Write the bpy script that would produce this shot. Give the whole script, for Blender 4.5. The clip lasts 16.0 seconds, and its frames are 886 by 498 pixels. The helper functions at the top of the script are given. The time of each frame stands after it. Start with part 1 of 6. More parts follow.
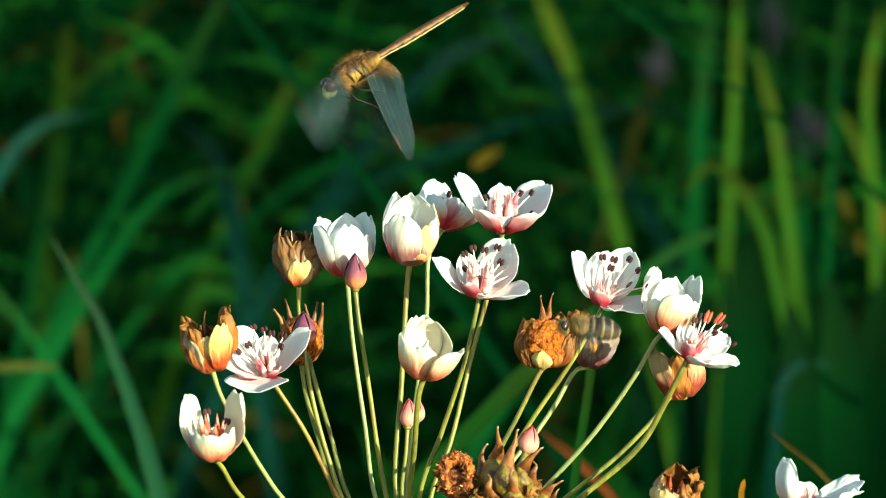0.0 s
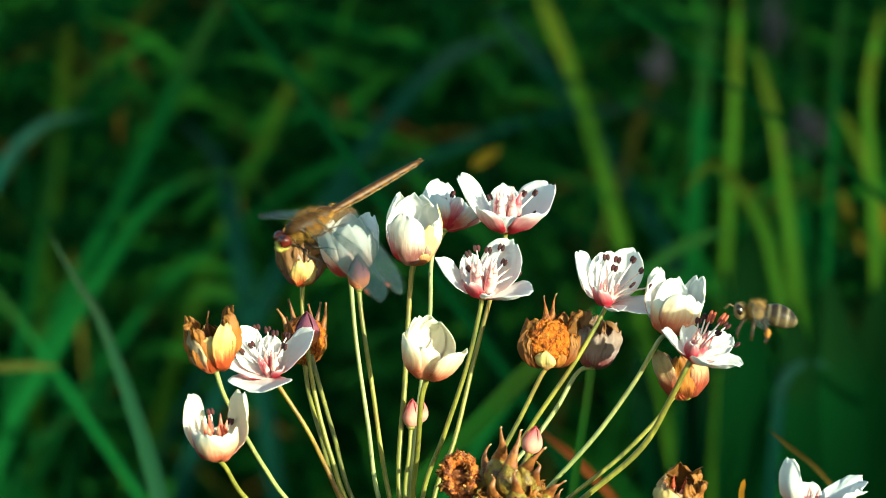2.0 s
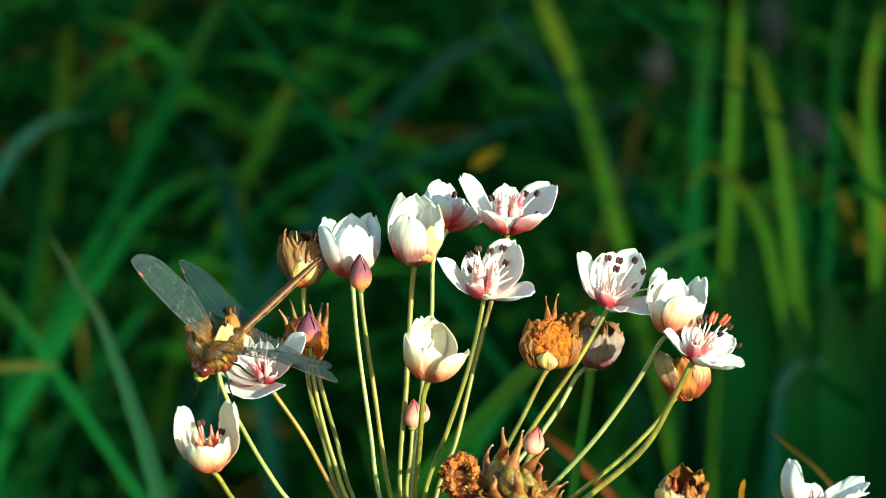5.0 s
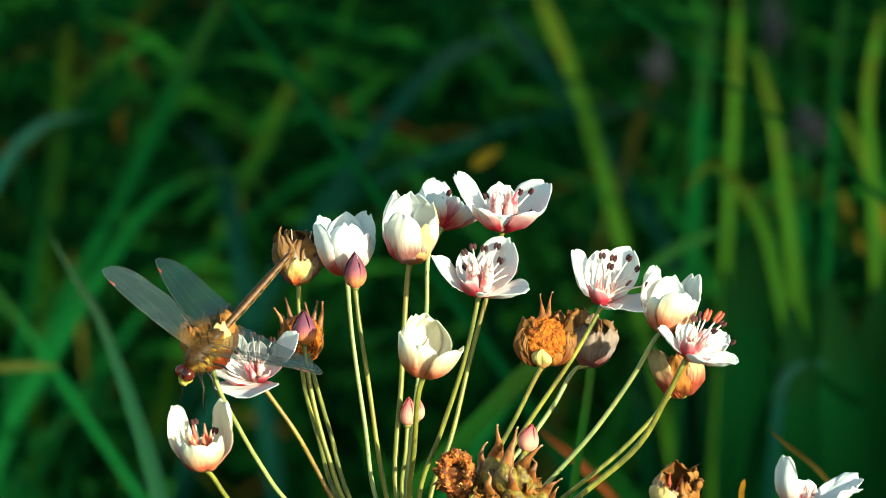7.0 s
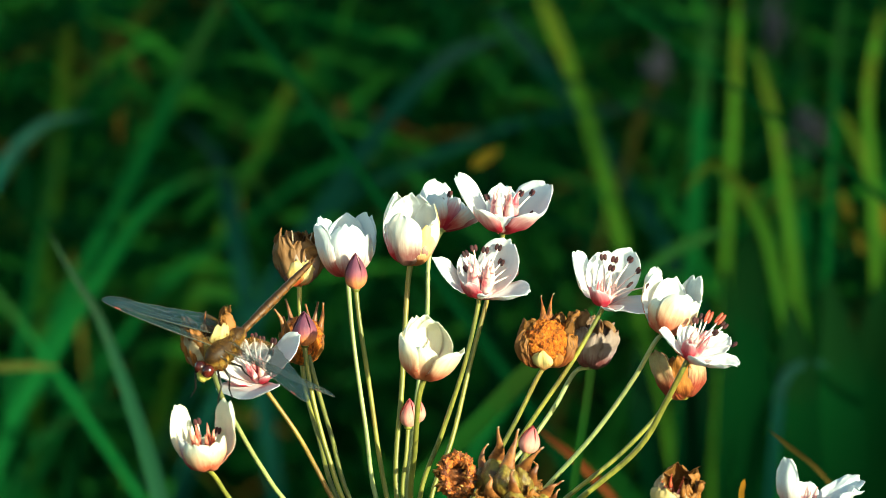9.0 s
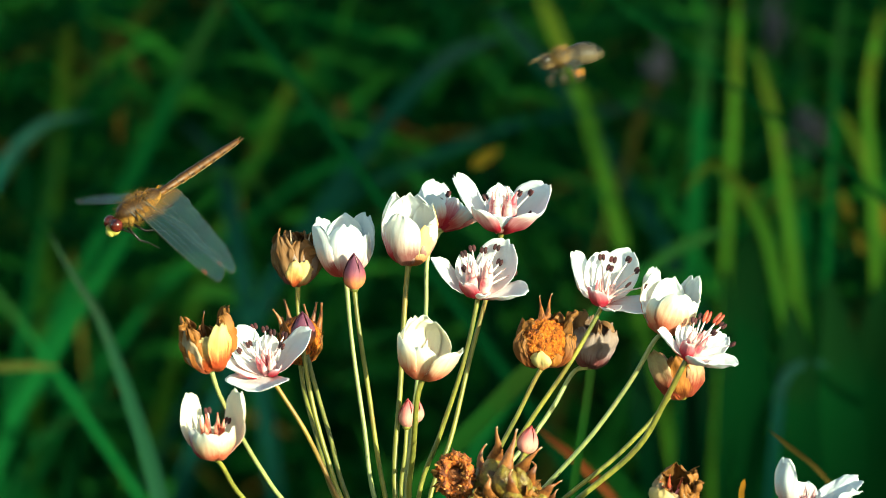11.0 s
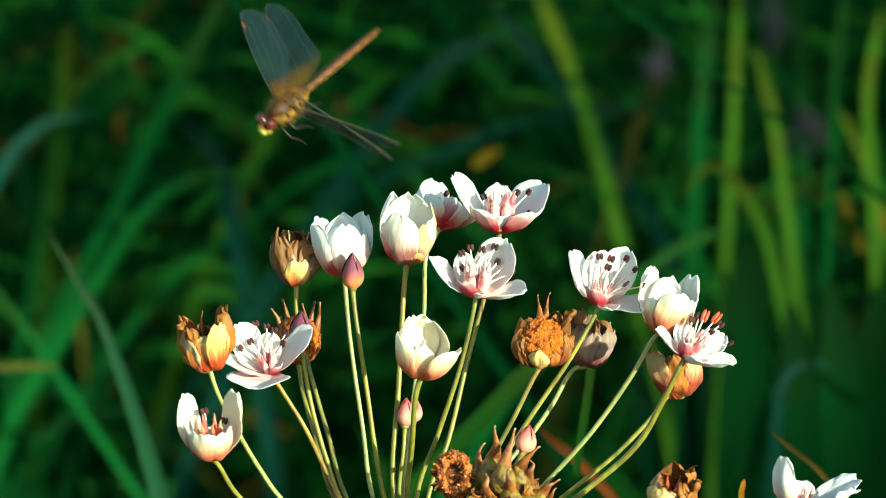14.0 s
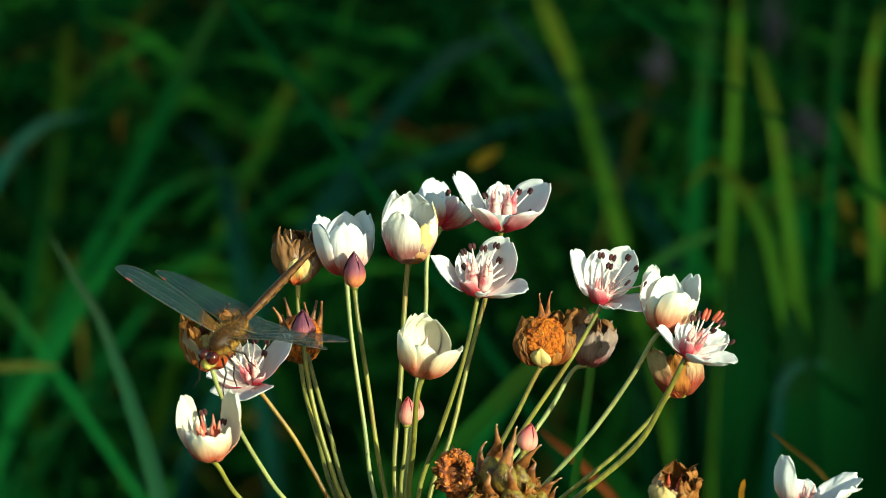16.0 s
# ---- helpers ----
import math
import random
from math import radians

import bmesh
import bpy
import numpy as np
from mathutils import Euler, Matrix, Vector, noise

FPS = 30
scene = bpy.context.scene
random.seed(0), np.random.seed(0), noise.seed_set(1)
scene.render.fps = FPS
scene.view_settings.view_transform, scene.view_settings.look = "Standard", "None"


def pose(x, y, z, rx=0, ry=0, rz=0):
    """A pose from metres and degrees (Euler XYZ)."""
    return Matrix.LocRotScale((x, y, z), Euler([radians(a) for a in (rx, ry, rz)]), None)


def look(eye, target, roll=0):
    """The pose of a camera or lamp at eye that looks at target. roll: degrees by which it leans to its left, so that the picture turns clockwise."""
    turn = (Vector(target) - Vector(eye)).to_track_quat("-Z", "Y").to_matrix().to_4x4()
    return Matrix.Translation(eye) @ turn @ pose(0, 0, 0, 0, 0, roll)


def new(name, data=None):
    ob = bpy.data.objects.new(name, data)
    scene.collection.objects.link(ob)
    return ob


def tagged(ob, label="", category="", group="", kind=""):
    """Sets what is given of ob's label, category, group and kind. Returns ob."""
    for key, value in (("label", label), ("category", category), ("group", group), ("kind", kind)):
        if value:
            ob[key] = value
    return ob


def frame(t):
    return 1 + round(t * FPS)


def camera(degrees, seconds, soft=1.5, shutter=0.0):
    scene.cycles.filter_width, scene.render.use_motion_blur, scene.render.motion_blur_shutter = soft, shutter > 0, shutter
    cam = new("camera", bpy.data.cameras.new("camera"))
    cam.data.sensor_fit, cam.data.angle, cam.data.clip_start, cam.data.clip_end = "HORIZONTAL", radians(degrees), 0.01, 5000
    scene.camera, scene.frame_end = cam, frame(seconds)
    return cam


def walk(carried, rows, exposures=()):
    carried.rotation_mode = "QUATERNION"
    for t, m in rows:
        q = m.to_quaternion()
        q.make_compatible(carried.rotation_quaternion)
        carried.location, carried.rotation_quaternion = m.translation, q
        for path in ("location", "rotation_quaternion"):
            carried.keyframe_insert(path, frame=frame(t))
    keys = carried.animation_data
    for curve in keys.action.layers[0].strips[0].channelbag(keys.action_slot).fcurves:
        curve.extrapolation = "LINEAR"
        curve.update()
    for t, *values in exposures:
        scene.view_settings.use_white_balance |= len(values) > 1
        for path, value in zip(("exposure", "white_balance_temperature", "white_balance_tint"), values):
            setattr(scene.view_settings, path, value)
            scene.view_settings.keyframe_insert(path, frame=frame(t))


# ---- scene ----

# the camera stands on a tripod, a little above the flowers
AIM = Vector((0.0, 0.0, 1.0))
EYE = Vector((0.0, -1.1818, 1.2084))
cam = camera(10.45, 16.0, soft=0.8, shutter=0.25)
cam.data.dof.use_dof = True
cam.data.dof.focus_distance = 1.195
cam.data.dof.aperture_fstop = 17.0
walk(cam, [(0.0, look(EYE, AIM)), (16.0, look(EYE, AIM))],
     exposures=[(0.0, 1.12, 6500, -14), (15.75, 1.12, 6500, -14), (16.0, 0.57, 6500, -14)])

# low evening sun from behind the camera and to its side, clear sky; an unseen tree is added on that side to shade the
# grass
SUN_ELEV, SUN_AZ = 13.0, 44.0
to_sun = Vector((math.sin(radians(SUN_AZ)) * math.cos(radians(SUN_ELEV)),
                 -math.cos(radians(SUN_AZ)) * math.cos(radians(SUN_ELEV)),
                 math.sin(radians(SUN_ELEV))))
sun = new("sun", bpy.data.lights.new("sun", "SUN"))
sun.data.energy, sun.data.angle, sun.data.color = 5.0, radians(0.5), (1.0, 0.91, 0.73)
sun.matrix_world = look(to_sun * 20, (0, 0, 0))
world = bpy.data.worlds.new("sky")
scene.world = world
world.use_nodes = True
wn = world.node_tree
sky = wn.nodes.new("ShaderNodeTexSky")
sky.sky_type, sky.sun_disc = "NISHITA", False
sky.sun_elevation, sky.sun_rotation = radians(SUN_ELEV), math.atan2(to_sun.x, to_sun.y)
wn.nodes["Background"].inputs[1].default_value = 0.13
wn.links.new(sky.outputs[0], wn.nodes["Background"].inputs[0])


# ---- materials ----
class Mat:
    """A node material with a Principled shader, and short ways to add nodes."""

    def __init__(self, name, rough=0.5, spec=0.5, metal=0.0):
        self.m = bpy.data.materials.new(name)
        self.m.use_nodes = True
        self.t = self.m.node_tree
        self.p = self.t.nodes["Principled BSDF"]
        self.p.inputs["Roughness"].default_value = rough
        self.p.inputs["Specular IOR Level"].default_value = spec
        self.p.inputs["Metallic"].default_value = metal

    def node(self, kind, **sockets):
        n = self.t.nodes.new(kind)
        for k, v in sockets.items():
            n.inputs[k.replace("_", " ")].default_value = v
        return n

    def link(self, a, b):
        self.t.links.new(a, b)

    def coord(self, which="Object"):
        return self.node("ShaderNodeTexCoord").outputs[which]

    def noise(self, scale, detail=3.0, rough=0.6, vec=None):
        n = self.node("ShaderNodeTexNoise", Scale=scale, Detail=detail, Roughness=rough)
        self.link(vec or self.coord(), n.inputs["Vector"])
        return n.outputs["Fac"]

    def ramp(self, fac, *stops):
        r = self.node("ShaderNodeValToRGB")
        e = r.color_ramp.elements
        e.remove(e[1])
        e[0].position, e[0].color = stops[0][0], (*stops[0][1], 1.0)
        for pos, col in stops[1:]:
            e.new(pos).color = (*col, 1.0)
        self.link(fac, r.inputs[0])
        return r.outputs[0]

    def mix(self, fac, a, b, mode="MIX"):
        n = self.node("ShaderNodeMix")
        n.data_type, n.blend_type = "RGBA", mode
        for sock, v in ((n.inputs[0], fac), (n.inputs[6], a), (n.inputs[7], b)):
            if isinstance(v, (int, float)):
                sock.default_value = v
            elif isinstance(v, tuple):
                sock.default_value = (*v, 1.0)
            else:
                self.link(v, sock)
        return n.outputs[2]

    def maths(self, op, a, b=0.0, c=None):
        n = self.node("ShaderNodeMath")
        n.operation = op
        for sock, v in zip(n.inputs, (a, b) if c is None else (a, b, c)):
            if isinstance(v, (int, float)):
                sock.default_value = v
            else:
                self.link(v, sock)
        return n.outputs[0]

    def colour(self, c):
        if isinstance(c, tuple):
            self.p.inputs["Base Color"].default_value = (*c, 1.0)
        else:
            self.link(c, self.p.inputs["Base Color"])
        return self

    def bump(self, h, dist=0.0002, strength=0.5):
        b = self.node("ShaderNodeBump", Strength=strength, Distance=dist)
        self.link(h, b.inputs["Height"])
        self.link(b.outputs[0], self.p.inputs["Normal"])
        return self

    def thin(self, share, colour):
        """Lets part of the light through, as a leaf or petal does."""
        out = next(n for n in self.t.nodes if n.type == "OUTPUT_MATERIAL")
        tr = self.node("ShaderNodeBsdfTranslucent")
        if isinstance(colour, tuple):
            tr.inputs[0].default_value = (*colour, 1.0)
        else:
            self.link(colour, tr.inputs[0])
        mx = self.node("ShaderNodeMixShader")
        mx.inputs[0].default_value = share
        self.link(self.p.outputs[0], mx.inputs[1])
        self.link(tr.outputs[0], mx.inputs[2])
        self.link(mx.outputs[0], out.inputs[0])
        return self

    def uv(self):
        s = self.node("ShaderNodeSeparateXYZ")
        self.link(self.coord("UV"), s.inputs[0])
        return s.outputs[0], s.outputs[1]


def petal_material(name, tip, mid, base, vein, reach, brown=0.0, thin=0.3, dry_from=0.60):
    """Petal skin: colour runs from the claw to the tip, with lengthwise veins, stains and, on withered ones, brown tips."""
    m = Mat(name, rough=0.55, spec=0.3)
    u, v = m.uv()
    shift = m.maths("MULTIPLY", m.node("ShaderNodeObjectInfo").outputs["Random"], 40.0)
    grain = m.node("ShaderNodeMapping")
    grain.inputs["Scale"].default_value = (1.0, 0.10, 1.0)
    m.link(m.coord("UV"), grain.inputs[0])
    slide = m.node("ShaderNodeCombineXYZ")
    m.link(shift, slide.inputs[2])
    m.link(slide.outputs[0], grain.inputs["Location"])
    veins = m.noise(22.0, 3.0, 0.65, grain.outputs[0])
    lines = m.ramp(veins, (0.47, (0, 0, 0)), (0.60, (1, 1, 1)))
    wob = m.noise(260.0, 3.0)
    s = m.maths("ADD", v, m.maths("MULTIPLY", m.maths("SUBTRACT", wob, 0.5), 0.22))
    s = m.maths("ADD", s, m.maths("MULTIPLY", m.maths("SUBTRACT", 0.55, veins), 0.35))
    col = m.ramp(s, (reach * 0.58, base), (reach, mid), (min(0.98, reach + 0.20), tip))
    rib = m.maths("ABSOLUTE", m.maths("SUBTRACT", u, 0.5))
    rib = m.ramp(rib, (0.0, (1, 1, 1)), (0.14, (0, 0, 0)))
    fade = m.ramp(v, (0.2, (1, 1, 1)), (0.85, (0, 0, 0)))
    col = m.mix(m.maths("MULTIPLY", m.mix(1.0, rib, fade, "MULTIPLY"), 0.5), col, vein)
    col = m.mix(m.maths("MULTIPLY", m.mix(1.0, lines, fade, "MULTIPLY"), 0.22 + 0.9 * brown), col, vein)
    if brown:
        spots = m.ramp(m.noise(420.0, 5.0, 0.7), (0.45, (0, 0, 0)), (0.65, (1, 1, 1)))
        col = m.mix(m.maths("MULTIPLY", spots, 0.5 * brown), col, (0.24, 0.105, 0.03))
        dry = m.ramp(m.maths("ADD", v, m.maths("MULTIPLY", m.maths("SUBTRACT", wob, 0.5), 0.5)), (dry_from, (0, 0, 0)), (dry_from + 0.22, (1, 1, 1)))
        col = m.mix(m.maths("MULTIPLY", dry, min(1.0, brown * 1.2)), col, m.mix(lines, (0.34, 0.14, 0.03), (0.09, 0.034, 0.012)))
    else:
        edge = m.ramp(m.maths("ADD", v, m.maths("MULTIPLY", wob, 0.10)), (1.015, (0, 0, 0)), (1.05, (1, 1, 1)))
        col = m.mix(m.maths("MULTIPLY", edge, 0.45), col, (0.45, 0.30, 0.12))
    m.colour(col)
    m.bump(m.mix(0.45, veins, m.noise(500.0, 4.0)), 0.00045, 0.55)
    if thin:
        m.thin(thin, col)
    return m.m


WHITE = (0.82, 0.855, 0.865)
M_PETAL_IN = petal_material("petal_inner", WHITE, (0.83, 0.83, 0.82), (0.80, 0.62, 0.60), (0.78, 0.66, 0.68), 0.30)
M_PETAL_OUT = petal_material("petal_outer", WHITE, (0.82, 0.64, 0.58), (0.58, 0.055, 0.060), (0.74, 0.40, 0.40), 0.52)
# rosy base, darkened to hold the shade on the cup's lower part
M_PETAL_DUSKY = petal_material("dusky_petal_outer", (0.84, 0.83, 0.74), (0.80, 0.70, 0.60), (0.38, 0.13, 0.12), (0.58, 0.34, 0.30), 0.66)
M_CREAM_TORN = petal_material("torn_yellow_petal", (0.82, 0.62, 0.26), (0.84, 0.70, 0.36), (0.56, 0.16, 0.06), (0.66, 0.34, 0.10), 0.55, 0.10, 0.3, 0.86)
M_SEPAL_OUT = petal_material("sepal_outer", (0.80, 0.74, 0.74), (0.70, 0.34, 0.36), (0.44, 0.012, 0.035), (0.42, 0.03, 0.08), 0.72)
M_SEPAL_RED = petal_material("red_sepal", (0.80, 0.62, 0.64), (0.70, 0.26, 0.30), (0.50, 0.02, 0.05), (0.46, 0.03, 0.08), 0.92)
M_CREAM_OUT = petal_material("cream_petal_outer", (0.85, 0.84, 0.72), (0.83, 0.64, 0.42), (0.62, 0.13, 0.065), (0.72, 0.36, 0.22), 0.70)
M_CREAM_IN = petal_material("cream_petal_inner", (0.85, 0.84, 0.70), (0.84, 0.80, 0.62), (0.80, 0.55, 0.42), (0.78, 0.62, 0.5), 0.30)
M_DRY_OUT = petal_material("withered_petal_outer", (0.58, 0.46, 0.30), (0.74, 0.60, 0.38), (0.46, 0.11, 0.05), (0.30, 0.09, 0.05), 0.5, 0.45, 0.2, 0.66)
M_DRY_GREY = petal_material("grey_withered_petal", (0.27, 0.19, 0.14), (0.34, 0.25, 0.22), (0.17, 0.045, 0.045), (0.16, 0.05, 0.05), 0.52, 0.5, 0.2, 0.85)
M_DRY_YELLOW = petal_material("yellowed_petal_outer", (0.82, 0.66, 0.28), (0.84, 0.62, 0.20), (0.56, 0.075, 0.025), (0.50, 0.10, 0.025), 0.72, 0.26, 0.25, 0.84)
M_ORANGE_DRY = petal_material("orange_dry_petal", (0.40, 0.145, 0.025), (0.52, 0.20, 0.038), (0.34, 0.065, 0.020), (0.13, 0.032, 0.010), 0.5, 0.7, 0.2, 0.75)
M_RUST_DRY = petal_material("rusty_dry_petal", (0.28, 0.12, 0.05), (0.34, 0.095, 0.024), (0.22, 0.035, 0.018), (0.06, 0.014, 0.008), 0.5, 0.8, 0.2, 0.66)
M_CRISP = petal_material("crisp_brown_petal", (0.17, 0.070, 0.014), (0.30, 0.125, 0.024), (0.22, 0.08, 0.018), (0.09, 0.03, 0.009), 0.45, 0.6, 0.25, 0.7)
M_YELLOW_RED = petal_material("yellow_petal_with_red_base", (0.84, 0.68, 0.26), (0.80, 0.44, 0.16), (0.44, 0.07, 0.03), (0.46, 0.09, 0.03), 0.46, 0.0, 0.2)
M_STAINED = petal_material("stained_tan_petal", (0.46, 0.42, 0.22), (0.54, 0.40, 0.22), (0.38, 0.06, 0.035), (0.20, 0.035, 0.03), 0.74, 0.75, 0.2, 0.86)
M_TAN_DRY = petal_material("tan_dry_petal", (0.27, 0.135, 0.055), (0.36, 0.20, 0.09), (0.24, 0.10, 0.05), (0.11, 0.045, 0.02), 0.5, 0.45, 0.25, 0.9)
M_MAUVE_DRY = petal_material("mauve_grey_dry_petal", (0.34, 0.25, 0.21), (0.40, 0.30, 0.29), (0.24, 0.055, 0.06), (0.24, 0.12, 0.12), 0.55, 0.22, 0.25, 0.88)
M_DRY_IN = petal_material("withered_petal_inner", (0.26, 0.11, 0.022), (0.38, 0.16, 0.035), (0.40, 0.15, 0.05), (0.18, 0.07, 0.02), 0.45, 0.8, 0.25)
M_BUD = petal_material("bud_skin", (0.16, 0.045, 0.085), (0.30, 0.075, 0.10), (0.72, 0.24, 0.09), (0.16, 0.03, 0.06), 0.48, 0.0, 0.1)
M_BUD_PINK = petal_material("pink_bud_skin", (0.54, 0.09, 0.11), (0.68, 0.16, 0.16), (0.76, 0.34, 0.26), (0.48, 0.07, 0.11), 0.80, 0.0, 0.1)


def stalk_material(name, sunny, shady, red):
    m = Mat(name, rough=0.42, spec=0.5)
    long_n = m.node("ShaderNodeMapping")
    long_n.inputs["Scale"].default_value = (1.0, 1.0, 0.12)
    m.link(m.coord(), long_n.inputs[0])
    f = m.noise(320.0, 4.0, 0.6, long_n.outputs[0])
    # sunlit and shaded green put into the colour as random streaks
    col = m.mix(m.ramp(f, (0.38, (0, 0, 0)), (0.66, (1, 1, 1))), sunny, shady)
    col = m.mix(m.maths("MULTIPLY", m.ramp(m.noise(45.0), (0.52, (0, 0, 0)), (0.7, (1, 1, 1))), 0.6), col, red)
    m.colour(col)
    m.bump(m.noise(1500.0, 2.0, 0.5, long_n.outputs[0]), 0.0001, 0.4)
    return m.m


M_STALK = stalk_material("green_stalk", (0.28, 0.26, 0.042), (0.09, 0.10, 0.02), (0.23, 0.12, 0.03))
M_STALK_RUST = stalk_material("rusty_stalk", (0.34, 0.22, 0.04), (0.17, 0.095, 0.022), (0.30, 0.12, 0.03))
M_STALK_PALE = stalk_material("pale_stalk", (0.36, 0.38, 0.13), (0.18, 0.23, 0.08), (0.30, 0.23, 0.08))
M_STEM = stalk_material("main_stem", (0.16, 0.22, 0.06), (0.10, 0.16, 0.05), (0.22, 0.16, 0.07))


def plain(name, a, b, scale, rough=0.5, bump=0.0002, spec=0.5, lo=0.4, hi=0.62):
    m = Mat(name, rough, spec)
    f = m.noise(scale, 4.0)
    m.colour(m.mix(m.ramp(f, (lo, (0, 0, 0)), (hi, (1, 1, 1))), a, b))
    m.bump(m.noise(scale * 3, 3.0), bump, 0.5)
    return m.m


M_CARPEL = plain("pink_carpel", (0.80, 0.50, 0.46), (0.62, 0.11, 0.15), 240.0, 0.45, 0.0002, 0.5, 0.45, 0.6)
M_CARPEL_RED = plain("red_carpel", (0.58, 0.10, 0.06), (0.70, 0.30, 0.22), 420.0, 0.45)
M_FILAMENT = plain("filament", (0.84, 0.74, 0.70), (0.76, 0.50, 0.50), 600.0, 0.5)
M_ANTHER = plain("dark_anther", (0.018, 0.003, 0.005), (0.075, 0.012, 0.013), 900.0, 0.8, 0.0003)
M_ANTHER_RED = plain("red_anther", (0.46, 0.07, 0.025), (0.30, 0.04, 0.02), 700.0, 0.5)
M_FRUIT = plain("seed_pod", (0.40, 0.125, 0.018), (0.13, 0.036, 0.009), 620.0, 0.55, 0.0014)
M_FRUIT_GREEN = plain("green_seed_pod", (0.23, 0.165, 0.022), (0.075, 0.028, 0.006), 420.0, 0.4, 0.0010)
M_BEAK_TIP = plain("pale_beak_tip", (0.62, 0.44, 0.28), (0.42, 0.26, 0.14), 600.0, 0.6)
M_FLAKE = plain("pale_dry_flake", (0.66, 0.34, 0.10), (0.40, 0.13, 0.025), 800.0, 0.6, 0.0006)
M_BURR = plain("orange_burr", (0.58, 0.155, 0.018), (0.12, 0.026, 0.007), 900.0, 0.6, 0.0012, 0.5, 0.42, 0.58)
M_BEAK = plain("dry_beak", (0.32, 0.12, 0.030), (0.12, 0.035, 0.012), 420.0, 0.45)
# husk brown, darkened to hold the shade of the hollow
M_HUSK_HOLLOW = plain("shaded_husk_hollow", (0.26, 0.075, 0.012), (0.03, 0.009, 0.004), 420.0, 0.75, 0.0014)


def fibre_material():
    """Orange seed skin with lengthwise fibres and dark cracks."""
    m = Mat("fibrous_seed_pod", 0.6, 0.3)
    mp = m.node("ShaderNodeMapping")
    mp.inputs["Scale"].default_value = (1.0, 1.0, 0.28)
    m.link(m.coord(), mp.inputs[0])
    f = m.noise(1300.0, 6.0, 0.72, mp.outputs[0])
    col = m.ramp(f, (0.32, (0.12, 0.022, 0.004)), (0.43, (0.48, 0.10, 0.010)), (0.56, (0.78, 0.23, 0.020)))
    col = m.mix(m.ramp(m.noise(180.0), (0.60, (0, 0, 0)), (0.68, (1, 1, 1))), col, (0.70, 0.46, 0.12))
    crack = m.ramp(m.noise(420.0, 5.0, 0.7), (0.36, (1, 1, 1)), (0.45, (0, 0, 0)))
    col = m.mix(m.maths("MULTIPLY", crack, 0.85), col, (0.05, 0.012, 0.004))
    m.colour(col)
    m.bump(m.mix(0.4, f, m.noise(420.0, 5.0, 0.7)), 0.0026, 1.0)
    return m.m


M_FIBRE = fibre_material()


# ---- mesh building ----
class Shape:
    """Collects points, faces, uv and material slots of one mesh."""

    def __init__(self):
        self.v, self.f, self.uv, self.mi = [], [], [], []

    def grid(self, rows, uvs, mat=0, loop=False):
        base, n = len(self.v), len(rows[0])
        for r, q in zip(rows, uvs):
            self.v += [tuple(p) for p in r]
            self.uv += q
        for i in range(len(rows) - 1):
            for j in range(n if loop else n - 1):
                a, b = base + i * n + j, base + i * n + (j + 1) % n
                self.f.append((a, b, b + n, a + n))
                self.mi.append(mat)
        return base

    def tube(self, path, radii, sides=7, mat=0, flat=1.0):
        path = [Vector(p) for p in path]
        rows, uvs = [], []
        ref = Vector((0.31, 0.87, 0.38))
        for i, p in enumerate(path):
            d = (path[min(i + 1, len(path) - 1)] - path[max(i - 1, 0)]).normalized()
            a = d.cross(ref)
            if a.length < 0.05:
                a = d.cross(Vector((1, 0, 0.2)))
            a.normalize()
            b = d.cross(a)
            r = radii[i] if hasattr(radii, "__len__") else radii
            rows.append([p + a * r * math.cos(2 * math.pi * k / sides) + b * r * flat * math.sin(2 * math.pi * k / sides) for k in range(sides)])
            uvs.append([(k / sides, i / (len(path) - 1)) for k in range(sides)])
        base = self.grid(rows, uvs, mat, True)
        for ring in (list(range(base, base + sides))[::-1], list(range(len(self.v) - sides, len(self.v)))):
            self.f.append(tuple(ring))
            self.mi.append(mat)

    def blob(self, m, seg=10, rings=7, mat=0, rough=0.0, freq=3.0, seed=0.0, pinch=0.0):
        """A lumpy ellipsoid; m carries its place, turn and radii; its long way is z. pinch narrows the upper end."""
        rows, uvs = [], []
        for i in range(rings + 1):
            th = math.pi * (0.02 + 0.96 * i / rings)
            row = []
            for j in range(seg):
                ph = 2 * math.pi * j / seg
                z = -math.cos(th)
                r = math.sin(th) * (1 - pinch * max(0.0, z))
                q = Vector((r * math.cos(ph), r * math.sin(ph), z))
                k = 1 + rough * noise.noise(q * freq + Vector((seed, seed * 1.7, 3.1)))
                row.append(m @ (q * k))
            rows.append(row)
            uvs.append([(j / seg, i / rings) for j in range(seg)])
        base = self.grid(rows, uvs, mat, True)
        for ring in (list(range(base, base + seg))[::-1], list(range(len(self.v) - seg, len(self.v)))):
            self.f.append(tuple(ring))
            self.mi.append(mat)

    def mesh(self, name, mats, smooth=True):
        me = bpy.data.meshes.new(name)
        me.from_pydata(self.v, [], self.f)
        for m in mats:
            me.materials.append(m)
        me.polygons.foreach_set("material_index", self.mi)
        me.polygons.foreach_set("use_smooth", [smooth] * len(self.f))
        layer = me.uv_layers.new(name="UVMap")
        idx = np.zeros(len(me.loops), dtype=np.int32)
        me.loops.foreach_get("vertex_index", idx)
        layer.data.foreach_set("uv", np.array(self.uv, dtype=np.float32)[idx].ravel())
        me.validate()
        me.update()
        return me


def part(name, data, parent, label="", m=None):
    """Links a mesh as one object under a thing or a part."""
    ob = new(name, data)
    ob.parent = parent
    if m is not None:
        ob.matrix_basis = m
    return tagged(ob, label)


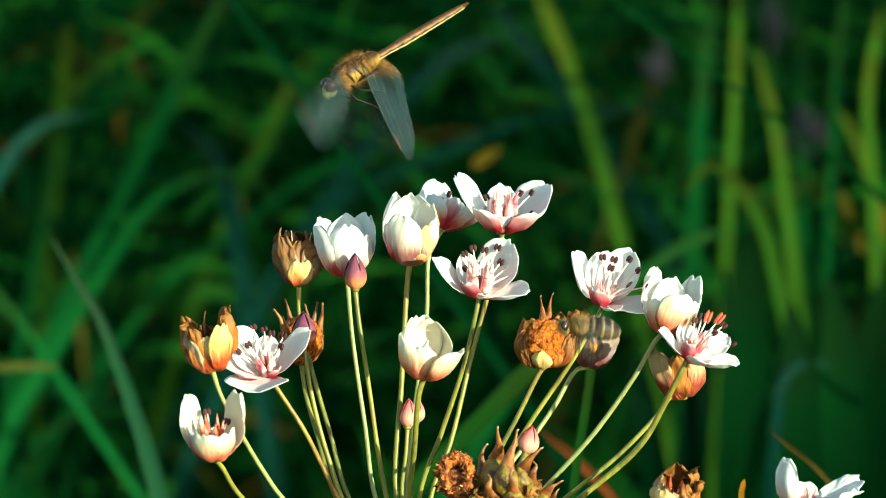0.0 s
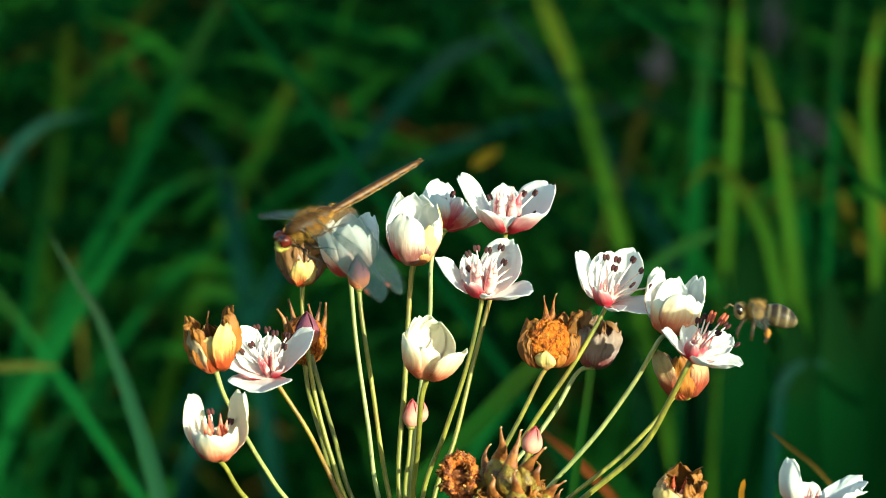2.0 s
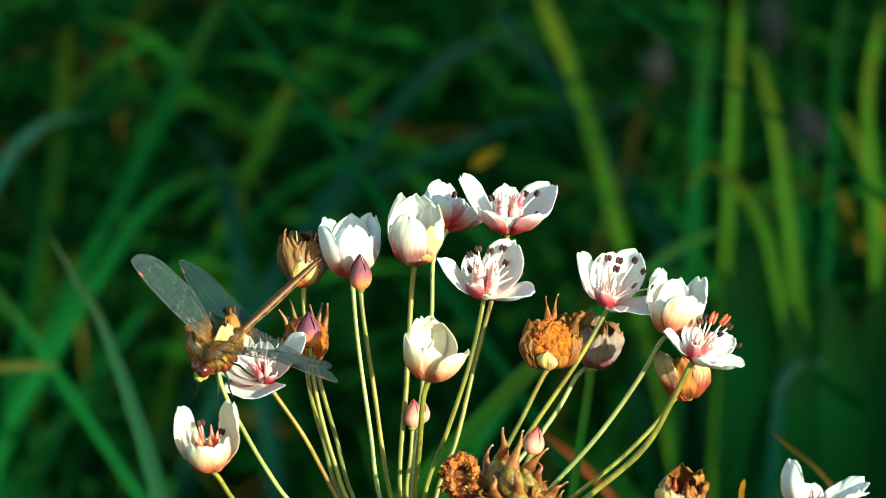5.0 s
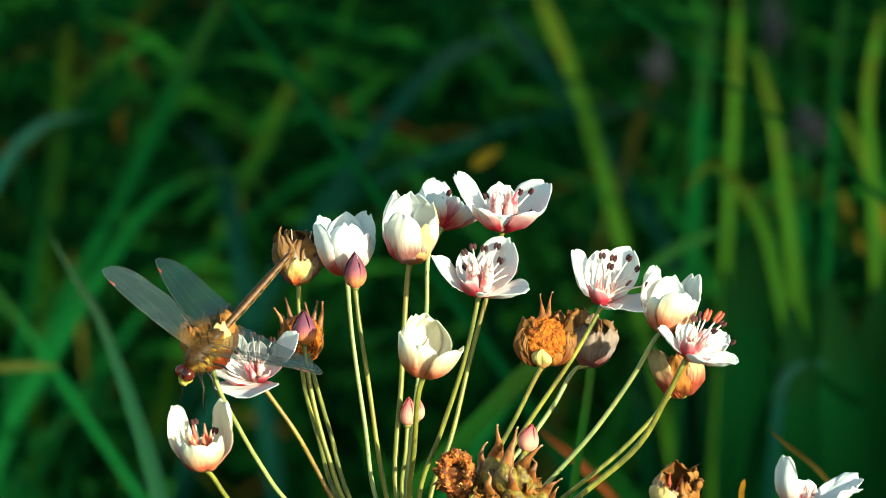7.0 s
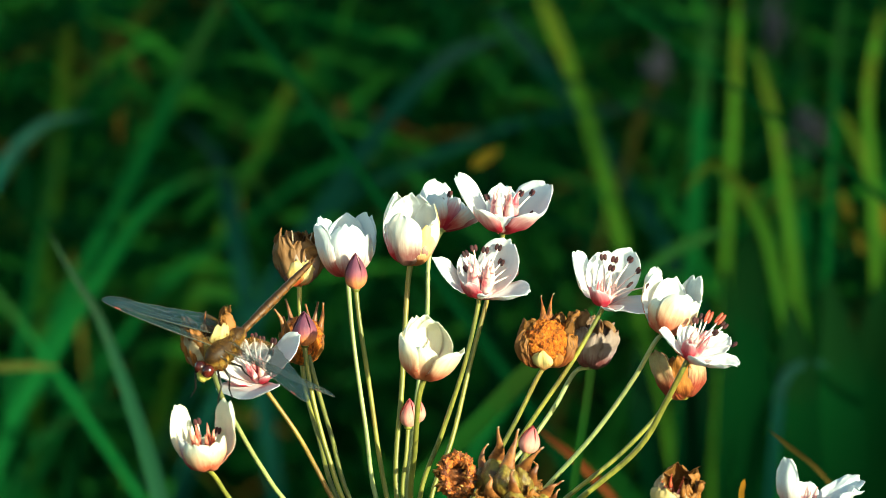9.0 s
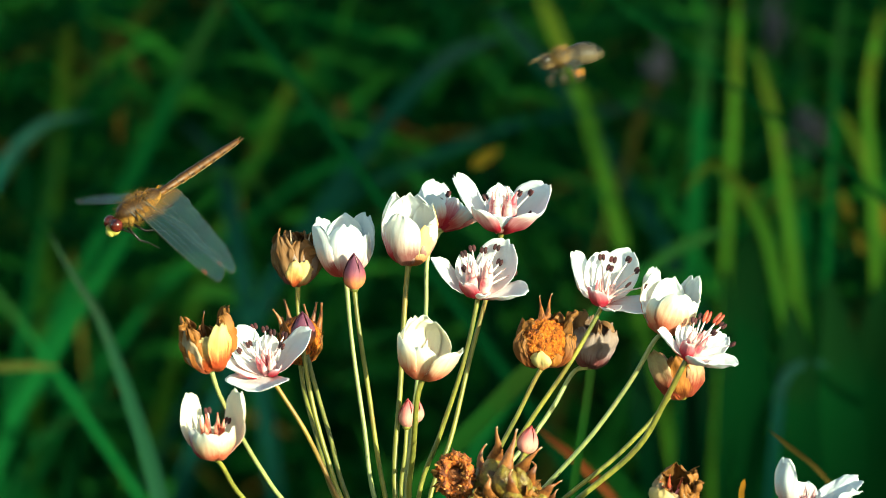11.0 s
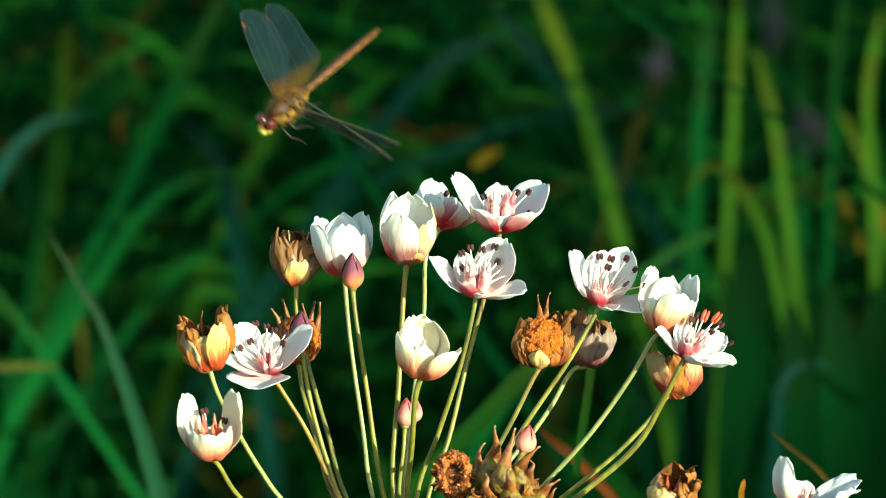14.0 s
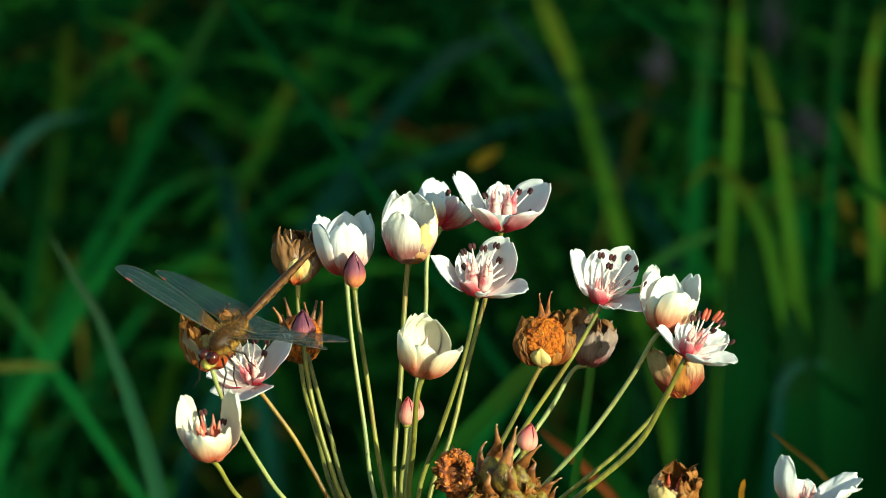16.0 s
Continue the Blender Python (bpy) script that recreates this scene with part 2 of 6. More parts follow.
def spline(pts, steps=6):
    """A smooth line through points, however unevenly they are spaced."""
    p = [Vector(q) for q in pts]
    p = [2 * p[0] - p[1]] + p + [2 * p[-1] - p[-2]]
    out = []
    for i in range(1, len(p) - 2):
        a, b, c, d = p[i - 1:i + 3]
        t1 = max(1e-5, (b - a).length) ** 0.5
        t2 = t1 + max(1e-5, (c - b).length) ** 0.5
        t3 = t2 + max(1e-5, (d - c).length) ** 0.5
        for k in range(steps):
            t = t1 + (t2 - t1) * k / steps
            q1, q2, q3 = a + (b - a) * (t / t1), b + (c - b) * ((t - t1) / (t2 - t1)), c + (d - c) * ((t - t2) / (t3 - t2))
            r1, r2 = q1 + (q2 - q1) * (t / t2), q2 + (q3 - q2) * ((t - t1) / (t3 - t1))
            out.append(r1 + (r2 - r1) * ((t - t1) / (t2 - t1)))
    return out + [p[-2]]


# ---- ground and tall grass ----
def grass_material(name, deep, mid, light, dry, thin=0.3):
    m = Mat(name, rough=0.7, spec=0.0)
    rnd = m.node("ShaderNodeNewGeometry").outputs["Random Per Island"]
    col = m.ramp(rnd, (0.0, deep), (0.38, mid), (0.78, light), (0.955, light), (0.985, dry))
    u, v = m.uv()
    rib = m.ramp(m.maths("ABSOLUTE", m.maths("SUBTRACT", u, 0.5)), (0.0, (1, 1, 1)), (0.09, (0, 0, 0)))
    col = m.mix(m.maths("MULTIPLY", rib, 0.25), col, light)
    col = m.mix(m.maths("MULTIPLY", m.ramp(m.noise(18.0, 4.0), (0.45, (0, 0, 0)), (0.75, (1, 1, 1))), 0.45), col, mid)
    col = m.mix(m.ramp(m.maths("ADD", v, m.maths("MULTIPLY", m.noise(60.0), 0.06)), (0.985, (0, 0, 0)), (1.0, (1, 1, 1))), col, dry)
    m.colour(col)
    m.bump(m.noise(400.0, 2.0), 0.0004, 0.4)
    m.thin(thin, col)
    return m.m


# random blade tones reach near-black to hold the shade of the gaps
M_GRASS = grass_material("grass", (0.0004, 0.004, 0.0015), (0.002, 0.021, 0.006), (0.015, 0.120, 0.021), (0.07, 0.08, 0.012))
M_LEAF = grass_material("long_leaf", (0.009, 0.080, 0.017), (0.011, 0.096, 0.021), (0.015, 0.118, 0.025), (0.022, 0.080, 0.017))
# brighter reed copy: the sunlight on it is put into the colour
M_LEAF_SUN_TONED = grass_material("sun_toned_reed_leaf", (0.0680, 0.1785, 0.0170), (0.0800, 0.2100, 0.0200), (0.0920, 0.2415, 0.0230), (0.1280, 0.1995, 0.0200))
# yellow-green of its own, with some sunlight added to the colour
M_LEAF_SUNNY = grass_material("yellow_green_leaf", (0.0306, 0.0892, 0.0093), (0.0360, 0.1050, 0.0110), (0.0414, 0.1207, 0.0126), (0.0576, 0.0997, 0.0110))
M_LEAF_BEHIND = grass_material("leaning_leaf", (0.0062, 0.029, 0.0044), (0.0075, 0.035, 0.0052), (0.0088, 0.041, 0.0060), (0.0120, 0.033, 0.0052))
M_LEAF_BLUE = grass_material("blue_green_leaf", (0.0068, 0.0408, 0.0289), (0.0080, 0.0480, 0.0340), (0.0092, 0.0552, 0.0391), (0.0128, 0.0456, 0.0340))
M_LEAF_DRY = grass_material("dry_leaf", (0.055, 0.030, 0.009), (0.064, 0.035, 0.010), (0.074, 0.040, 0.012), (0.1360, 0.0399, 0.0120))
# darker copy of the long leaf, with part of the shade in its colour
M_LEAF_HALF_SHADE = grass_material("half_shade_leaf", (0.0034, 0.0263, 0.0059), (0.0040, 0.0310, 0.0070), (0.0046, 0.0356, 0.0080), (0.0064, 0.0294, 0.0070))
M_LEAF_PALE = grass_material("pale_leaf", (0.0136, 0.0527, 0.0238), (0.0160, 0.0620, 0.0280), (0.0184, 0.0713, 0.0322), (0.0256, 0.0589, 0.0280))
M_LEAF_OLIVE = grass_material("olive_leaf", (0.0382, 0.0467, 0.0102), (0.0450, 0.0550, 0.0120), (0.0517, 0.0633, 0.0138), (0.0720, 0.0522, 0.0120))
M_LEAF_GOLD = grass_material("golden_leaf", (0.1275, 0.0978, 0.0102), (0.1500, 0.1150, 0.0120), (0.1725, 0.1323, 0.0138), (0.2400, 0.1092, 0.0120))
# near-black copy of the leaf green: deep shade is put into the colour
M_LEAF_SHADE_TONED = grass_material("shade_toned_leaf", (0.0017, 0.0153, 0.0051), (0.002, 0.018, 0.006), (0.0023, 0.0207, 0.0069), (0.0034, 0.0171, 0.0060))

soil = Mat("marsh_soil", rough=0.85)
soil.colour(soil.mix(soil.ramp(soil.noise(3.0, 6.0), (0.4, (0, 0, 0)), (0.6, (1, 1, 1))), (0.012, 0.016, 0.007), (0.02, 0.026, 0.01)))
soil.bump(soil.noise(40.0, 5.0), 0.02, 0.7)
g = Shape()
N = 60
ext = [math.copysign(abs(k / N * 2 - 1) ** 3 * 400, k / N * 2 - 1) for k in range(N + 1)]
g.grid([[(x, y, 0.02 * noise.noise(Vector((x * 0.9, y * 0.9, 0))) - 0.02) for x in ext] for y in ext],
       [[(x, y) for x in ext] for y in ext])
tagged(new("ground", g.mesh("ground", [soil.m])), "dark damp marsh soil under tall grass", "ground", kind="structure")


def ribbon(shape, path, width, fold=0.25, mat=0, side=None, tip=0.3):
    """A grass leaf along a path: keeled, thin, tapering over its last stretch of tip metres."""
    n = len(path)
    run = [0.0]
    for p, q in zip(path, path[1:]):
        run.append(run[-1] + (q - p).length)
    rows, uvs = [], []
    for i, p in enumerate(path):
        d = (path[min(i + 1, n - 1)] - path[max(i - 1, 0)]).normalized()
        a = d.cross(side if side is not None else Vector((0, 1, 0)))
        a = a.normalized() if a.length > 1e-4 else Vector((1, 0, 0))
        nrm = a.cross(d)
        w = width * 0.5 * min(1.0, 0.4 + 3 * run[i] / run[-1]) * min(1.0, ((run[-1] - run[i]) / tip) ** 0.7 + 0.03)
        rows.append([p - a * w, p + nrm * w * fold, p + a * w])
        uvs.append([(0.0, run[i] / run[-1]), (0.5, run[i] / run[-1]), (1.0, run[i] / run[-1])])
    shape.grid(rows, uvs, mat)


def grass_field(name, n, x0, x1, y0, y1, tall, wide, seed, label):
    """Many arching leaves in loose tufts."""
    rng = random.Random(seed)
    sh = Shape()
    tufts = [(rng.uniform(x0, x1), rng.uniform(y0, y1), rng.uniform(-0.5, 0.5)) for _ in range(n // 14)]
    for _ in range(n):
        tx, ty, lean = rng.choice(tufts)
        x, y = tx + rng.gauss(0, 0.06), ty + rng.gauss(0, 0.06)
        h = rng.uniform(*tall)
        az = rng.uniform(0, 2 * math.pi)
        reach = h * abs(rng.gauss(0.0, 0.55)) + 0.05
        dx, dy = math.cos(az) * reach + lean * 0.5 * h, math.sin(az) * reach * 0.6
        dy = abs(dy) if y + dy < y0 - 0.05 else dy      # the front of the stand stays clear
        droop = rng.random() * 0.75
        bow = rng.uniform(1.3, 2.6)
        path = []
        for i in range(10):
            s = i / 9
            path.append(Vector((x + dx * s ** bow, y + dy * s ** bow, h * (s - droop * s ** 3.0))))
        tw = rng.uniform(-1.2, 1.2)
        ribbon(sh, path, rng.uniform(*wide), rng.uniform(0.1, 0.5), 0, Vector((math.sin(tw), math.cos(tw), 0)), h * rng.uniform(0.4, 0.8))
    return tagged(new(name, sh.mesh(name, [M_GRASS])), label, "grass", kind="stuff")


grass_field("tall_grass", 9500, -1.3, 1.3, 0.96, 2.9, (0.75, 1.42), (0.0035, 0.008), 44, "dense tall green marsh grass behind the flowers, gap shade put in its colour")
grass_field("near_grass", 36, 0.12, 0.45, 0.5, 0.72, (0.8, 1.2), (0.004, 0.008), 9, "loose tall grass leaves near the flowers")
grass_field("low_grass", 7000, -6, 6, -4.5, 2.9, (0.2, 0.55), (0.006, 0.014), 12, "lower marsh grass all around the flower")
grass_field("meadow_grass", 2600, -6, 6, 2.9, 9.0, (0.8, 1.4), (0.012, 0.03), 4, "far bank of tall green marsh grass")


def herb_tangle(name, n, x0, x1, y0, y1, z0, z1, seed, label):
    """Small side leaves and bent tips of all directions that fill the gaps between the tall leaves."""
    rng = random.Random(seed)
    sh = Shape()
    for _ in range(n):
        p = Vector((rng.uniform(x0, x1), rng.uniform(y0, y1), rng.uniform(z0, z1)))
        az, el = rng.uniform(0, 2 * math.pi), rng.gauss(0.2, 0.6)
        d = Vector((math.cos(az) * math.cos(el), 0.5 * math.sin(az) * math.cos(el), math.sin(el)))
        L = rng.uniform(0.014, 0.075)
        sag = Vector((0, 0, -1)) * L * rng.uniform(0.0, 0.5)
        path = [p + d * L * k / 5 + sag * (k / 5) ** 2 for k in range(6)]
        ribbon(sh, path, rng.uniform(0.002, 0.006), rng.uniform(0.1, 0.5), 0, Vector((rng.uniform(-1, 1), 1, rng.uniform(-0.6, 0.6))).normalized(), L * 0.6)
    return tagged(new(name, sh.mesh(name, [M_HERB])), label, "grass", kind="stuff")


# its near-black leaves carry the shade between the blades in their colour
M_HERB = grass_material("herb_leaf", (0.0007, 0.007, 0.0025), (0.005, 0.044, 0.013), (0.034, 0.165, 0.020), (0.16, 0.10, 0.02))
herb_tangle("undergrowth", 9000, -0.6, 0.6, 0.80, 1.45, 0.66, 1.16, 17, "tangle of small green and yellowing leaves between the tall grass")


def leaf(pts, width, mat, label, side=None, tip=0.45, rooted=True):
    """One long leaf that can be told apart, from the ground up through points to its tip."""
    path = spline(pts, 7)
    seen = sum((q - p).length for p, q in zip(path, path[1:]))
    if rooted:
        top, way = path[0], (path[1] - path[0]).normalized()
        foot = Vector((top.x - 0.25 * way.x, top.y + (0.30 if top.y > 0.6 else 0.02), -0.02))
        rise = top.z + 0.02
        path = [foot.lerp(top, 0) * (2 * s ** 3 - 3 * s * s + 1) + top * (3 * s * s - 2 * s ** 3) + Vector((0, 0, rise)) * (s ** 3 - 2 * s * s + s) + way * rise * 0.8 * (s ** 3 - s * s)
                for s in (k / 10 for k in range(10))] + path
    sh = Shape()
    ribbon(sh, path, width, 0.3, 0, side, tip * seen)
    ob = new("grass_leaf", sh.mesh("grass_leaf", [mat]))
    return tagged(ob, label, "grass leaf", "long grass leaves")


GREEN = "long arching green grass leaf, out of focus"
PALE = "pale bluish green grass leaf bending over"
leaf([(-0.0873, 0.2818, 0.8705), (-0.0912, 0.2870, 0.8837), (-0.0959, 0.2923, 0.8969), (-0.1016, 0.2978, 0.9119), (-0.1079, 0.3032, 0.9261), (-0.1152, 0.3080, 0.9369), (-0.1235, 0.3132, 0.9500)], 0.0054, M_LEAF_PALE, "long pale green grass leaf arching over", tip=0.9)
leaf([(-0.1442, 0.7375, 0.8633), (-0.1319, 0.7447, 0.8852), (-0.1208, 0.7519, 0.9071), (-0.1107, 0.7588, 0.9268), (-0.0994, 0.7661, 0.9489), (-0.0886, 0.7732, 0.9699)], 0.0066, M_LEAF, GREEN, tip=0.3)
leaf([(-0.0831, 0.7863, 0.8522), (-0.0865, 0.7934, 0.8699), (-0.0895, 0.8002, 0.8853), (-0.0953, 0.8065, 0.8981), (-0.1096, 0.8129, 0.9114)], 0.0071, M_LEAF_BLUE, PALE, tip=0.5)
leaf([(-0.1297, 0.7089, 0.8741), (-0.1158, 0.7154, 0.8919), (-0.1020, 0.7203, 0.9002), (-0.0887, 0.7242, 0.9034), (-0.0753, 0.7267, 0.8985), (-0.0653, 0.7281, 0.8868)], 0.0051, M_LEAF, GREEN, tip=0.8)
leaf([(-0.1793, 0.6929, 0.8983), (-0.1665, 0.7015, 0.9183), (-0.1542, 0.7080, 0.9266), (-0.1383, 0.7133, 0.9280)], 0.0053, M_LEAF_BLUE, PALE, tip=0.6)
leaf([(-0.1768, 0.9897, 0.8545), (-0.1734, 1.0005, 0.8866), (-0.1722, 1.0095, 0.9087), (-0.1706, 1.0198, 0.9386)], 0.0058, M_LEAF_SUNNY, GREEN, tip=0.2)
leaf([(-0.1666, 0.7887, 0.8659), (-0.1620, 0.7993, 0.8879), (-0.1607, 0.8098, 0.9088)], 0.0034, M_LEAF, GREEN, tip=0.5)
leaf([(-0.0712, 0.9467, 0.8983), (-0.0639, 0.9555, 0.9097), (-0.0545, 0.9646, 0.9230)], 0.0056, M_LEAF_SUNNY, GREEN, tip=0.3)
leaf([(-0.0788, 0.9455, 0.8916), (-0.0614, 0.9525, 0.8929), (-0.0401, 0.9597, 0.8952)], 0.0034, M_LEAF, GREEN, tip=0.5, rooted=False)
leaf([(-0.0214, 0.7479, 0.9227), (-0.0100, 0.7550, 0.9343), (0.0037, 0.7621, 0.9453), (0.0254, 0.7685, 0.9528)], 0.0069, M_LEAF_BLUE, PALE, tip=0.4)
leaf([(0.0529, 0.8983, 0.9116), (0.0408, 0.9058, 0.9254), (0.0298, 0.9129, 0.9368), (0.0207, 0.9198, 0.9471)], 0.0069, M_LEAF_BLUE, PALE, tip=0.4)
leaf([(0.0696, 0.8417, 0.8786), (0.0614, 0.8514, 0.9049), (0.0531, 0.8607, 0.9290), (0.0400, 0.8711, 0.9592)], 0.0060, M_LEAF_SUN_TONED, GREEN, tip=0.15)
leaf([(0.0277, 0.8462, 0.9040), (0.0470, 0.8508, 0.9070), (0.0663, 0.8550, 0.9083), (0.0868, 0.8595, 0.9105), (0.1039, 0.8627, 0.9057)], 0.0037, M_LEAF_BLUE, PALE, tip=0.5)
leaf([(0.0867, 0.8966, 0.9019), (0.0904, 0.9047, 0.9094), (0.0957, 0.9130, 0.9182)], 0.0036, M_LEAF_OLIVE, "short olive grass leaf, out of focus", tip=0.4)
leaf([(0.0431, 0.8904, 0.8669), (0.0629, 0.8984, 0.8738), (0.0878, 0.9060, 0.8786)], 0.0033, M_LEAF_OLIVE, "long olive-brown grass leaf lying slantwise", tip=0.4, rooted=False)
leaf([(0.1010, 0.7394, 0.8745), (0.1035, 0.7511, 0.9118), (0.1061, 0.7612, 0.9404), (0.1096, 0.7713, 0.9690)], 0.0064, M_LEAF, GREEN, tip=0.2)
leaf([(0.1156, 0.7430, 0.8947), (0.1177, 0.7539, 0.9276), (0.1189, 0.7624, 0.9471), (0.1197, 0.7713, 0.9690)], 0.0039, M_LEAF_SUN_TONED, GREEN, tip=0.2)
leaf([(0.1374, 0.7430, 0.8947), (0.1337, 0.7525, 0.9197), (0.1299, 0.7604, 0.9358), (0.1263, 0.7677, 0.9487)], 0.0048, M_LEAF_SUN_TONED, GREEN, tip=0.4)
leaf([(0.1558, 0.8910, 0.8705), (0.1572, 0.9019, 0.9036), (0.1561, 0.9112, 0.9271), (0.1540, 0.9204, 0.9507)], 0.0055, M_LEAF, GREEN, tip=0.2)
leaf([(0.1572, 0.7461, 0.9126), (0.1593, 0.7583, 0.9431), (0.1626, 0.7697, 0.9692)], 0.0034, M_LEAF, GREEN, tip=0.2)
leaf([(0.1694, 0.6902, 0.8831), (0.1685, 0.7001, 0.9107), (0.1676, 0.7097, 0.9362), (0.1738, 0.7208, 0.9707)], 0.0041, M_LEAF_SUN_TONED, GREEN, tip=0.2)
leaf([(0.1731, 0.7430, 0.8947), (0.1662, 0.7531, 0.9138), (0.1553, 0.7627, 0.9297)], 0.0037, M_LEAF_SUN_TONED, GREEN, tip=0.5)
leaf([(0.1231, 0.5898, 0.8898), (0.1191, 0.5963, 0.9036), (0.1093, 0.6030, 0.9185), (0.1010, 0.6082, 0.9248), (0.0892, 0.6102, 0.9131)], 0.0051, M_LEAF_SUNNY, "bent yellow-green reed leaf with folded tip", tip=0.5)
leaf([(0.1087, 0.4756, 0.8177), (0.1085, 0.4853, 0.8501), (0.1088, 0.4934, 0.8728), (0.1083, 0.5029, 0.9034), (0.1093, 0.5099, 0.9205)], 0.0120, M_LEAF_HALF_SHADE, "broad upright green reed leaf", tip=0.2)
leaf([(0.1009, 0.5243, 0.8062), (0.1024, 0.5352, 0.8393), (0.1039, 0.5458, 0.8706), (0.1025, 0.5554, 0.8960)], 0.0062, M_LEAF_HALF_SHADE, "broad upright green reed leaf", tip=0.3)
leaf([(0.0800, 0.5901, 0.8915), (0.0919, 0.5978, 0.8970), (0.1070, 0.6053, 0.9010)], 0.0040, M_LEAF, PALE, tip=0.4)
leaf([(0.1174, 0.4819, 0.8538), (0.1194, 0.4890, 0.8651), (0.1253, 0.4951, 0.8708), (0.1373, 0.5001, 0.8704)], 0.0040, M_LEAF_BLUE, PALE, tip=0.5)
leaf([(0.1498, 0.6794, 0.8219), (0.1486, 0.6913, 0.8513), (0.1464, 0.7025, 0.8764)], 0.0044, M_LEAF_HALF_SHADE, GREEN, tip=0.4)
leaf([(0.1687, 0.6755, 0.8001), (0.1671, 0.6882, 0.8337), (0.1621, 0.6994, 0.8588)], 0.0059, M_LEAF_HALF_SHADE, GREEN, tip=0.4)
leaf([(-0.0182, 0.2810, 0.8662), (-0.0068, 0.2858, 0.8768), (0.0028, 0.2903, 0.8857), (0.0134, 0.2949, 0.8955), (0.0240, 0.2996, 0.9058), (0.0355, 0.3043, 0.9157), (0.0480, 0.3093, 0.9277)], 0.0060, M_LEAF_BEHIND, "sunlit yellow-green grass leaf leaning behind the stalks", tip=0.35)
leaf([(0.0351, 0.1062, 0.9111), (0.0374, 0.1128, 0.9254), (0.0397, 0.1191, 0.9383), (0.0413, 0.1254, 0.9512), (0.0418, 0.1313, 0.9612)], 0.0023, M_LEAF_BEHIND, "narrow green grass blade standing close behind the flowers", tip=0.3)
leaf([(0.0482, 0.2043, 0.8918), (0.0376, 0.2111, 0.9013), (0.0314, 0.2168, 0.9052), (0.0278, 0.2224, 0.9079)], 0.0029, M_LEAF_DRY, "narrow rusty brown dead grass leaf", tip=0.5)
leaf([(0.1101, 0.0863, 0.9133), (0.0999, 0.0933, 0.9242), (0.0941, 0.0990, 0.9279), (0.0887, 0.1047, 0.9315)], 0.0014, M_LEAF_OLIVE, "thin olive-brown dead grass leaf", tip=0.25)
leaf([(0.0764, 0.0279, 0.9277), (0.0769, 0.0351, 0.9305), (0.0781, 0.0422, 0.9321)], 0.0015, M_LEAF_GOLD, "short golden dry grass stub", tip=0.2)
leaf([(-0.1548, 0.4361, 0.8819), (-0.1419, 0.4428, 0.8813), (-0.1318, 0.4492, 0.8796)], 0.0030, M_LEAF_OLIVE, "thin yellow-green grass leaf lying level", tip=0.4, rooted=False)
leaf([(-0.1520, 0.5851, 0.8630), (-0.1663, 0.5946, 0.8783), (-0.1743, 0.6029, 0.8875)], 0.0033, M_LEAF, GREEN, tip=0.4)
leaf([(-0.1549, 0.7709, 0.7648), (-0.1413, 0.7822, 0.8006), (-0.1229, 0.7912, 0.8227), (-0.1067, 0.7978, 0.8310)], 0.0046, M_LEAF_HALF_SHADE, GREEN, tip=0.5)
leaf([(-0.1694, 0.6725, 0.7826), (-0.1609, 0.6808, 0.8012), (-0.1435, 0.6878, 0.8122), (-0.1238, 0.6929, 0.8123)], 0.0038, M_LEAF_HALF_SHADE, GREEN, tip=0.6)
leaf([(-0.0549, 0.8813, 0.8150), (-0.0452, 0.8917, 0.8456), (-0.0231, 0.9009, 0.8689), (-0.0010, 0.9071, 0.8754)], 0.0042, M_LEAF_HALF_SHADE, GREEN, tip=0.5)
leaf([(-0.0647, 0.8910, 0.8705), (-0.0452, 0.8977, 0.8794), (-0.0207, 0.9033, 0.8823), (0.0015, 0.9085, 0.8832)], 0.0039, M_LEAF, GREEN, tip=0.5)
# two leaves added to cover bright grass, coloured as if shaded
leaf([(0.0542, 0.9339, 0.8254), (0.0769, 0.9440, 0.8543), (0.0822, 0.9516, 0.8683), (0.0811, 0.9591, 0.8825)], 0.0056, M_LEAF_SHADE_TONED, "broad reed leaf added as a dark cover, shade put in its colour", tip=0.3)
leaf([(0.0206, 0.8359, 0.8456), (0.0202, 0.8495, 0.8846), (0.0183, 0.8603, 0.9073)], 0.0073, M_LEAF_SHADE_TONED, "broad reed leaf added as a dark cover, shade put in its colour", tip=0.3)
# golden leaves that carry spots of dappled sun in their colour
leaf([(0.0107, 0.5864, 0.9279), (0.0147, 0.5937, 0.9291), (0.0187, 0.6010, 0.9302), (0.0221, 0.6073, 0.9312)], 0.0051, M_LEAF_GOLD, "small golden yellow grass leaf, dappled sun put in its colour", tip=0.5, rooted=False)
leaf([(0.1512, 0.5829, 0.9083), (0.1502, 0.5905, 0.9110), (0.1491, 0.5981, 0.9137), (0.1483, 0.6046, 0.9161)], 0.0040, M_LEAF_GOLD, "small golden yellow grass leaf, dappled sun put in its colour", tip=0.5, rooted=False)
leaf([(0.1557, 0.5807, 0.8956), (0.1552, 0.5881, 0.8976), (0.1547, 0.5956, 0.8997), (0.1543, 0.6020, 0.9016)], 0.0036, M_LEAF_GOLD, "small golden yellow grass leaf, dappled sun put in its colour", tip=0.5, rooted=False)
leaf([(0.1639, 0.5818, 0.9019), (0.1641, 0.5896, 0.9058), (0.1643, 0.5974, 0.9096), (0.1645, 0.6041, 0.9130)], 0.0036, M_LEAF_GOLD, "small golden yellow grass leaf, dappled sun put in its colour", tip=0.5, rooted=False)
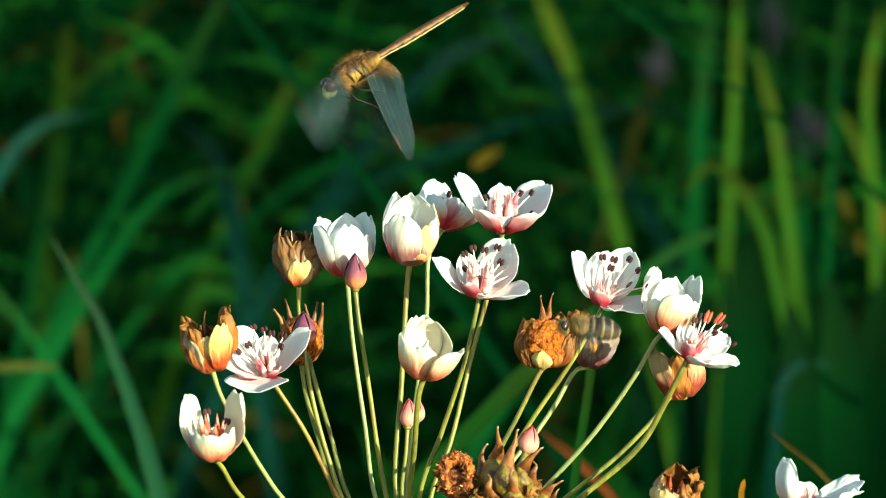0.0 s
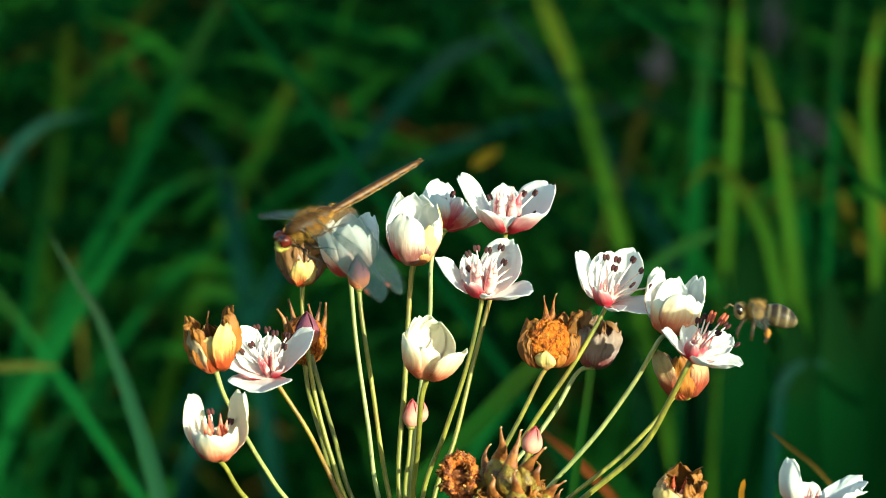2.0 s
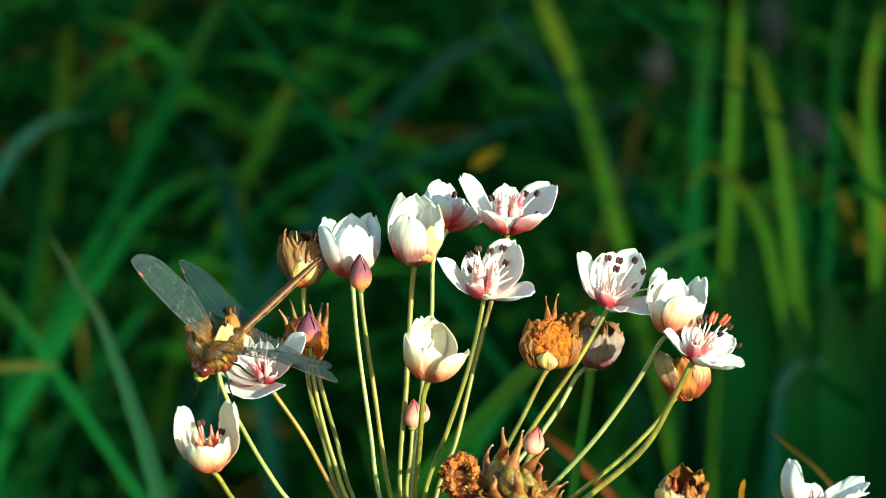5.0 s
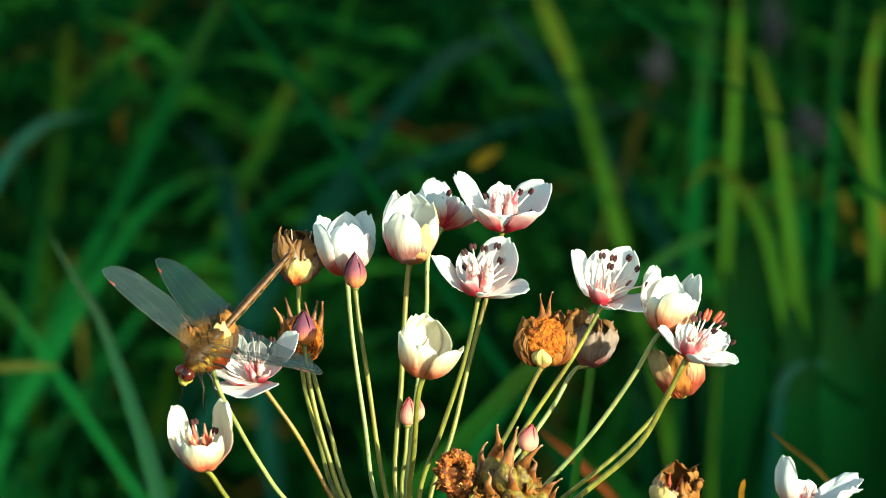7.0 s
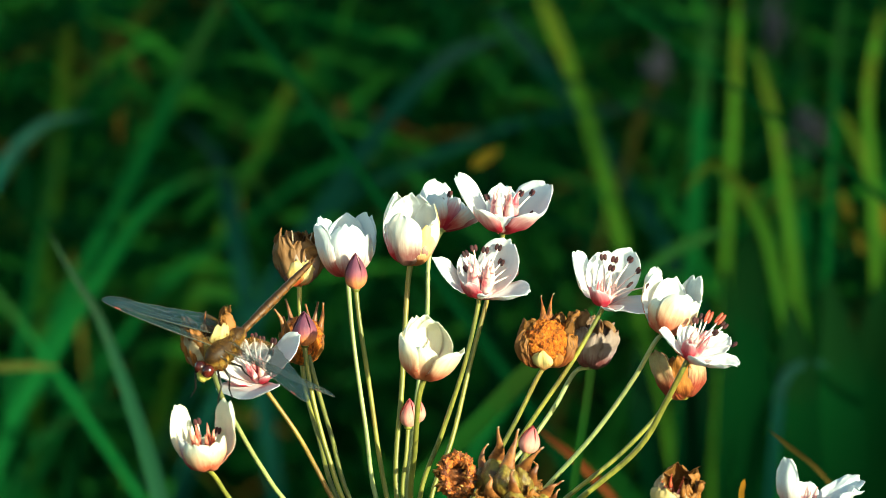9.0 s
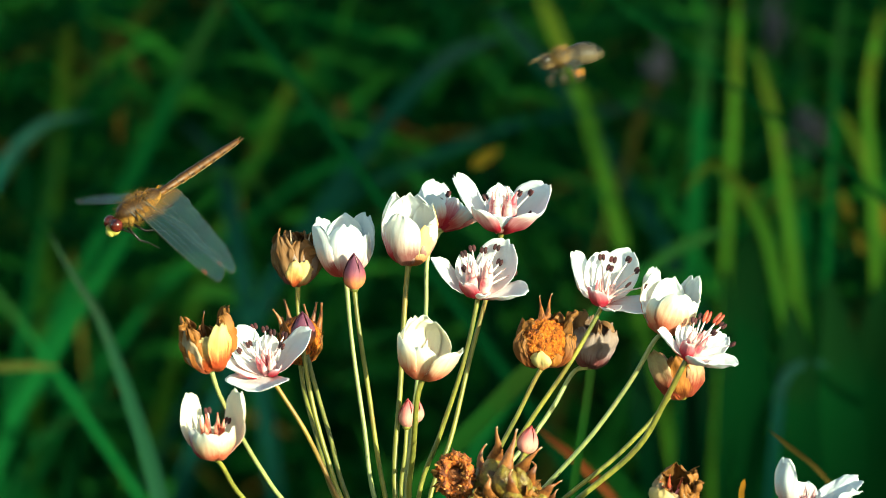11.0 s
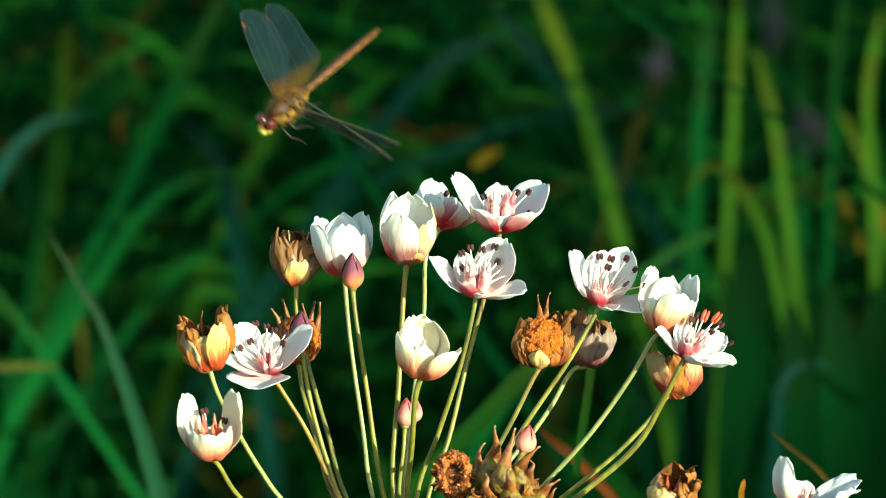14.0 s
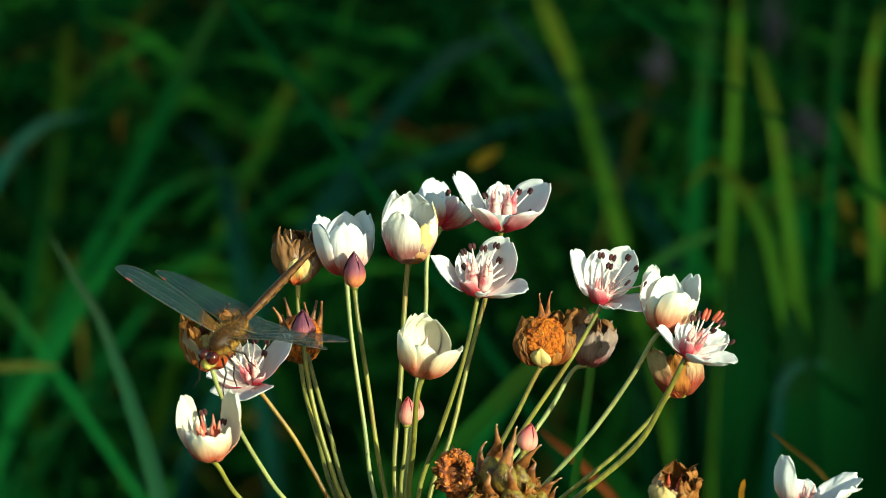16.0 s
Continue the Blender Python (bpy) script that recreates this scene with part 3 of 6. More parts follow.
# spots of sun made as short leaves of the sunlit tone
leaf([(0.1184, 0.7433, 0.9538), (0.1186, 0.7510, 0.9576), (0.1189, 0.7588, 0.9614), (0.1191, 0.7655, 0.9647)], 0.0037, M_LEAF_SUN_TONED, "short yellow-green grass leaf, patch of sun put in its colour", tip=0.5, rooted=False)
leaf([(0.1675, 0.6924, 0.9533), (0.1688, 0.7000, 0.9561), (0.1701, 0.7076, 0.9589), (0.1712, 0.7141, 0.9614)], 0.0038, M_LEAF_SUN_TONED, "short yellow-green grass leaf, patch of sun put in its colour", tip=0.5, rooted=False)
leaf([(-0.0447, 0.8858, 0.8984), (-0.0443, 0.8935, 0.9015), (-0.0438, 0.9011, 0.9047), (-0.0435, 0.9077, 0.9074)], 0.0048, M_LEAF_DRY, "small rusty brown dead grass leaf", tip=0.5, rooted=False)
leaf([(-0.0318, 0.9363, 0.8970), (-0.0234, 0.9425, 0.8915), (-0.0150, 0.9486, 0.8860), (-0.0077, 0.9539, 0.8813)], 0.0040, M_LEAF_DRY, "small rusty brown dead grass leaf", tip=0.5, rooted=False)
leaf([(-0.1303, 0.9387, 0.9105), (-0.1378, 0.9472, 0.9184), (-0.1453, 0.9557, 0.9263), (-0.1517, 0.9630, 0.9332)], 0.0050, M_LEAF_DRY, "small rusty brown dead grass leaf", tip=0.5, rooted=False)
leaf([(0.1715, 0.8818, 0.8757), (0.1691, 0.8896, 0.8797), (0.1667, 0.8974, 0.8837), (0.1646, 0.9041, 0.8872)], 0.0036, M_LEAF_DRY, "small rusty brown dead grass leaf", tip=0.5, rooted=False)
leaf([(-0.0859, 0.9327, 0.8766), (-0.0844, 0.9402, 0.8785), (-0.0829, 0.9476, 0.8804), (-0.0816, 0.9540, 0.8821)], 0.0043, M_LEAF_OLIVE, "small olive-brown dying grass leaf", tip=0.5, rooted=False)
leaf([(-0.0904, 0.9342, 0.8850), (-0.0910, 0.9417, 0.8874), (-0.0916, 0.9493, 0.8898), (-0.0922, 0.9557, 0.8919)], 0.0034, M_LEAF_OLIVE, "small olive-brown dying grass leaf", tip=0.5, rooted=False)
leaf([(-0.1187, 0.9369, 0.9003), (-0.1153, 0.9441, 0.9006), (-0.1119, 0.9512, 0.9010), (-0.1090, 0.9574, 0.9013)], 0.0037, M_LEAF_SUNNY, "short yellow-green grass leaf, patch of sun put in its colour", tip=0.5, rooted=False)
# leaves added before the bright leaf roots, shade in their colour
leaf([(0.1271, 0.4752, 0.8157), (0.1265, 0.4849, 0.8420), (0.1253, 0.4947, 0.8684), (0.1229, 0.5041, 0.8931)], 0.0139, M_LEAF_HALF_SHADE, "broad reed leaf added as a dark cover, shade put in its colour", tip=0.35)
leaf([(0.1458, 0.5142, 0.8065), (0.1441, 0.5254, 0.8414), (0.1433, 0.5357, 0.8705), (0.1396, 0.5448, 0.8938)], 0.0162, M_LEAF_HALF_SHADE, "broad reed leaf added as a dark cover, shade put in its colour", tip=0.35)
leaf([(0.1632, 0.5532, 0.7973), (0.1620, 0.5653, 0.8371), (0.1604, 0.5753, 0.8649), (0.1617, 0.5838, 0.8845)], 0.0166, M_LEAF_HALF_SHADE, "broad reed leaf added as a dark cover, shade put in its colour", tip=0.35)
leaf([(0.0875, 0.5337, 0.8019), (0.0906, 0.5436, 0.8291), (0.0933, 0.5524, 0.8504), (0.0940, 0.5609, 0.8698)], 0.0115, M_LEAF_SHADE_TONED, "broad reed leaf added as a dark cover, shade put in its colour", tip=0.35)
leaf([(0.0832, 0.5731, 0.7947), (0.0771, 0.5827, 0.8205), (0.0741, 0.5916, 0.8423), (0.0733, 0.5994, 0.8580)], 0.0105, M_LEAF_SHADE_TONED, "broad reed leaf added as a dark cover, shade put in its colour", tip=0.35)
leaf([(0.1435, 0.5926, 0.7901), (0.1422, 0.6022, 0.8162), (0.1413, 0.6108, 0.8362)], 0.0127, M_LEAF_SHADE_TONED, "broad reed leaf added as a dark cover, shade put in its colour", tip=0.35)


def seed_head(at, size, label):
    """A loose mauve-grey grass flower head on a thin stalk."""
    at = Vector(at)
    rng = random.Random(int(at.x * 1e5))
    sh = Shape()
    for _ in range(60):
        q = Vector((rng.gauss(0, 0.3), rng.gauss(0, 0.3), rng.gauss(0, 0.5))) * size
        sh.blob(Matrix.Translation(at + q) @ pose(0, 0, 0, rng.uniform(-40, 40), rng.uniform(-40, 40), 0) @ Matrix.Diagonal((size * 0.10, size * 0.10, size * 0.22, 1)), 5, 4, 1)
    sh.tube([(at.x + 0.03, at.y, -0.02), (at.x + 0.01, at.y, at.z * 0.6), at], 0.0008, 5, 0)
    return tagged(new("seed_head", sh.mesh("seed_head", [M_LEAF, M_MAUVE])), label, "grass flower", "grass flower heads")


M_MAUVE = plain("mauve_chaff", (0.07, 0.07, 0.10), (0.04, 0.045, 0.055), 200.0, 0.8)
for place, size in (((0.0933, 0.9002, 0.9224), 0.009), ((0.1441, 0.9032, 0.9393), 0.011), ((0.1578, 0.8953, 0.8946), 0.012)):
    seed_head(place, size, "loose mauve-grey grass flower head, out of focus")


# ---- unseen tree, added to keep the sun off the grass ----
def shade_tree(at, height, spread, seed, label):
    """A broad tree: tapered trunk, limbs and a crown of clumped leaves, uneven and full of small gaps."""
    rng = np.random.default_rng(seed)
    at = Vector(at)
    tree = tagged(new("tree"), label, "tree")
    tree.location = at
    sh = Shape()
    mid = height * 0.66
    sh.tube(spline([(0, 0, -0.1), (0.10, 0.05, mid * 0.35), (-0.05, 0.08, mid * 0.7), (0.05, 0, mid)], 6), [0.20 * (1 - 0.6 * i / 18) for i in range(19)], 12)
    for k in range(11):
        a, e = k * 2.4, 0.15 + 0.9 * (k % 4) / 4
        z0 = mid * (0.48 + 0.045 * k)
        tip = Vector((math.cos(a) * math.cos(e) * spread * 0.8, math.sin(a) * math.cos(e) * spread * 0.8, z0 + spread * 0.7 * math.sin(e)))
        sh.tube(spline([(0, 0, z0), tip * 0.45 + Vector((0, 0, z0 * 0.5)), tip], 5), [0.075 * (1 - 0.8 * i / 10) for i in range(11)], 8)
    part("trunk", sh.mesh("trunk", [M_BARK]), tree, "grey-brown trunk with spreading limbs")
    verts, faces, uvs = [], [], []
    clumps = []
    while len(clumps) < 620:
        q = rng.uniform(-1, 1, 3)
        if q @ q < 1:
            clumps.append(q * (spread * 0.93, spread * 0.93, spread * 0.86) + (0, 0, mid))
    for c in clumps:
        for _ in range(44):
            p = c + rng.normal(0, 0.075, 3)
            d = rng.normal(0, 1, 3)
            d /= np.linalg.norm(d)
            n = np.cross(d, rng.normal(0, 1, 3))
            n /= np.linalg.norm(n)
            L, w = rng.uniform(0.07, 0.13), rng.uniform(0.025, 0.04)
            fold = np.cross(d, n) * w * 0.35
            k = len(verts)
            verts += [p, p + d * L * 0.5 + n * w + fold, p + d * L, p + d * L * 0.5 - n * w + fold]
            faces += [(k, k + 1, k + 2), (k, k + 2, k + 3)]
            uvs += [(0.5, 0), (1, 0.5), (0.5, 1), (0, 0.5)]
    crown = Shape()
    crown.v, crown.f, crown.uv, crown.mi = [tuple(v) for v in verts], faces, uvs, [0] * len(faces)
    part("crown", crown.mesh("crown", [M_CROWN], False), tree, "dense green crown of small leaves")
    return tree


M_BARK = plain("bark", (0.16, 0.12, 0.085), (0.07, 0.05, 0.035), 14.0, 0.85, 0.02, 0.2)
M_CROWN = grass_material("tree_leaf", (0.025, 0.06, 0.015), (0.04, 0.085, 0.02), (0.055, 0.11, 0.025), (0.08, 0.10, 0.03), 0.2)
shade_tree((7.73, -4.34, 0.0), 4.84, 2.45, 5, "unseen broad low green tree added behind the viewer to shade the grass")


# ---- the flowering rush ----
HUB = Vector((-0.0034, -0.0155, 0.9119))
FOOT = Vector((HUB.x - 0.012, HUB.y + 0.01, 0.0))
plant = tagged(new("flowering_rush"), "flowering rush with an umbel of white-pink flowers, buds and withered heads", "flower")
plant.location = FOOT
st = Shape()
st.tube(spline([(0, 0, -0.02), (0.006, 0.0, 0.35), (0.011, -0.008, 0.7), HUB - FOOT], 8), [0.0042] * 12 + [0.0036] * 12 + [0.003], 12)
part("stem", st.mesh("stem", [M_STEM]), plant, "stout green flower stem")


def petal_mesh(L, W, t0, t1, cup, seed, outer, inner, crumple=0.0, curl=0.0, r0=0.0008, rows=16, cols=15, ragged=0.06, power=2.0):
    """One petal as a thin shell along +x, rising in z. t0, t1: degrees from the flower's axis at its claw and tip."""
    rng = random.Random(seed)
    off = Vector((rng.uniform(0, 50), rng.uniform(0, 50), rng.uniform(0, 50)))
    r, z, grid, nrm = r0, 0.0, [], []
    if crumple > 0.08:
        rows, cols = 24, 21
    for i in range(rows):
        s = i / (rows - 1)
        th = radians(t1 + (t0 - t1) * (1 - s) ** power + curl * max(0.0, s - 0.7) / 0.3)
        if i:
            r += math.sin(th) * L / (rows - 1)
            z += math.cos(th) * L / (rows - 1)
        prof = 0.30 + 0.70 * math.sin(min(1.0, s / 0.6) * math.pi / 2) if s < 0.6 else math.sqrt(max(0.02, 1 - ((s - 0.6) / 0.42) ** 2.4))
        hw = W / 2 * prof
        R = hw / max(0.05, cup)
        gr, nr = [], []
        for j in range(cols):
            v = 2 * j / (cols - 1) - 1
            ph = v * cup
            n = Vector((-math.cos(th), 0, math.sin(th)))
            p = Vector((r, 0, z)) + n * R * (1 - math.cos(ph)) + Vector((0, R * math.sin(ph), 0))
            wob = noise.noise(off + Vector((s * 3.0, v * 1.6, 0)))
            fine = noise.noise(off + Vector((s * 9.0, v * 5.0, 7)))
            p += n * L * crumple * 0.055 * s * math.sin(v * 10 + off.x + 5 * wob)
            p += n * L * ((0.045 + crumple * 0.20 * s) * wob + (0.014 + crumple * 0.12 * s) * fine * (0.4 + abs(v)))
            p += Vector((math.sin(th), 0, math.cos(th))) * L * ragged * s * ((1 + 3 * crumple) * noise.noise(off + Vector((v * 1.7, 9, 0))) + (0.08 + 1.2 * crumple) * noise.noise(off + Vector((v * 4.5, 3, 0))))
            gr.append(p)
            nr.append((n * math.cos(ph) - Vector((0, math.sin(ph), 0))).normalized())
        grid.append(gr)
        nrm.append(nr)
    sh = Shape()
    uvs = [[(j / (cols - 1), i / (rows - 1)) for j in range(cols)] for i in range(rows)]
    a = sh.grid([q[::-1] for q in grid], [q[::-1] for q in uvs], 0)
    th = 0.00013
    b = sh.grid([[p + n * th for p, n in zip(pr, nr)] for pr, nr in zip(grid, nrm)], uvs, 1)
    ring = [(0, j) for j in range(cols)] + [(i, cols - 1) for i in range(1, rows)] + [(rows - 1, j) for j in range(cols - 2, -1, -1)] + [(i, 0) for i in range(rows - 2, 0, -1)]
    for k in range(len(ring)):
        (i, j), (p, q) = ring[k], ring[(k + 1) % len(ring)]
        sh.f.append((a + i * cols + cols - 1 - j, a + p * cols + cols - 1 - q, b + p * cols + q, b + i * cols + j))
        sh.mi.append(1)
    return sh.mesh("petal", [outer, inner])


def stamen_mesh(name, anther, L, fat, long=1.0):
    sh = Shape()
    sh.tube(spline([(0, 0, 0), (0.0003, 0, L * 0.5), (0.0001, 0, L)], 3), [0.00032, 0.0003, 0.00028, 0.00025, 0.00022, 0.0002, 0.0002], 5, 0)
    for sx in (-1, 1):
        sh.blob(Matrix.Translation((sx * 0.00038 * fat, 0, L + 0.0008 * (long - 1))) @ Matrix.Diagonal((0.0006 * fat, 0.0006 * fat, 0.0011 * fat * long, 1)), 7, 5, 1, 0.15, 2.0, L * 900)
    return sh.mesh(name, [M_FILAMENT, anther])


STAMENS = [stamen_mesh("stamen", M_ANTHER, L, 0.85) for L in (0.0060, 0.0074, 0.0088)]
flowers = {}


def axis_frame(base, lean, tilt, spin=0.0):
    """Pose at base whose z leans to the right by lean degrees and towards the viewer by tilt; spun about itself."""
    return Matrix.Translation(base) @ pose(0, 0, 0, 0, lean, 0) @ pose(0, 0, 0, tilt, 0, 0) @ pose(0, 0, 0, 0, 0, spin)


def head(key, label, base, way, lean, tilt, stalk_r=0.00066, stalk_mat=None):
    """A flower head with its stalk from the hub; its own origin is the hub, so that it can sway."""
    base = Vector(base) - HUB
    core = Shape()
    m = axis_frame(base, lean, tilt)
    core.blob(m @ Matrix.Translation((0, 0, 0.0002)) @ Matrix.Diagonal((0.0011, 0.0011, 0.0009, 1)), 10, 6, 0)
    return dict(key=key, label=label, base=base, way=way, m=m, core=core, mats=[stalk_mat or M_STALK], r=stalk_r, subs=[])


def carpels(h, n, L, R, mat, beak=None, blen=0.003, splay=0.5, seed=0, bmat=None, up=0.0004, flatten=1.0):
    """A ring of seed vessels, each with its beak."""
    rng = random.Random(seed)
    h["mats"] += [mat, bmat or mat]
    k = len(h["mats"]) - 2
    for i in range(n):
        a = 360 * i / n + rng.uniform(-12, 12)
        tl = splay * 40 * rng.uniform(0.7, 1.2)
        q = h["m"] @ pose(0, 0, up, 0, 0, a) @ pose(R * 0.75, 0, 0, 0, tl, 0)
        h["core"].blob(q @ Matrix.Translation((0, 0, L * 0.5)) @ Matrix.Diagonal((R * 0.62, R * 0.5 * flatten, L * 0.55, 1)), 11, 9, k, 0.12 if R < 0.004 else 0.28, 2.5, i + seed, 0.45)
        if beak:
            b = blen * rng.uniform(0.7, 1.25)
            bend = rng.uniform(-0.3, 0.3) * b
            pts = [(0, 0, L * 0.8), (bend * 0.3, 0, L * 0.95 + b * 0.4), (bend, bend * 0.5, L * 0.95 + b)]
            rr = R * 0.40
            h["core"].tube([q @ p for p in spline(pts, 3)], [rr * 1.15, rr * 0.85, rr * 0.62, rr * 0.46, rr * 0.34, rr * 0.24, rr * 0.30], 5, k + 1)


def petals(h, rows, outer, inner, sepal=None, seed=0, k=1.0, power=2.0):
    """rows: azimuth (0 right, 90 behind, 180 left, 270 to the viewer), length mm, width mm, claw angle, tip angle, cup, crumple, curl."""
    for i, (az, L, W, t0, t1, cup, cr, curl, *own) in enumerate(rows):
        skin_out = own[0] if own else (sepal if (sepal and i % 2) else outer)
        me = petal_mesh(k * L / 1000, k * W / 1000, t0, t1, cup, seed * 31 + i, skin_out, inner, cr, curl, power=power)
        h["subs"].append(("petal", me, h["m"] @ pose(0, 0, 0, 0, 0, az), ""))


def stamens(h, n, meshes, spread, seed=0, start=0):
    rng = random.Random(seed)
    for i in range(n):
        a = start + 360 * i / n + rng.uniform(-14, 14)
        h["subs"].append(("stamen", meshes[i % len(meshes)], h["m"] @ pose(0, 0, 0.0004, 0, 0, a) @ pose(0.0012, 0, 0, 0, spread * rng.uniform(0.6, 1.15), rng.uniform(0, 180)), ""))


def stamens_at(h, tips, anther=M_ANTHER, size=1.0, long=1.0):
    """Stamens whose flat two-lobed anthers stand at given places and face into the cup."""
    root = h["m"] @ Vector((0, 0, 0.0010))
    axis = (h["m"].to_3x3() @ Vector((0, 0, 1))).normalized()
    for tip in tips:
        tip = Vector(tip) - HUB
        way = tip - root
        radial = (way - axis * way.dot(axis)).normalized()
        sh = Shape()
        sh.tube(spline([root, root.lerp(tip, 0.5) + axis * way.length * 0.06, tip], 4), [0.00034, 0.00032, 0.0003, 0.00028, 0.00026, 0.00024, 0.00022, 0.0002, 0.0002], 6, 0)
        n = (axis * 0.55 - radial * 0.8).normalized()
        along = (way - n * way.dot(n)).normalized()
        side = n.cross(along)
        for sx in (-1, 1):
            c = tip + side * sx * 0.00046 * size + n * 0.0002 + along * 0.0006 * (long - 1)
            m = Matrix.Translation(c) @ Matrix((side * 0.00053 * size, along * 0.00092 * size * long, n * 0.00036 * size)).transposed().to_4x4()
            sh.blob(m, 9, 7, 1, 0.12, 2.0, tip.x * 3000 + sx)
        h["subs"].append(("stamen", sh.mesh("stamen", [M_FILAMENT, anther]), Matrix.Identity(4), ""))


def pods(h, rows, mat, bmat):
    """Swollen seed vessels: foot, shoulder, radius, then the points of a flat beak with a pale dry tip."""
    h["mats"] += [mat, bmat, M_BEAK_TIP]
    k = len(h["mats"]) - 3
    for i, (foot, top, R, *beak) in enumerate(rows):
        foot, top = Vector(foot) - HUB, Vector(top) - HUB
        d = top - foot
        q = Matrix.Translation((foot + top) / 2) @ d.to_track_quat("Z", "Y").to_matrix().to_4x4()
        h["core"].blob(q @ Matrix.Diagonal((R, R * 0.8, d.length * 0.56, 1)), 18, 14, k, 0.16, 2.0, i * 1.7, 0.45)
        path = spline([top - d * 0.16] + [Vector(p) - HUB for p in beak], 5)
        n = len(path) - 1
        h["core"].tube(path, [R * (0.55 * (1 - j / n) ** 2.4 + 0.075) for j in range(n + 1)], 8, k + 1, 0.5)
        e = path[-1] - path[-3]
        h["core"].tube([path[-1], path[-1] + e * 0.6 + Vector((0.0003, 0, 0))], [R * 0.075, R * 0.06], 5, k + 2)


def done(h):
    """Makes the flower head of its pieces."""
    fl = part("flower", h["core"].mesh("flower", h["mats"]), plant, h["label"], Matrix.Translation(HUB - FOOT))
    path = spline([h["base"]] + [Vector(p) - HUB for p in h["way"]] + [Vector((h["base"].x * 0.02, h["base"].y * 0.03, -0.002))], 6)
    n = len(path)
    sh = Shape()
    sh.tube(path, [h["r"] * 0.92 * (1.12 - 0.24 * min(1, 6 * i / n) + 0.16 * i / n) for i in range(n)], 8)
    part("flower_stalk", sh.mesh("flower_stalk", [h["mats"][0]]), fl)
    for name, me, m, label in h["subs"]:
        part(name, me, fl, label, m)
    flowers[h["key"]] = fl
    return fl


WHITE_CUP = "half-closed white flower with pink base"
OPEN = "open white flower with dark red anthers"
WITHER = "withered brown flower with crumpled petals"
BUD = "closed dark red bud"

# A: withered head beside the white cup
h = head("a", WITHER, (-0.0349, 0.0083, 0.9896), [(-0.0347, 0.0069, 0.9817), (-0.0316, 0.0026, 0.9689), (-0.0269, -0.0031, 0.9536), (-0.0223, -0.0088, 0.9387)], 0, 6)
# withered tones that also hold light: grey shaded sides, yellow sunlit front
petals(h, [(215, 11.8, 10, 92, -9, 1.0, 0.10, -8), (338, 12, 10, 92, -9, 1.0, 0.10, -6), (100, 12.5, 9, 90, -10, 0.9, 0.3, 0), (160, 12.5, 9, 90, -9, 0.9, 0.3, -10), (40, 12.5, 9, 90, -9, 0.9, 0.3, -10)], M_MAUVE_DRY, M_DRY_IN, None, 11, k=1.16)
petals(h, [(262, 10.0, 5.2, 98, 2, 1.0, 0.10, -26, M_DRY_YELLOW), (291, 9.4, 5.0, 98, 0, 1.0, 0.12, -20, M_CREAM_TORN)], M_DRY_OUT, M_DRY_IN, None, 13, k=1.16, power=1.5)
petals(h, [(283, 13.8, 9.0, 82, -12, 0.9, 0.28, -10), (228, 16.4, 8.0, 84, -7, 0.8, 0.3, -14), (200, 12.5, 5, 72, -8, 0.9, 0.5, 10), (318, 12.6, 7.5, 78, -4, 0.9, 0.28, 60), (350, 13.2, 6.5, 78, 0, 0.8, 0.25, 100), (60, 12.5, 6, 72, -12, 0.8, 0.7, -30), (120, 13, 6, 72, -12, 0.8, 0.7, 20)], M_TAN_DRY, M_TAN_DRY, None, 12, k=1.08)
carpels(h, 3, 0.0112, 0.0012, M_CRISP, True, 0.003, 0.25, 3, M_BEAK_TIP)
done(h)
# B: white cup
h = head("b", WHITE_CUP, (-0.0228, 0.0041, 0.9925), [(-0.0214, 0.0019, 0.9770), (-0.0182, -0.0029, 0.9549), (-0.0157, -0.0078, 0.9385)], -2, 8, stalk_mat=M_STALK_PALE)
petals(h, [(272, 16.3, 10, 89, -4, 0.85, 0, -4), (208, 15.5, 9.5, 88, 0, 0.9, 0, 0), (340, 12.5, 8.5, 90, 2, 1.0, 0, -8), (150, 15, 10, 86, 0, 0.7, 0, 0), (38, 15.2, 10, 86, 0, 0.7, 0, 0), (90, 14.5, 9, 84, -2, 0.7, 0, 0)], M_PETAL_OUT, M_PETAL_IN, M_PETAL_OUT, 21, k=1.14)
done(h)
# C: dark bud
def bud(key, label, base, way, lean, tilt, hgt, wid, skin, seed, stalk_mat=None, r=0.0007):
    """A closed egg-shaped bud of three overlapping sepals."""
    h = head(key, label, base, way, lean, tilt, r, stalk_mat)
    L, R = hgt / 1000, wid / 2000

    def egg(s):
        return R * (math.sin(math.pi * min(1.0, s ** 0.72)) ** 0.8 if 0 < s < 1 else 0.0) * (1 - 0.12 * s)

    for i in range(3):
        sh = Shape()
        rows, uvs = [], []
        for p in range(12):
            s = 0.02 + 0.98 * p / 11
            row = []
            for q in range(11):
                v = 2 * q / 10 - 1
                ph = v * radians(74 - 26 * s)
                k = egg(s) * (1.05 - 0.03 * abs(v) + 0.03 * math.exp(-(v * 5) ** 2)) + 0.00006 + 0.00008 * i
                row.append(Vector((k * math.cos(ph), k * math.sin(ph), L * s * (1.0 + 0.03 * i))))
            rows.append(row)
            uvs.append([(q / 10, s) for q in range(11)])
        sh.grid(rows, uvs, 0)
        sh.grid([[Vector((p.x * 0.94, p.y * 0.94, p.z)) for p in row[::-1]] for row in rows], [u[::-1] for u in uvs], 0)
        h["subs"].append(("sepal", sh.mesh("sepal", [skin]), h["m"] @ pose(0, 0, 0, 0, 0, 245 + 120 * i), ""))
    return done(h)


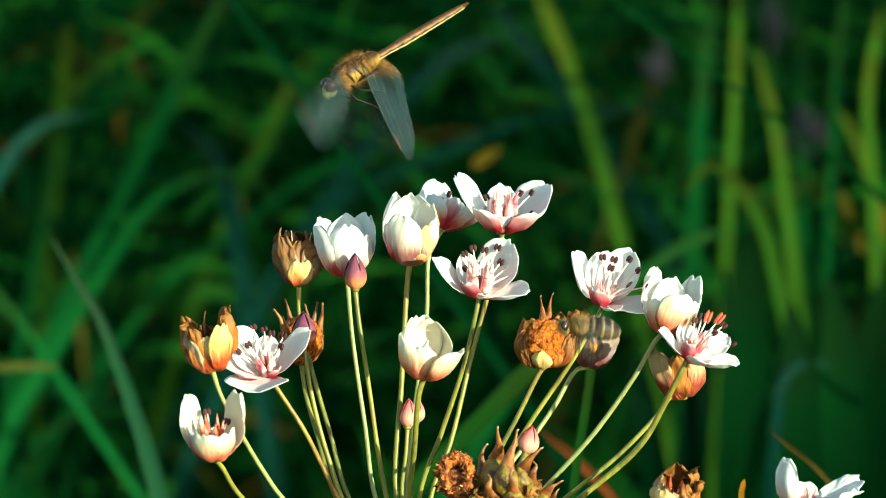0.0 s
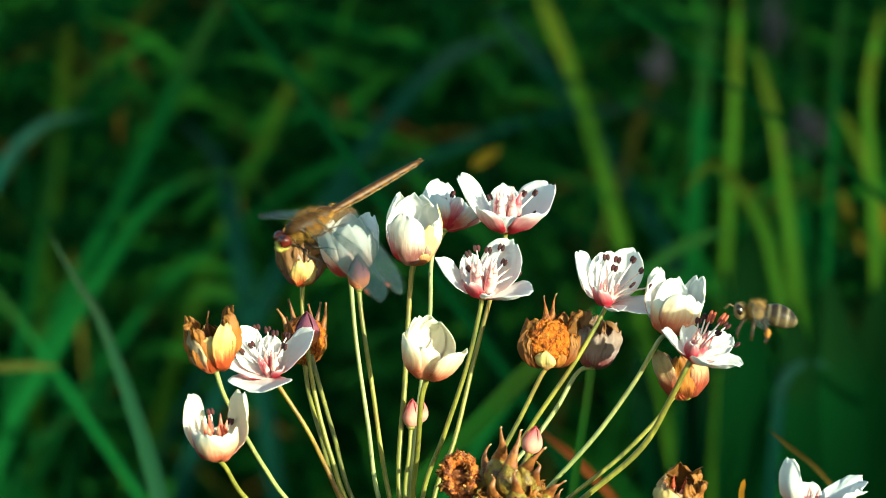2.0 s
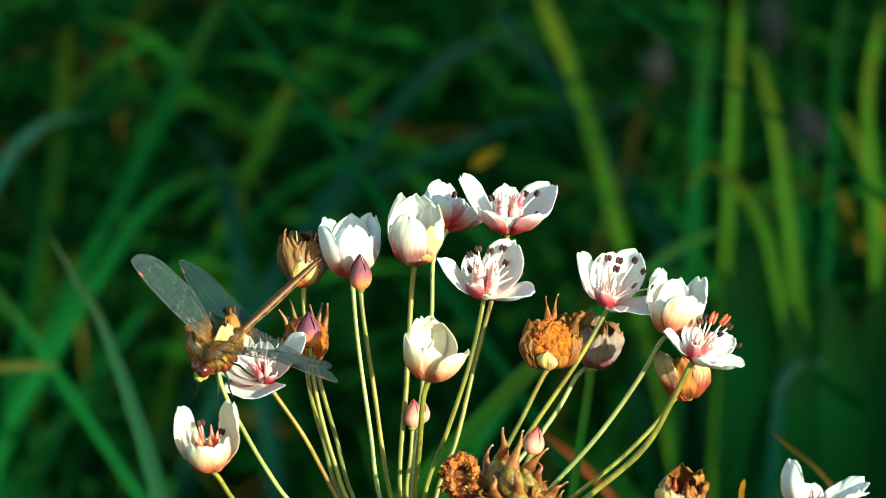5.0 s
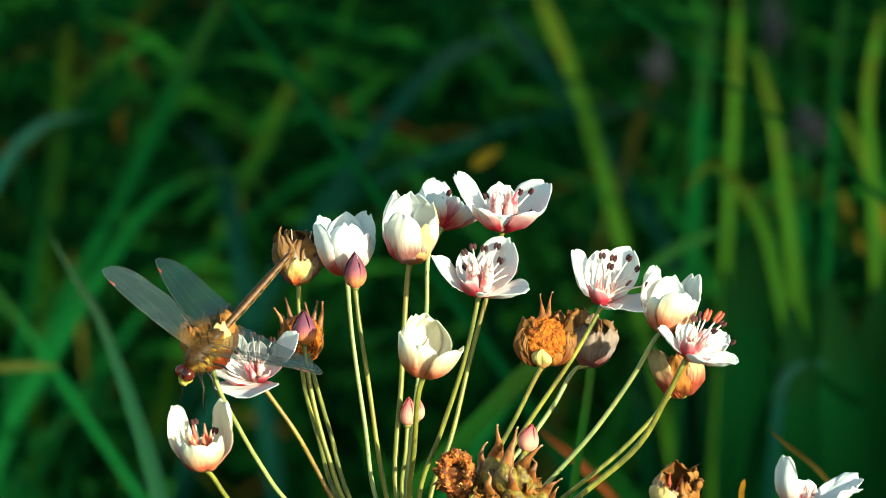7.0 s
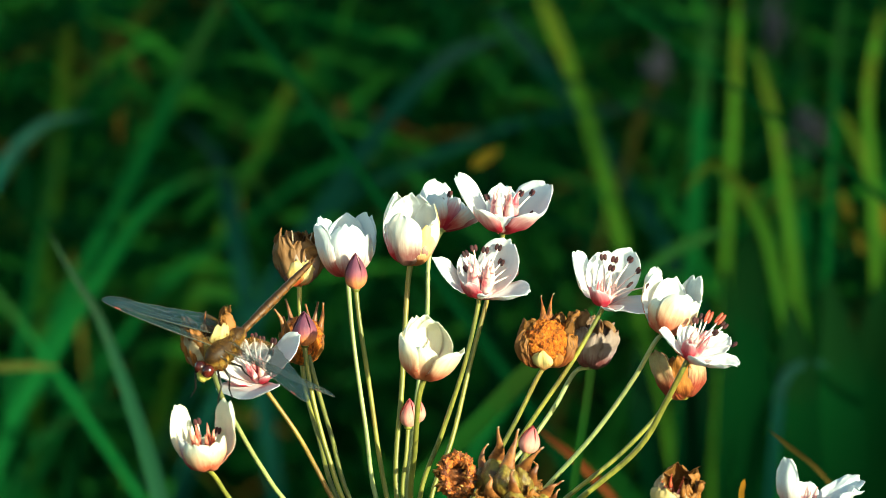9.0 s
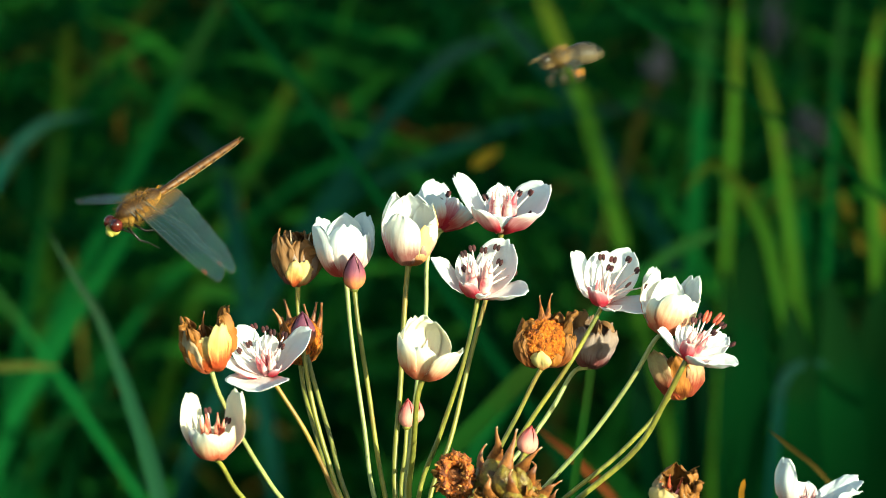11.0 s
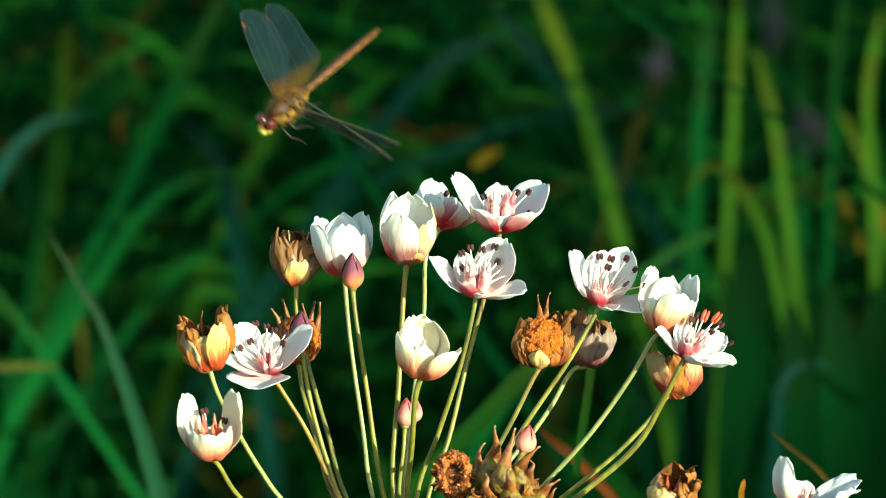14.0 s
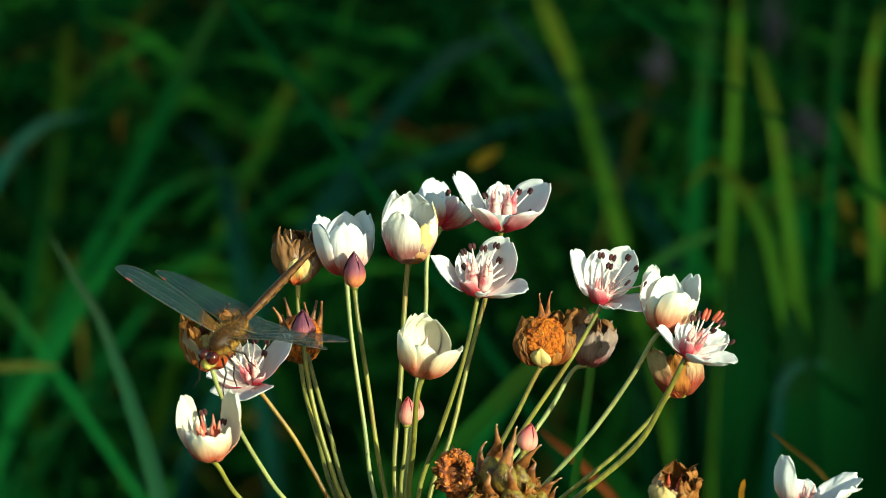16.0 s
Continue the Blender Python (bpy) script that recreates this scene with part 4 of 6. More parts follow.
bud("c", BUD, (-0.0205, -0.0067, 0.9910), [(-0.0198, -0.0078, 0.9845), (-0.0173, -0.0097, 0.9679), (-0.0129, -0.0117, 0.9394)], 0, 4, 8.8, 5.3, M_BUD, 31)
# D: large cup
h = head("d", "large half-closed white flower with yellowed petals", (-0.0071, -0.0006, 0.9964), [(-0.0077, -0.0014, 0.9919), (-0.0092, -0.0058, 0.9670), (-0.0105, -0.0107, 0.9392)], 3, 10, stalk_r=0.0008)
petals(h, [(246, 15.4, 10.0, 91, -7, 0.95, 0.06, -14, M_PETAL_DUSKY), (196, 12.0, 8.5, 94, 5, 1.0, 0.03, -10, M_SEPAL_OUT), (318, 12.6, 7.0, 92, -2, 1.1, 0.10, -4, M_CREAM_TORN), (285, 9.5, 6.0, 94, 0, 1.1, 0.05, -10, M_PETAL_DUSKY), (346, 13.5, 9, 91, -4, 0.95, 0.03, -6, M_PETAL_DUSKY), (40, 15.5, 10, 90, -8, 0.9, 0.08, -12, M_CREAM_TORN), (95, 17.6, 11.5, 88, -11, 0.85, 0.03, -20), (150, 17.6, 12, 88, -10, 0.85, 0.02, -18)], M_PETAL_DUSKY, M_PETAL_IN, None, 41, k=1.15)
stamens(h, 6, STAMENS, 16, 4)
done(h)
# E: flower turned away behind
h = head("e", "white flower with pink-backed petals, turned away", (0.0006, 0.0184, 1.0015), [(-0.0023, 0.0154, 0.9960), (-0.0030, 0.0098, 0.9811), (-0.0055, 0.0005, 0.9629), (-0.0080, -0.0078, 0.9385)], 10, -26, stalk_mat=M_STALK_PALE)
petals(h, [(122, 14.5, 10, 80, -8, 0.5, 0, 0, M_PETAL_IN), (70, 11, 8, 80, 10, 0.6, 0, 0), (345, 11, 8, 84, 36, 0.9, 0, 0), (20, 10, 6, 84, 48, 0.7, 0, 0), (235, 9, 7, 86, 20, 0.9, 0, 0), (300, 8.5, 5, 82, 10, 0.9, 0, 0)], M_PETAL_OUT, M_PETAL_IN, M_SEPAL_OUT, 51, k=1.12)
stamens(h, 3, STAMENS, 12, 6)
done(h)
# F: cup before the middle stalks
h = head("f", WHITE_CUP, (-0.0037, -0.0301, 0.9734), [(-0.0048, -0.0298, 0.9692), (-0.0060, -0.0205, 0.9531), (-0.0071, -0.0166, 0.9405)], 4, 14, stalk_r=0.0008)
petals(h, [(325, 12.5, 10.5, 88, 24, 0.9, 0, 6, M_CREAM_OUT), (258, 11.2, 8.5, 91, -2, 1.0, 0, -4, M_CREAM_OUT), (205, 12.5, 9.5, 89, 0, 1.0, 0, 0, M_CREAM_OUT), (145, 15, 10, 88, -14, 0.95, 0, -10), (60, 14, 10, 87, -8, 0.9, 0, -24), (100, 14.5, 9, 87, -12, 0.9, 0, -14)], M_CREAM_OUT, M_CREAM_IN, M_CREAM_OUT, 61, k=1.20)
stamens_at(h, [(-0.0022, -0.0252, 0.9837), (-0.0014, -0.0234, 0.9823)])
done(h)
# G: open flower on top
h = head("g", OPEN, (0.0159, 0.0057, 1.0033), [(0.0153, 0.0059, 0.9991), (0.0124, 0.0059, 0.9876), (0.0079, 0.0030, 0.9710), (0.0031, -0.0043, 0.9524), (-0.0020, -0.0088, 0.9387)], 3, 10)
petals(h, [(165, 15, 9.5, 82, 24, 0.6, 0, 14), (32, 13.8, 12.5, 82, 34, 0.55, 0.03, 0), (95, 11, 7, 82, 30, 0.6, 0, 0), (318, 12, 10, 86, 42, 0.9, 0, 0), (268, 8.5, 7.5, 88, 30, 0.9, 0, 0), (228, 11, 8, 88, 34, 0.9, 0, 0)], M_PETAL_OUT, M_PETAL_IN, M_SEPAL_OUT, 71, k=1.20)
stamens_at(h, [(0.0205, 0.0073, 1.0127), (0.0233, 0.0073, 1.0128), (0.0229, 0.0035, 1.0081), (0.0189, 0.0016, 1.0072), (0.0118, 0.0081, 1.0116)])
stamens_at(h, [(0.0176, 0.0076, 1.0140), (0.0166, 0.0086, 1.0118)], M_FILAMENT, 0.5)
carpels(h, 6, 0.0090, 0.0023, M_CARPEL, True, 0.0016, 0.16, 5)
done(h)
# H: open flower below it
h = head("h", OPEN, (0.0100, -0.0119, 0.9903), [(0.0092, -0.0126, 0.9861), (0.0061, -0.0129, 0.9728), (0.0008, -0.0118, 0.9562), (-0.0048, -0.0117, 0.9394)], 2, 20)
petals(h, [(172, 14.5, 9.5, 80, 38, 0.6, 0, 0), (46, 15.5, 13.5, 80, 24, 0.55, 0.02, 0), (330, 13.5, 10.5, 86, 60, 0.8, 0, 8), (125, 11, 7, 82, 22, 0.6, 0, 0), (285, 6, 5, 86, 40, 0.8, 0, 0, M_PETAL_OUT), (232, 9, 7.5, 88, 22, 1.0, 0, 0, M_SEPAL_RED)], M_PETAL_OUT, M_PETAL_IN, M_SEPAL_OUT, 81)
stamens_at(h, [(0.0147, -0.0078, 1.0017), (0.0154, -0.0094, 0.9983), (0.0185, -0.0095, 0.9980), (0.0114, -0.0079, 1.0011), (0.0085, -0.0088, 1.0017), (0.0064, -0.0101, 1.0005), (0.0064, -0.0127, 0.9973), (0.0118, -0.0140, 0.9957), (0.0191, -0.0119, 0.9960)])
carpels(h, 6, 0.0080, 0.0021, M_CARPEL, True, 0.0016, 0.22, 6)
done(h)
# I: withered yellow head
h = head("i", "withered flower with yellowed petals and brown tips", (-0.0548, -0.0312, 0.9757), [(-0.0531, -0.0302, 0.9700), (-0.0488, -0.0247, 0.9596), (-0.0436, -0.0194, 0.9489), (-0.0375, -0.0149, 0.9390)], -6, 10, stalk_mat=M_STALK_PALE)
petals(h, [(312, 15, 8.5, 90, -4, 0.9, 0.09, -6), (258, 11.5, 8, 90, -6, 0.9, 0.09, 0), (208, 13, 9, 90, -4, 0.95, 0.12, -16, M_DRY_OUT), (165, 14, 8, 88, -3, 0.9, 0.2, -20, M_DRY_OUT), (30, 14, 8, 88, -4, 0.9, 0.2, -20), (95, 11, 7, 86, -6, 0.9, 0.3, 0)], M_DRY_YELLOW, M_DRY_IN, M_DRY_YELLOW, 91, k=1.10)
petals(h, [(335, 18.0, 8.5, 84, -5, 0.9, 0.35, -34), (40, 16, 7, 80, -6, 0.9, 0.4, 20), (235, 14.5, 5, 84, -6, 0.9, 0.35, 10), (185, 15, 6, 82, 1, 1.0, 0.35, -30), (140, 14.5, 5, 78, 0, 0.9, 0.4, 20)], M_ORANGE_DRY, M_ORANGE_DRY, None, 92, k=1.04)
carpels(h, 3, 0.0100, 0.0014, M_CRISP, True, 0.004, 0.2, 9, M_BEAK)
done(h)
# J: open flower beside it
h = head("j", OPEN, (-0.0419, -0.0152, 0.9711), [(-0.0387, -0.0160, 0.9666), (-0.0328, -0.0157, 0.9570), (-0.0287, -0.0142, 0.9481), (-0.0247, -0.0137, 0.9395)], -8, 22, stalk_mat=M_STALK_RUST)
petals(h, [(140, 14.5, 11, 80, 20, 0.6, 0.03, 0), (18, 15, 10, 82, 40, 0.7, 0, 0), (250, 11.5, 17, 82, 72, 0.5, 0.02, 0), (85, 10, 7, 82, 26, 0.6, 0, 0), (312, 5.5, 5, 88, 30, 1.0, 0, 0, M_SEPAL_RED), (195, 12, 9, 84, 46, 0.7, 0, 0)], M_PETAL_OUT, M_PETAL_IN, M_SEPAL_OUT, 101)
stamens_at(h, [(-0.0502, -0.0127, 0.9801), (-0.0468, -0.0139, 0.9785), (-0.0491, -0.0162, 0.9772), (-0.0457, -0.0103, 0.9822), (-0.0429, -0.0103, 0.9816), (-0.0386, -0.0140, 0.9781), (-0.0380, -0.0116, 0.9804), (-0.0410, -0.0115, 0.9810)])
carpels(h, 6, 0.005, 0.0014, M_CARPEL, True, 0.0016, 0.3, 7)
done(h)
# K: seed head behind it, with a bud before it
h = head("k", "ripe orange-brown seed head with beaks", (-0.0344, 0.0088, 0.9695), [(-0.0335, 0.0067, 0.9630), (-0.0299, -0.0004, 0.9516), (-0.0254, -0.0078, 0.9385)], 0, 6)
petals(h, [(305, 8, 6, 96, 10, 1.0, 0.3, -10), (350, 10, 7, 96, 6, 1.0, 0.3, -10), (240, 9, 6, 96, 10, 1.0, 0.3, -10), (180, 10, 7, 94, 8, 1.0, 0.3, 0), (60, 12, 7, 86, 0, 1.0, 0.3, 0), (120, 12, 7, 86, 0, 1.0, 0.3, 0)], M_DRY_IN, M_DRY_IN, None, 111)
h["mats"].append(M_FIBRE)
h["core"].blob(h["m"] @ Matrix.Translation((0, 0, 0.0058)) @ Matrix.Diagonal((0.0056, 0.0054, 0.0060, 1)), 26, 18, 1, 0.16, 5.0, 3.0)
carpels(h, 6, 0.0105, 0.0026, M_FRUIT, True, 0.0055, 0.42, 12, M_BEAK)
done(h)
bud("kb", "closed mauve bud before a seed head", (-0.0333, -0.0042, 0.9764), [(-0.0329, -0.0048, 0.9726), (-0.0305, -0.0070, 0.9602), (-0.0269, -0.0092, 0.9477), (-0.0234, -0.0109, 0.9381)], 0, 4, 8.4, 6.0, M_BUD, 41)
# L: white cup low on its own stalk
h = head("l", "half-open white flower showing red centre", (-0.0536, -0.0466, 0.9570), [(-0.0522, -0.0449, 0.9550), (-0.0470, -0.0384, 0.9451)], -4, 18)
petals(h, [(205, 11.5, 8, 88, 0, 0.9, 0, -4, M_SEPAL_OUT), (142, 16.5, 8, 87, 0, 0.8, 0, -8), (30, 17.0, 9, 88, 1, 0.8, 0, -6), (318, 10.8, 8.5, 89, 4, 1.0, 0, 0, M_CREAM_OUT), (250, 11.0, 10.0, 90, 2, 1.0, 0, 0, M_CREAM_OUT), (90, 7, 6, 86, 2, 0.9, 0, 0)], M_CREAM_OUT, M_CREAM_IN, M_PETAL_OUT, 121, k=1.13)
stamens_at(h, [(-0.0555, -0.0446, 0.9682), (-0.0506, -0.0440, 0.9657)])
carpels(h, 6, 0.0098, 0.0014, M_CARPEL_RED, True, 0.0016, 0.22, 8)
done(h)
bud("m", "small closed pink bud", (-0.0077, -0.0096, 0.9569), [(-0.0081, -0.0107, 0.9509), (-0.0091, -0.0117, 0.9394)], 4, 4, 7.0, 4.2, M_BUD_PINK, 51, r=0.0006)
bud("mb", "small closed pink bud", (-0.0058, 0.0062, 0.9547), [(-0.0061, 0.0010, 0.9484), (-0.0073, -0.0068, 0.9383)], 6, 4, 6.0, 4.0, M_BUD_PINK, 55, r=0.0005)
# N: burst husk turned to the viewer
h = head("n", "burst rust-brown husk, hollow in the middle", (0.0044, -0.0395, 0.9512), [(0.0027, -0.0384, 0.9437), (0.0008, -0.0321, 0.9331)], -6, 68)
h["mats"] += [M_HUSK_HOLLOW, M_BURR]
rows, uvs = [], []
for i in range(72):
    a = 2 * math.pi * i / 72
    row = []
    for j in range(24):
        b = 2 * math.pi * j / 24
        q = Vector((math.cos(a), math.sin(a), 0)) * (0.0037 + 0.0015 * math.cos(b)) + Vector((0, 0, 0.0022 + 0.0026 * math.sin(b)))
        q = Vector((q.x * 0.86, q.y * (1.20 if q.y < 0 else 1.05), q.z))
        w = 1 + 0.16 * noise.noise(q * 420) + 0.22 * noise.noise(q * 1100) + 0.16 * noise.noise(q * 2400)
        row.append(h["m"] @ (q * w))
    rows.append(row)
    uvs.append([(i / 71, j / 23) for j in range(24)])
h["core"].grid(rows + [rows[0]], uvs + [uvs[0]], 2, True)
# floor of the hollow, its shade put into the colour
h["core"].blob(h["m"] @ Matrix.Translation((0, 0, 0.0012)) @ Matrix.Diagonal((0.0030, 0.0030, 0.0012, 1)), 20, 12, 1, 0.4, 4.0, 4.0)
h["mats"].append(M_FLAKE)
rng = random.Random(77)
for i in range(150):
    a, b = rng.uniform(0, 2 * math.pi), rng.uniform(-0.6, 1.9)
    out = Vector((math.cos(a) * math.cos(b), math.sin(a) * math.cos(b), math.sin(b)))
    c = Vector((math.cos(a), math.sin(a), 0)) * 0.0037 + Vector((0, 0, 0.0022)) + Vector((out.x * 0.0013, out.y * 0.0013, out.z * 0.0023))
    c = Vector((c.x * 0.86, c.y * (1.20 if c.y < 0 else 1.05), c.z))
    t = out.cross(Vector((rng.gauss(0, 1), rng.gauss(0, 1), rng.gauss(0, 1)))).normalized()
    u = (out + t * rng.gauss(0, 0.7)).normalized()
    L, W, bend = rng.uniform(0.0006, 0.0014), rng.uniform(0.0004, 0.0009), rng.gauss(0, 0.5)
    flake = [[h["m"] @ (c + u * L * (k / 3 - 0.3) + t * W * (v - 1) * (1 - 0.18 * k) * 0.5 + u.cross(t) * L * bend * ((k / 3) ** 2 + 0.4 * (v - 1) ** 2 + 0.2 * rng.random())) for v in range(3)] for k in range(4)]
    h["core"].grid(flake, [[(v / 2, k / 3) for v in range(3)] for k in range(4)], 3 if rng.random() < 0.35 else 2)
petals(h, [(a, 6.6 + 1.2 * math.sin(a), 2.6, 96, 14 + 26 * math.sin(a * 3), 0.9, 1.2, -80) for a in range(10, 370, 40)], M_CRISP, M_CRISP, None, 131)
done(h)
# O: heavy cluster of green-brown seed vessels
h = head("o", "cluster of green-brown seed vessels with hooked beaks", (0.0165, -0.0440, 0.9464), [(0.0145, -0.0392, 0.9390), (0.0077, -0.0331, 0.9277)], -4, 14, 0.0009)
pods(h, [
    ((0.0137, -0.0455, 0.9491), (0.0139, -0.0421, 0.9570), 0.0036, (0.0146, -0.0456, 0.9600), (0.0142, -0.0461, 0.9629), (0.0141, -0.0459, 0.9645)),
    ((0.0164, -0.0497, 0.9484), (0.0162, -0.0483, 0.9562), 0.0033, (0.0174, -0.0488, 0.9593), (0.0184, -0.0483, 0.9622), (0.0188, -0.0479, 0.9642)),
    ((0.0206, -0.0477, 0.9483), (0.0200, -0.0474, 0.9557), 0.0031, (0.0216, -0.0501, 0.9575), (0.0232, -0.0508, 0.9593), (0.0244, -0.0506, 0.9605)),
    ((0.0112, -0.0398, 0.9473), (0.0107, -0.0368, 0.9528), 0.0029, (0.0103, -0.0364, 0.9549), (0.0107, -0.0361, 0.9568), (0.0115, -0.0358, 0.9581)),
    ((0.0217, -0.0461, 0.9457), (0.0223, -0.0461, 0.9515), 0.0031, (0.0226, -0.0497, 0.9543), (0.0234, -0.0494, 0.9561), (0.0227, -0.0492, 0.9569)),
    ((0.0181, -0.0522, 0.9457), (0.0181, -0.0513, 0.9507), 0.0029, (0.0174, -0.0539, 0.9533), (0.0171, -0.0537, 0.9546), (0.0175, -0.0535, 0.9557)),
    ((0.0242, -0.0464, 0.9442), (0.0255, -0.0466, 0.9488), 0.0026, (0.0271, -0.0483, 0.9506), (0.0282, -0.0482, 0.9511), (0.0293, -0.0481, 0.9519)),
    ((0.0130, -0.0504, 0.9447), (0.0125, -0.0496, 0.9490), 0.0032, (0.0119, -0.0532, 0.9517), (0.0124, -0.0529, 0.9536), (0.0119, -0.0527, 0.9544)),
], M_FRUIT_GREEN, M_BEAK)
petals(h, [(a, 7 + 2 * math.sin(a * 2), 4.5, 100, 40 + 24 * math.sin(a), 0.9, 0.9, -30) for a in (195, 225, 250, 275, 300, 325, 350, 20)], M_CRISP, M_CRISP, None, 141)
petals(h, [(a, 9.5 + 1.5 * math.sin(a), 5.0, 104, 34 + 10 * math.sin(a * 3), 0.9, 0.8, 30) for a in (222, 246, 262, 284, 305, 330)], M_ORANGE_DRY, M_CRISP, None, 143, power=1.5)
done(h)
h = head("ob", "small brown seed vessel with beaks", (0.0260, -0.0427, 0.9424), [(0.0227, -0.0397, 0.9363), (0.0132, -0.0333, 0.9263)], 24, 20, 0.0008)
pods(h, [
    ((0.0260, -0.0427, 0.9419), (0.0270, -0.0421, 0.9456), 0.0024, (0.0280, -0.0438, 0.9476), (0.0286, -0.0436, 0.9487)),
    ((0.0246, -0.0448, 0.9417), (0.0242, -0.0451, 0.9460), 0.0022, (0.0239, -0.0468, 0.9478), (0.0233, -0.0466, 0.9488)),
], M_FRUIT, M_BEAK)
done(h)
bud("p", "small closed pink bud", (0.0211, -0.0362, 0.9561), [(0.0191, -0.0465, 0.9553), (0.0131, -0.0402, 0.9449)], 14, 4, 6.8, 4.9, M_BUD_PINK, 61)
# Q: orange seed head
h = head("q", "orange-brown ripe seed head with two horns", (0.0265, -0.0099, 0.9729), [(0.0248, -0.0103, 0.9705), (0.0197, -0.0111, 0.9603), (0.0148, -0.0117, 0.9511), (0.0085, -0.0127, 0.9392)], 2, 12)
h["mats"] += [M_FIBRE, M_CRISP, M_BEAK_TIP]
h["core"].blob(h["m"] @ Matrix.Translation((0, 0, 0.0058)) @ Matrix.Diagonal((0.0064, 0.0058, 0.0057, 1)), 72, 52, 1, 0.13, 7.0, 8.0)
petals(h, [(256, 10.2, 6.5, 113, 12, 1.0, 0.08, -34, M_YELLOW_RED), (308, 8.2, 5.5, 113, 14, 1.1, 0.22, -30, M_ORANGE_DRY), (230, 9.5, 6.0, 108, -2, 1.2, 0.22, -30), (200, 14.5, 7, 112, -8, 1.2, 0.3, -34), (215, 12.5, 3.5, 113, -4, 1.2, 0.4, -20), (342, 14.0, 7, 112, -8, 1.2, 0.3, -30), (322, 9, 4.5, 108, 0, 1.2, 0.25, -30), (30, 13.5, 9, 98, -8, 1.1, 0.3, -20), (150, 14, 9, 98, -8, 1.1, 0.3, -20), (90, 14, 9, 97, -12, 1.0, 0.4, -20)], M_RUST_DRY, M_CRISP, None, 151, power=1.5)
petals(h, [(0, 15.5, 4.5, 78, -10, 0.9, 0.6, 40), (40, 15, 5, 74, -10, 0.9, 0.6, -40), (180, 13.5, 4.0, 78, -6, 0.9, 0.6, -30)], M_CRISP, M_CRISP, None, 152)
pods(h, [
    ((0.0258, -0.0110, 0.9800), (0.0257, -0.0100, 0.9845), 0.0021, (0.0256, -0.0095, 0.9863), (0.0253, -0.0092, 0.9882), (0.0251, -0.0089, 0.9896)),
    ((0.0270, -0.0110, 0.9800), (0.0270, -0.0100, 0.9845), 0.0019, (0.0273, -0.0095, 0.9865), (0.0276, -0.0091, 0.9885), (0.0280, -0.0089, 0.9901)),
], M_FRUIT, M_FRUIT)
done(h)
# R: withered grey head behind
h = head("r", "withered grey-brown flower behind the seed head", (0.0381, 0.0126, 0.9676), [(0.0346, 0.0105, 0.9672), (0.0291, 0.0050, 0.9593), (0.0241, -0.0001, 0.9532), (0.0149, -0.0070, 0.9429)], 8, 4, stalk_mat=M_STALK_PALE)
petals(h, [(275, 12.5, 9.5, 92, -9, 1.0, 0.2, -12), (215, 13, 9, 92, -8, 1.0, 0.3, -8), (335, 13.5, 9.5, 92, -7, 1.0, 0.25, -10), (100, 14, 9, 90, -10, 1.0, 0.4, 0), (160, 14, 8, 88, -6, 1.0, 0.5, 0), (40, 13.5, 8, 88, -6, 1.0, 0.4, 0)], M_MAUVE_DRY, M_DRY_GREY, None, 161)
petals(h, [(200, 15, 3.5, 60, -6, 1.0, 0.6, 30), (280, 13.5, 4, 60, -12, 1.0, 0.6, -30), (350, 14.5, 4, 60, -8, 1.0, 0.6, -60)], M_TAN_DRY, M_TAN_DRY, None, 162)
done(h)
# S: open flower
h = head("s", OPEN, (0.0407, -0.0103, 0.9878), [(0.0395, -0.0107, 0.9856), (0.0335, -0.0125, 0.9752), (0.0245, -0.0129, 0.9617), (0.0169, -0.0128, 0.9503), (0.0078, -0.0127, 0.9392)], 6, 20)
petals(h, [(160, 15.5, 10, 82, 16, 0.7, 0, 0), (55, 15.5, 11, 80, 18, 0.6, 0, 0), (105, 13.5, 9, 80, 10, 0.6, 0, 0), (338, 14, 10.5, 84, 76, 0.7, 0, 4), (290, 8, 6, 86, 60, 0.8, 0, 0, M_PETAL_OUT), (235, 8.5, 7.5, 90, 14, 1.0, 0, 0, M_SEPAL_RED)], M_PETAL_OUT, M_PETAL_IN, M_PETAL_OUT, 171)
stamens_at(h, [(0.0432, -0.0103, 0.9991), (0.0471, -0.0103, 0.9991), (0.0491, -0.0118, 0.9966), (0.0509, -0.0154, 0.9932), (0.0468, -0.0153, 0.9936), (0.0403, -0.0102, 0.9997), (0.0424, -0.0126, 0.9974)])
carpels(h, 6, 0.005, 0.0014, M_CARPEL, True, 0.0014, 0.3, 11)
done(h)
# T: white cup
h = head("t", WHITE_CUP, (0.0552, -0.0174, 0.9819), [(0.0537, -0.0176, 0.9810), (0.0480, -0.0173, 0.9711), (0.0384, -0.0167, 0.9571), (0.0257, -0.0153, 0.9422)], 12, 8, stalk_mat=M_STALK_PALE)
petals(h, [(285, 14, 10.5, 90, -3, 0.95, 0.05, 0), (232, 11, 9.5, 90, 2, 1.0, 0.0, 0), (335, 12.5, 9, 91, 4, 0.95, 0.08, 4, M_CREAM_OUT), (150, 17, 8.5, 88, -3, 0.8, 0.22, -10), (95, 14, 9, 88, -6, 0.8, 0.1, 0), (40, 16.5, 9, 88, -4, 0.8, 0.2, 8)], M_CREAM_OUT, M_PETAL_IN, M_CREAM_OUT, 181, k=1.07)
done(h)
# U: withered head hanging below
h = head("u", "withered flower with tan striped petals", (0.0609, -0.0044, 0.9633), [(0.0582, -0.0063, 0.9643), (0.0532, -0.0103, 0.9591), (0.0441, -0.0119, 0.9500), (0.0309, -0.0137, 0.9395)], -10, 4)
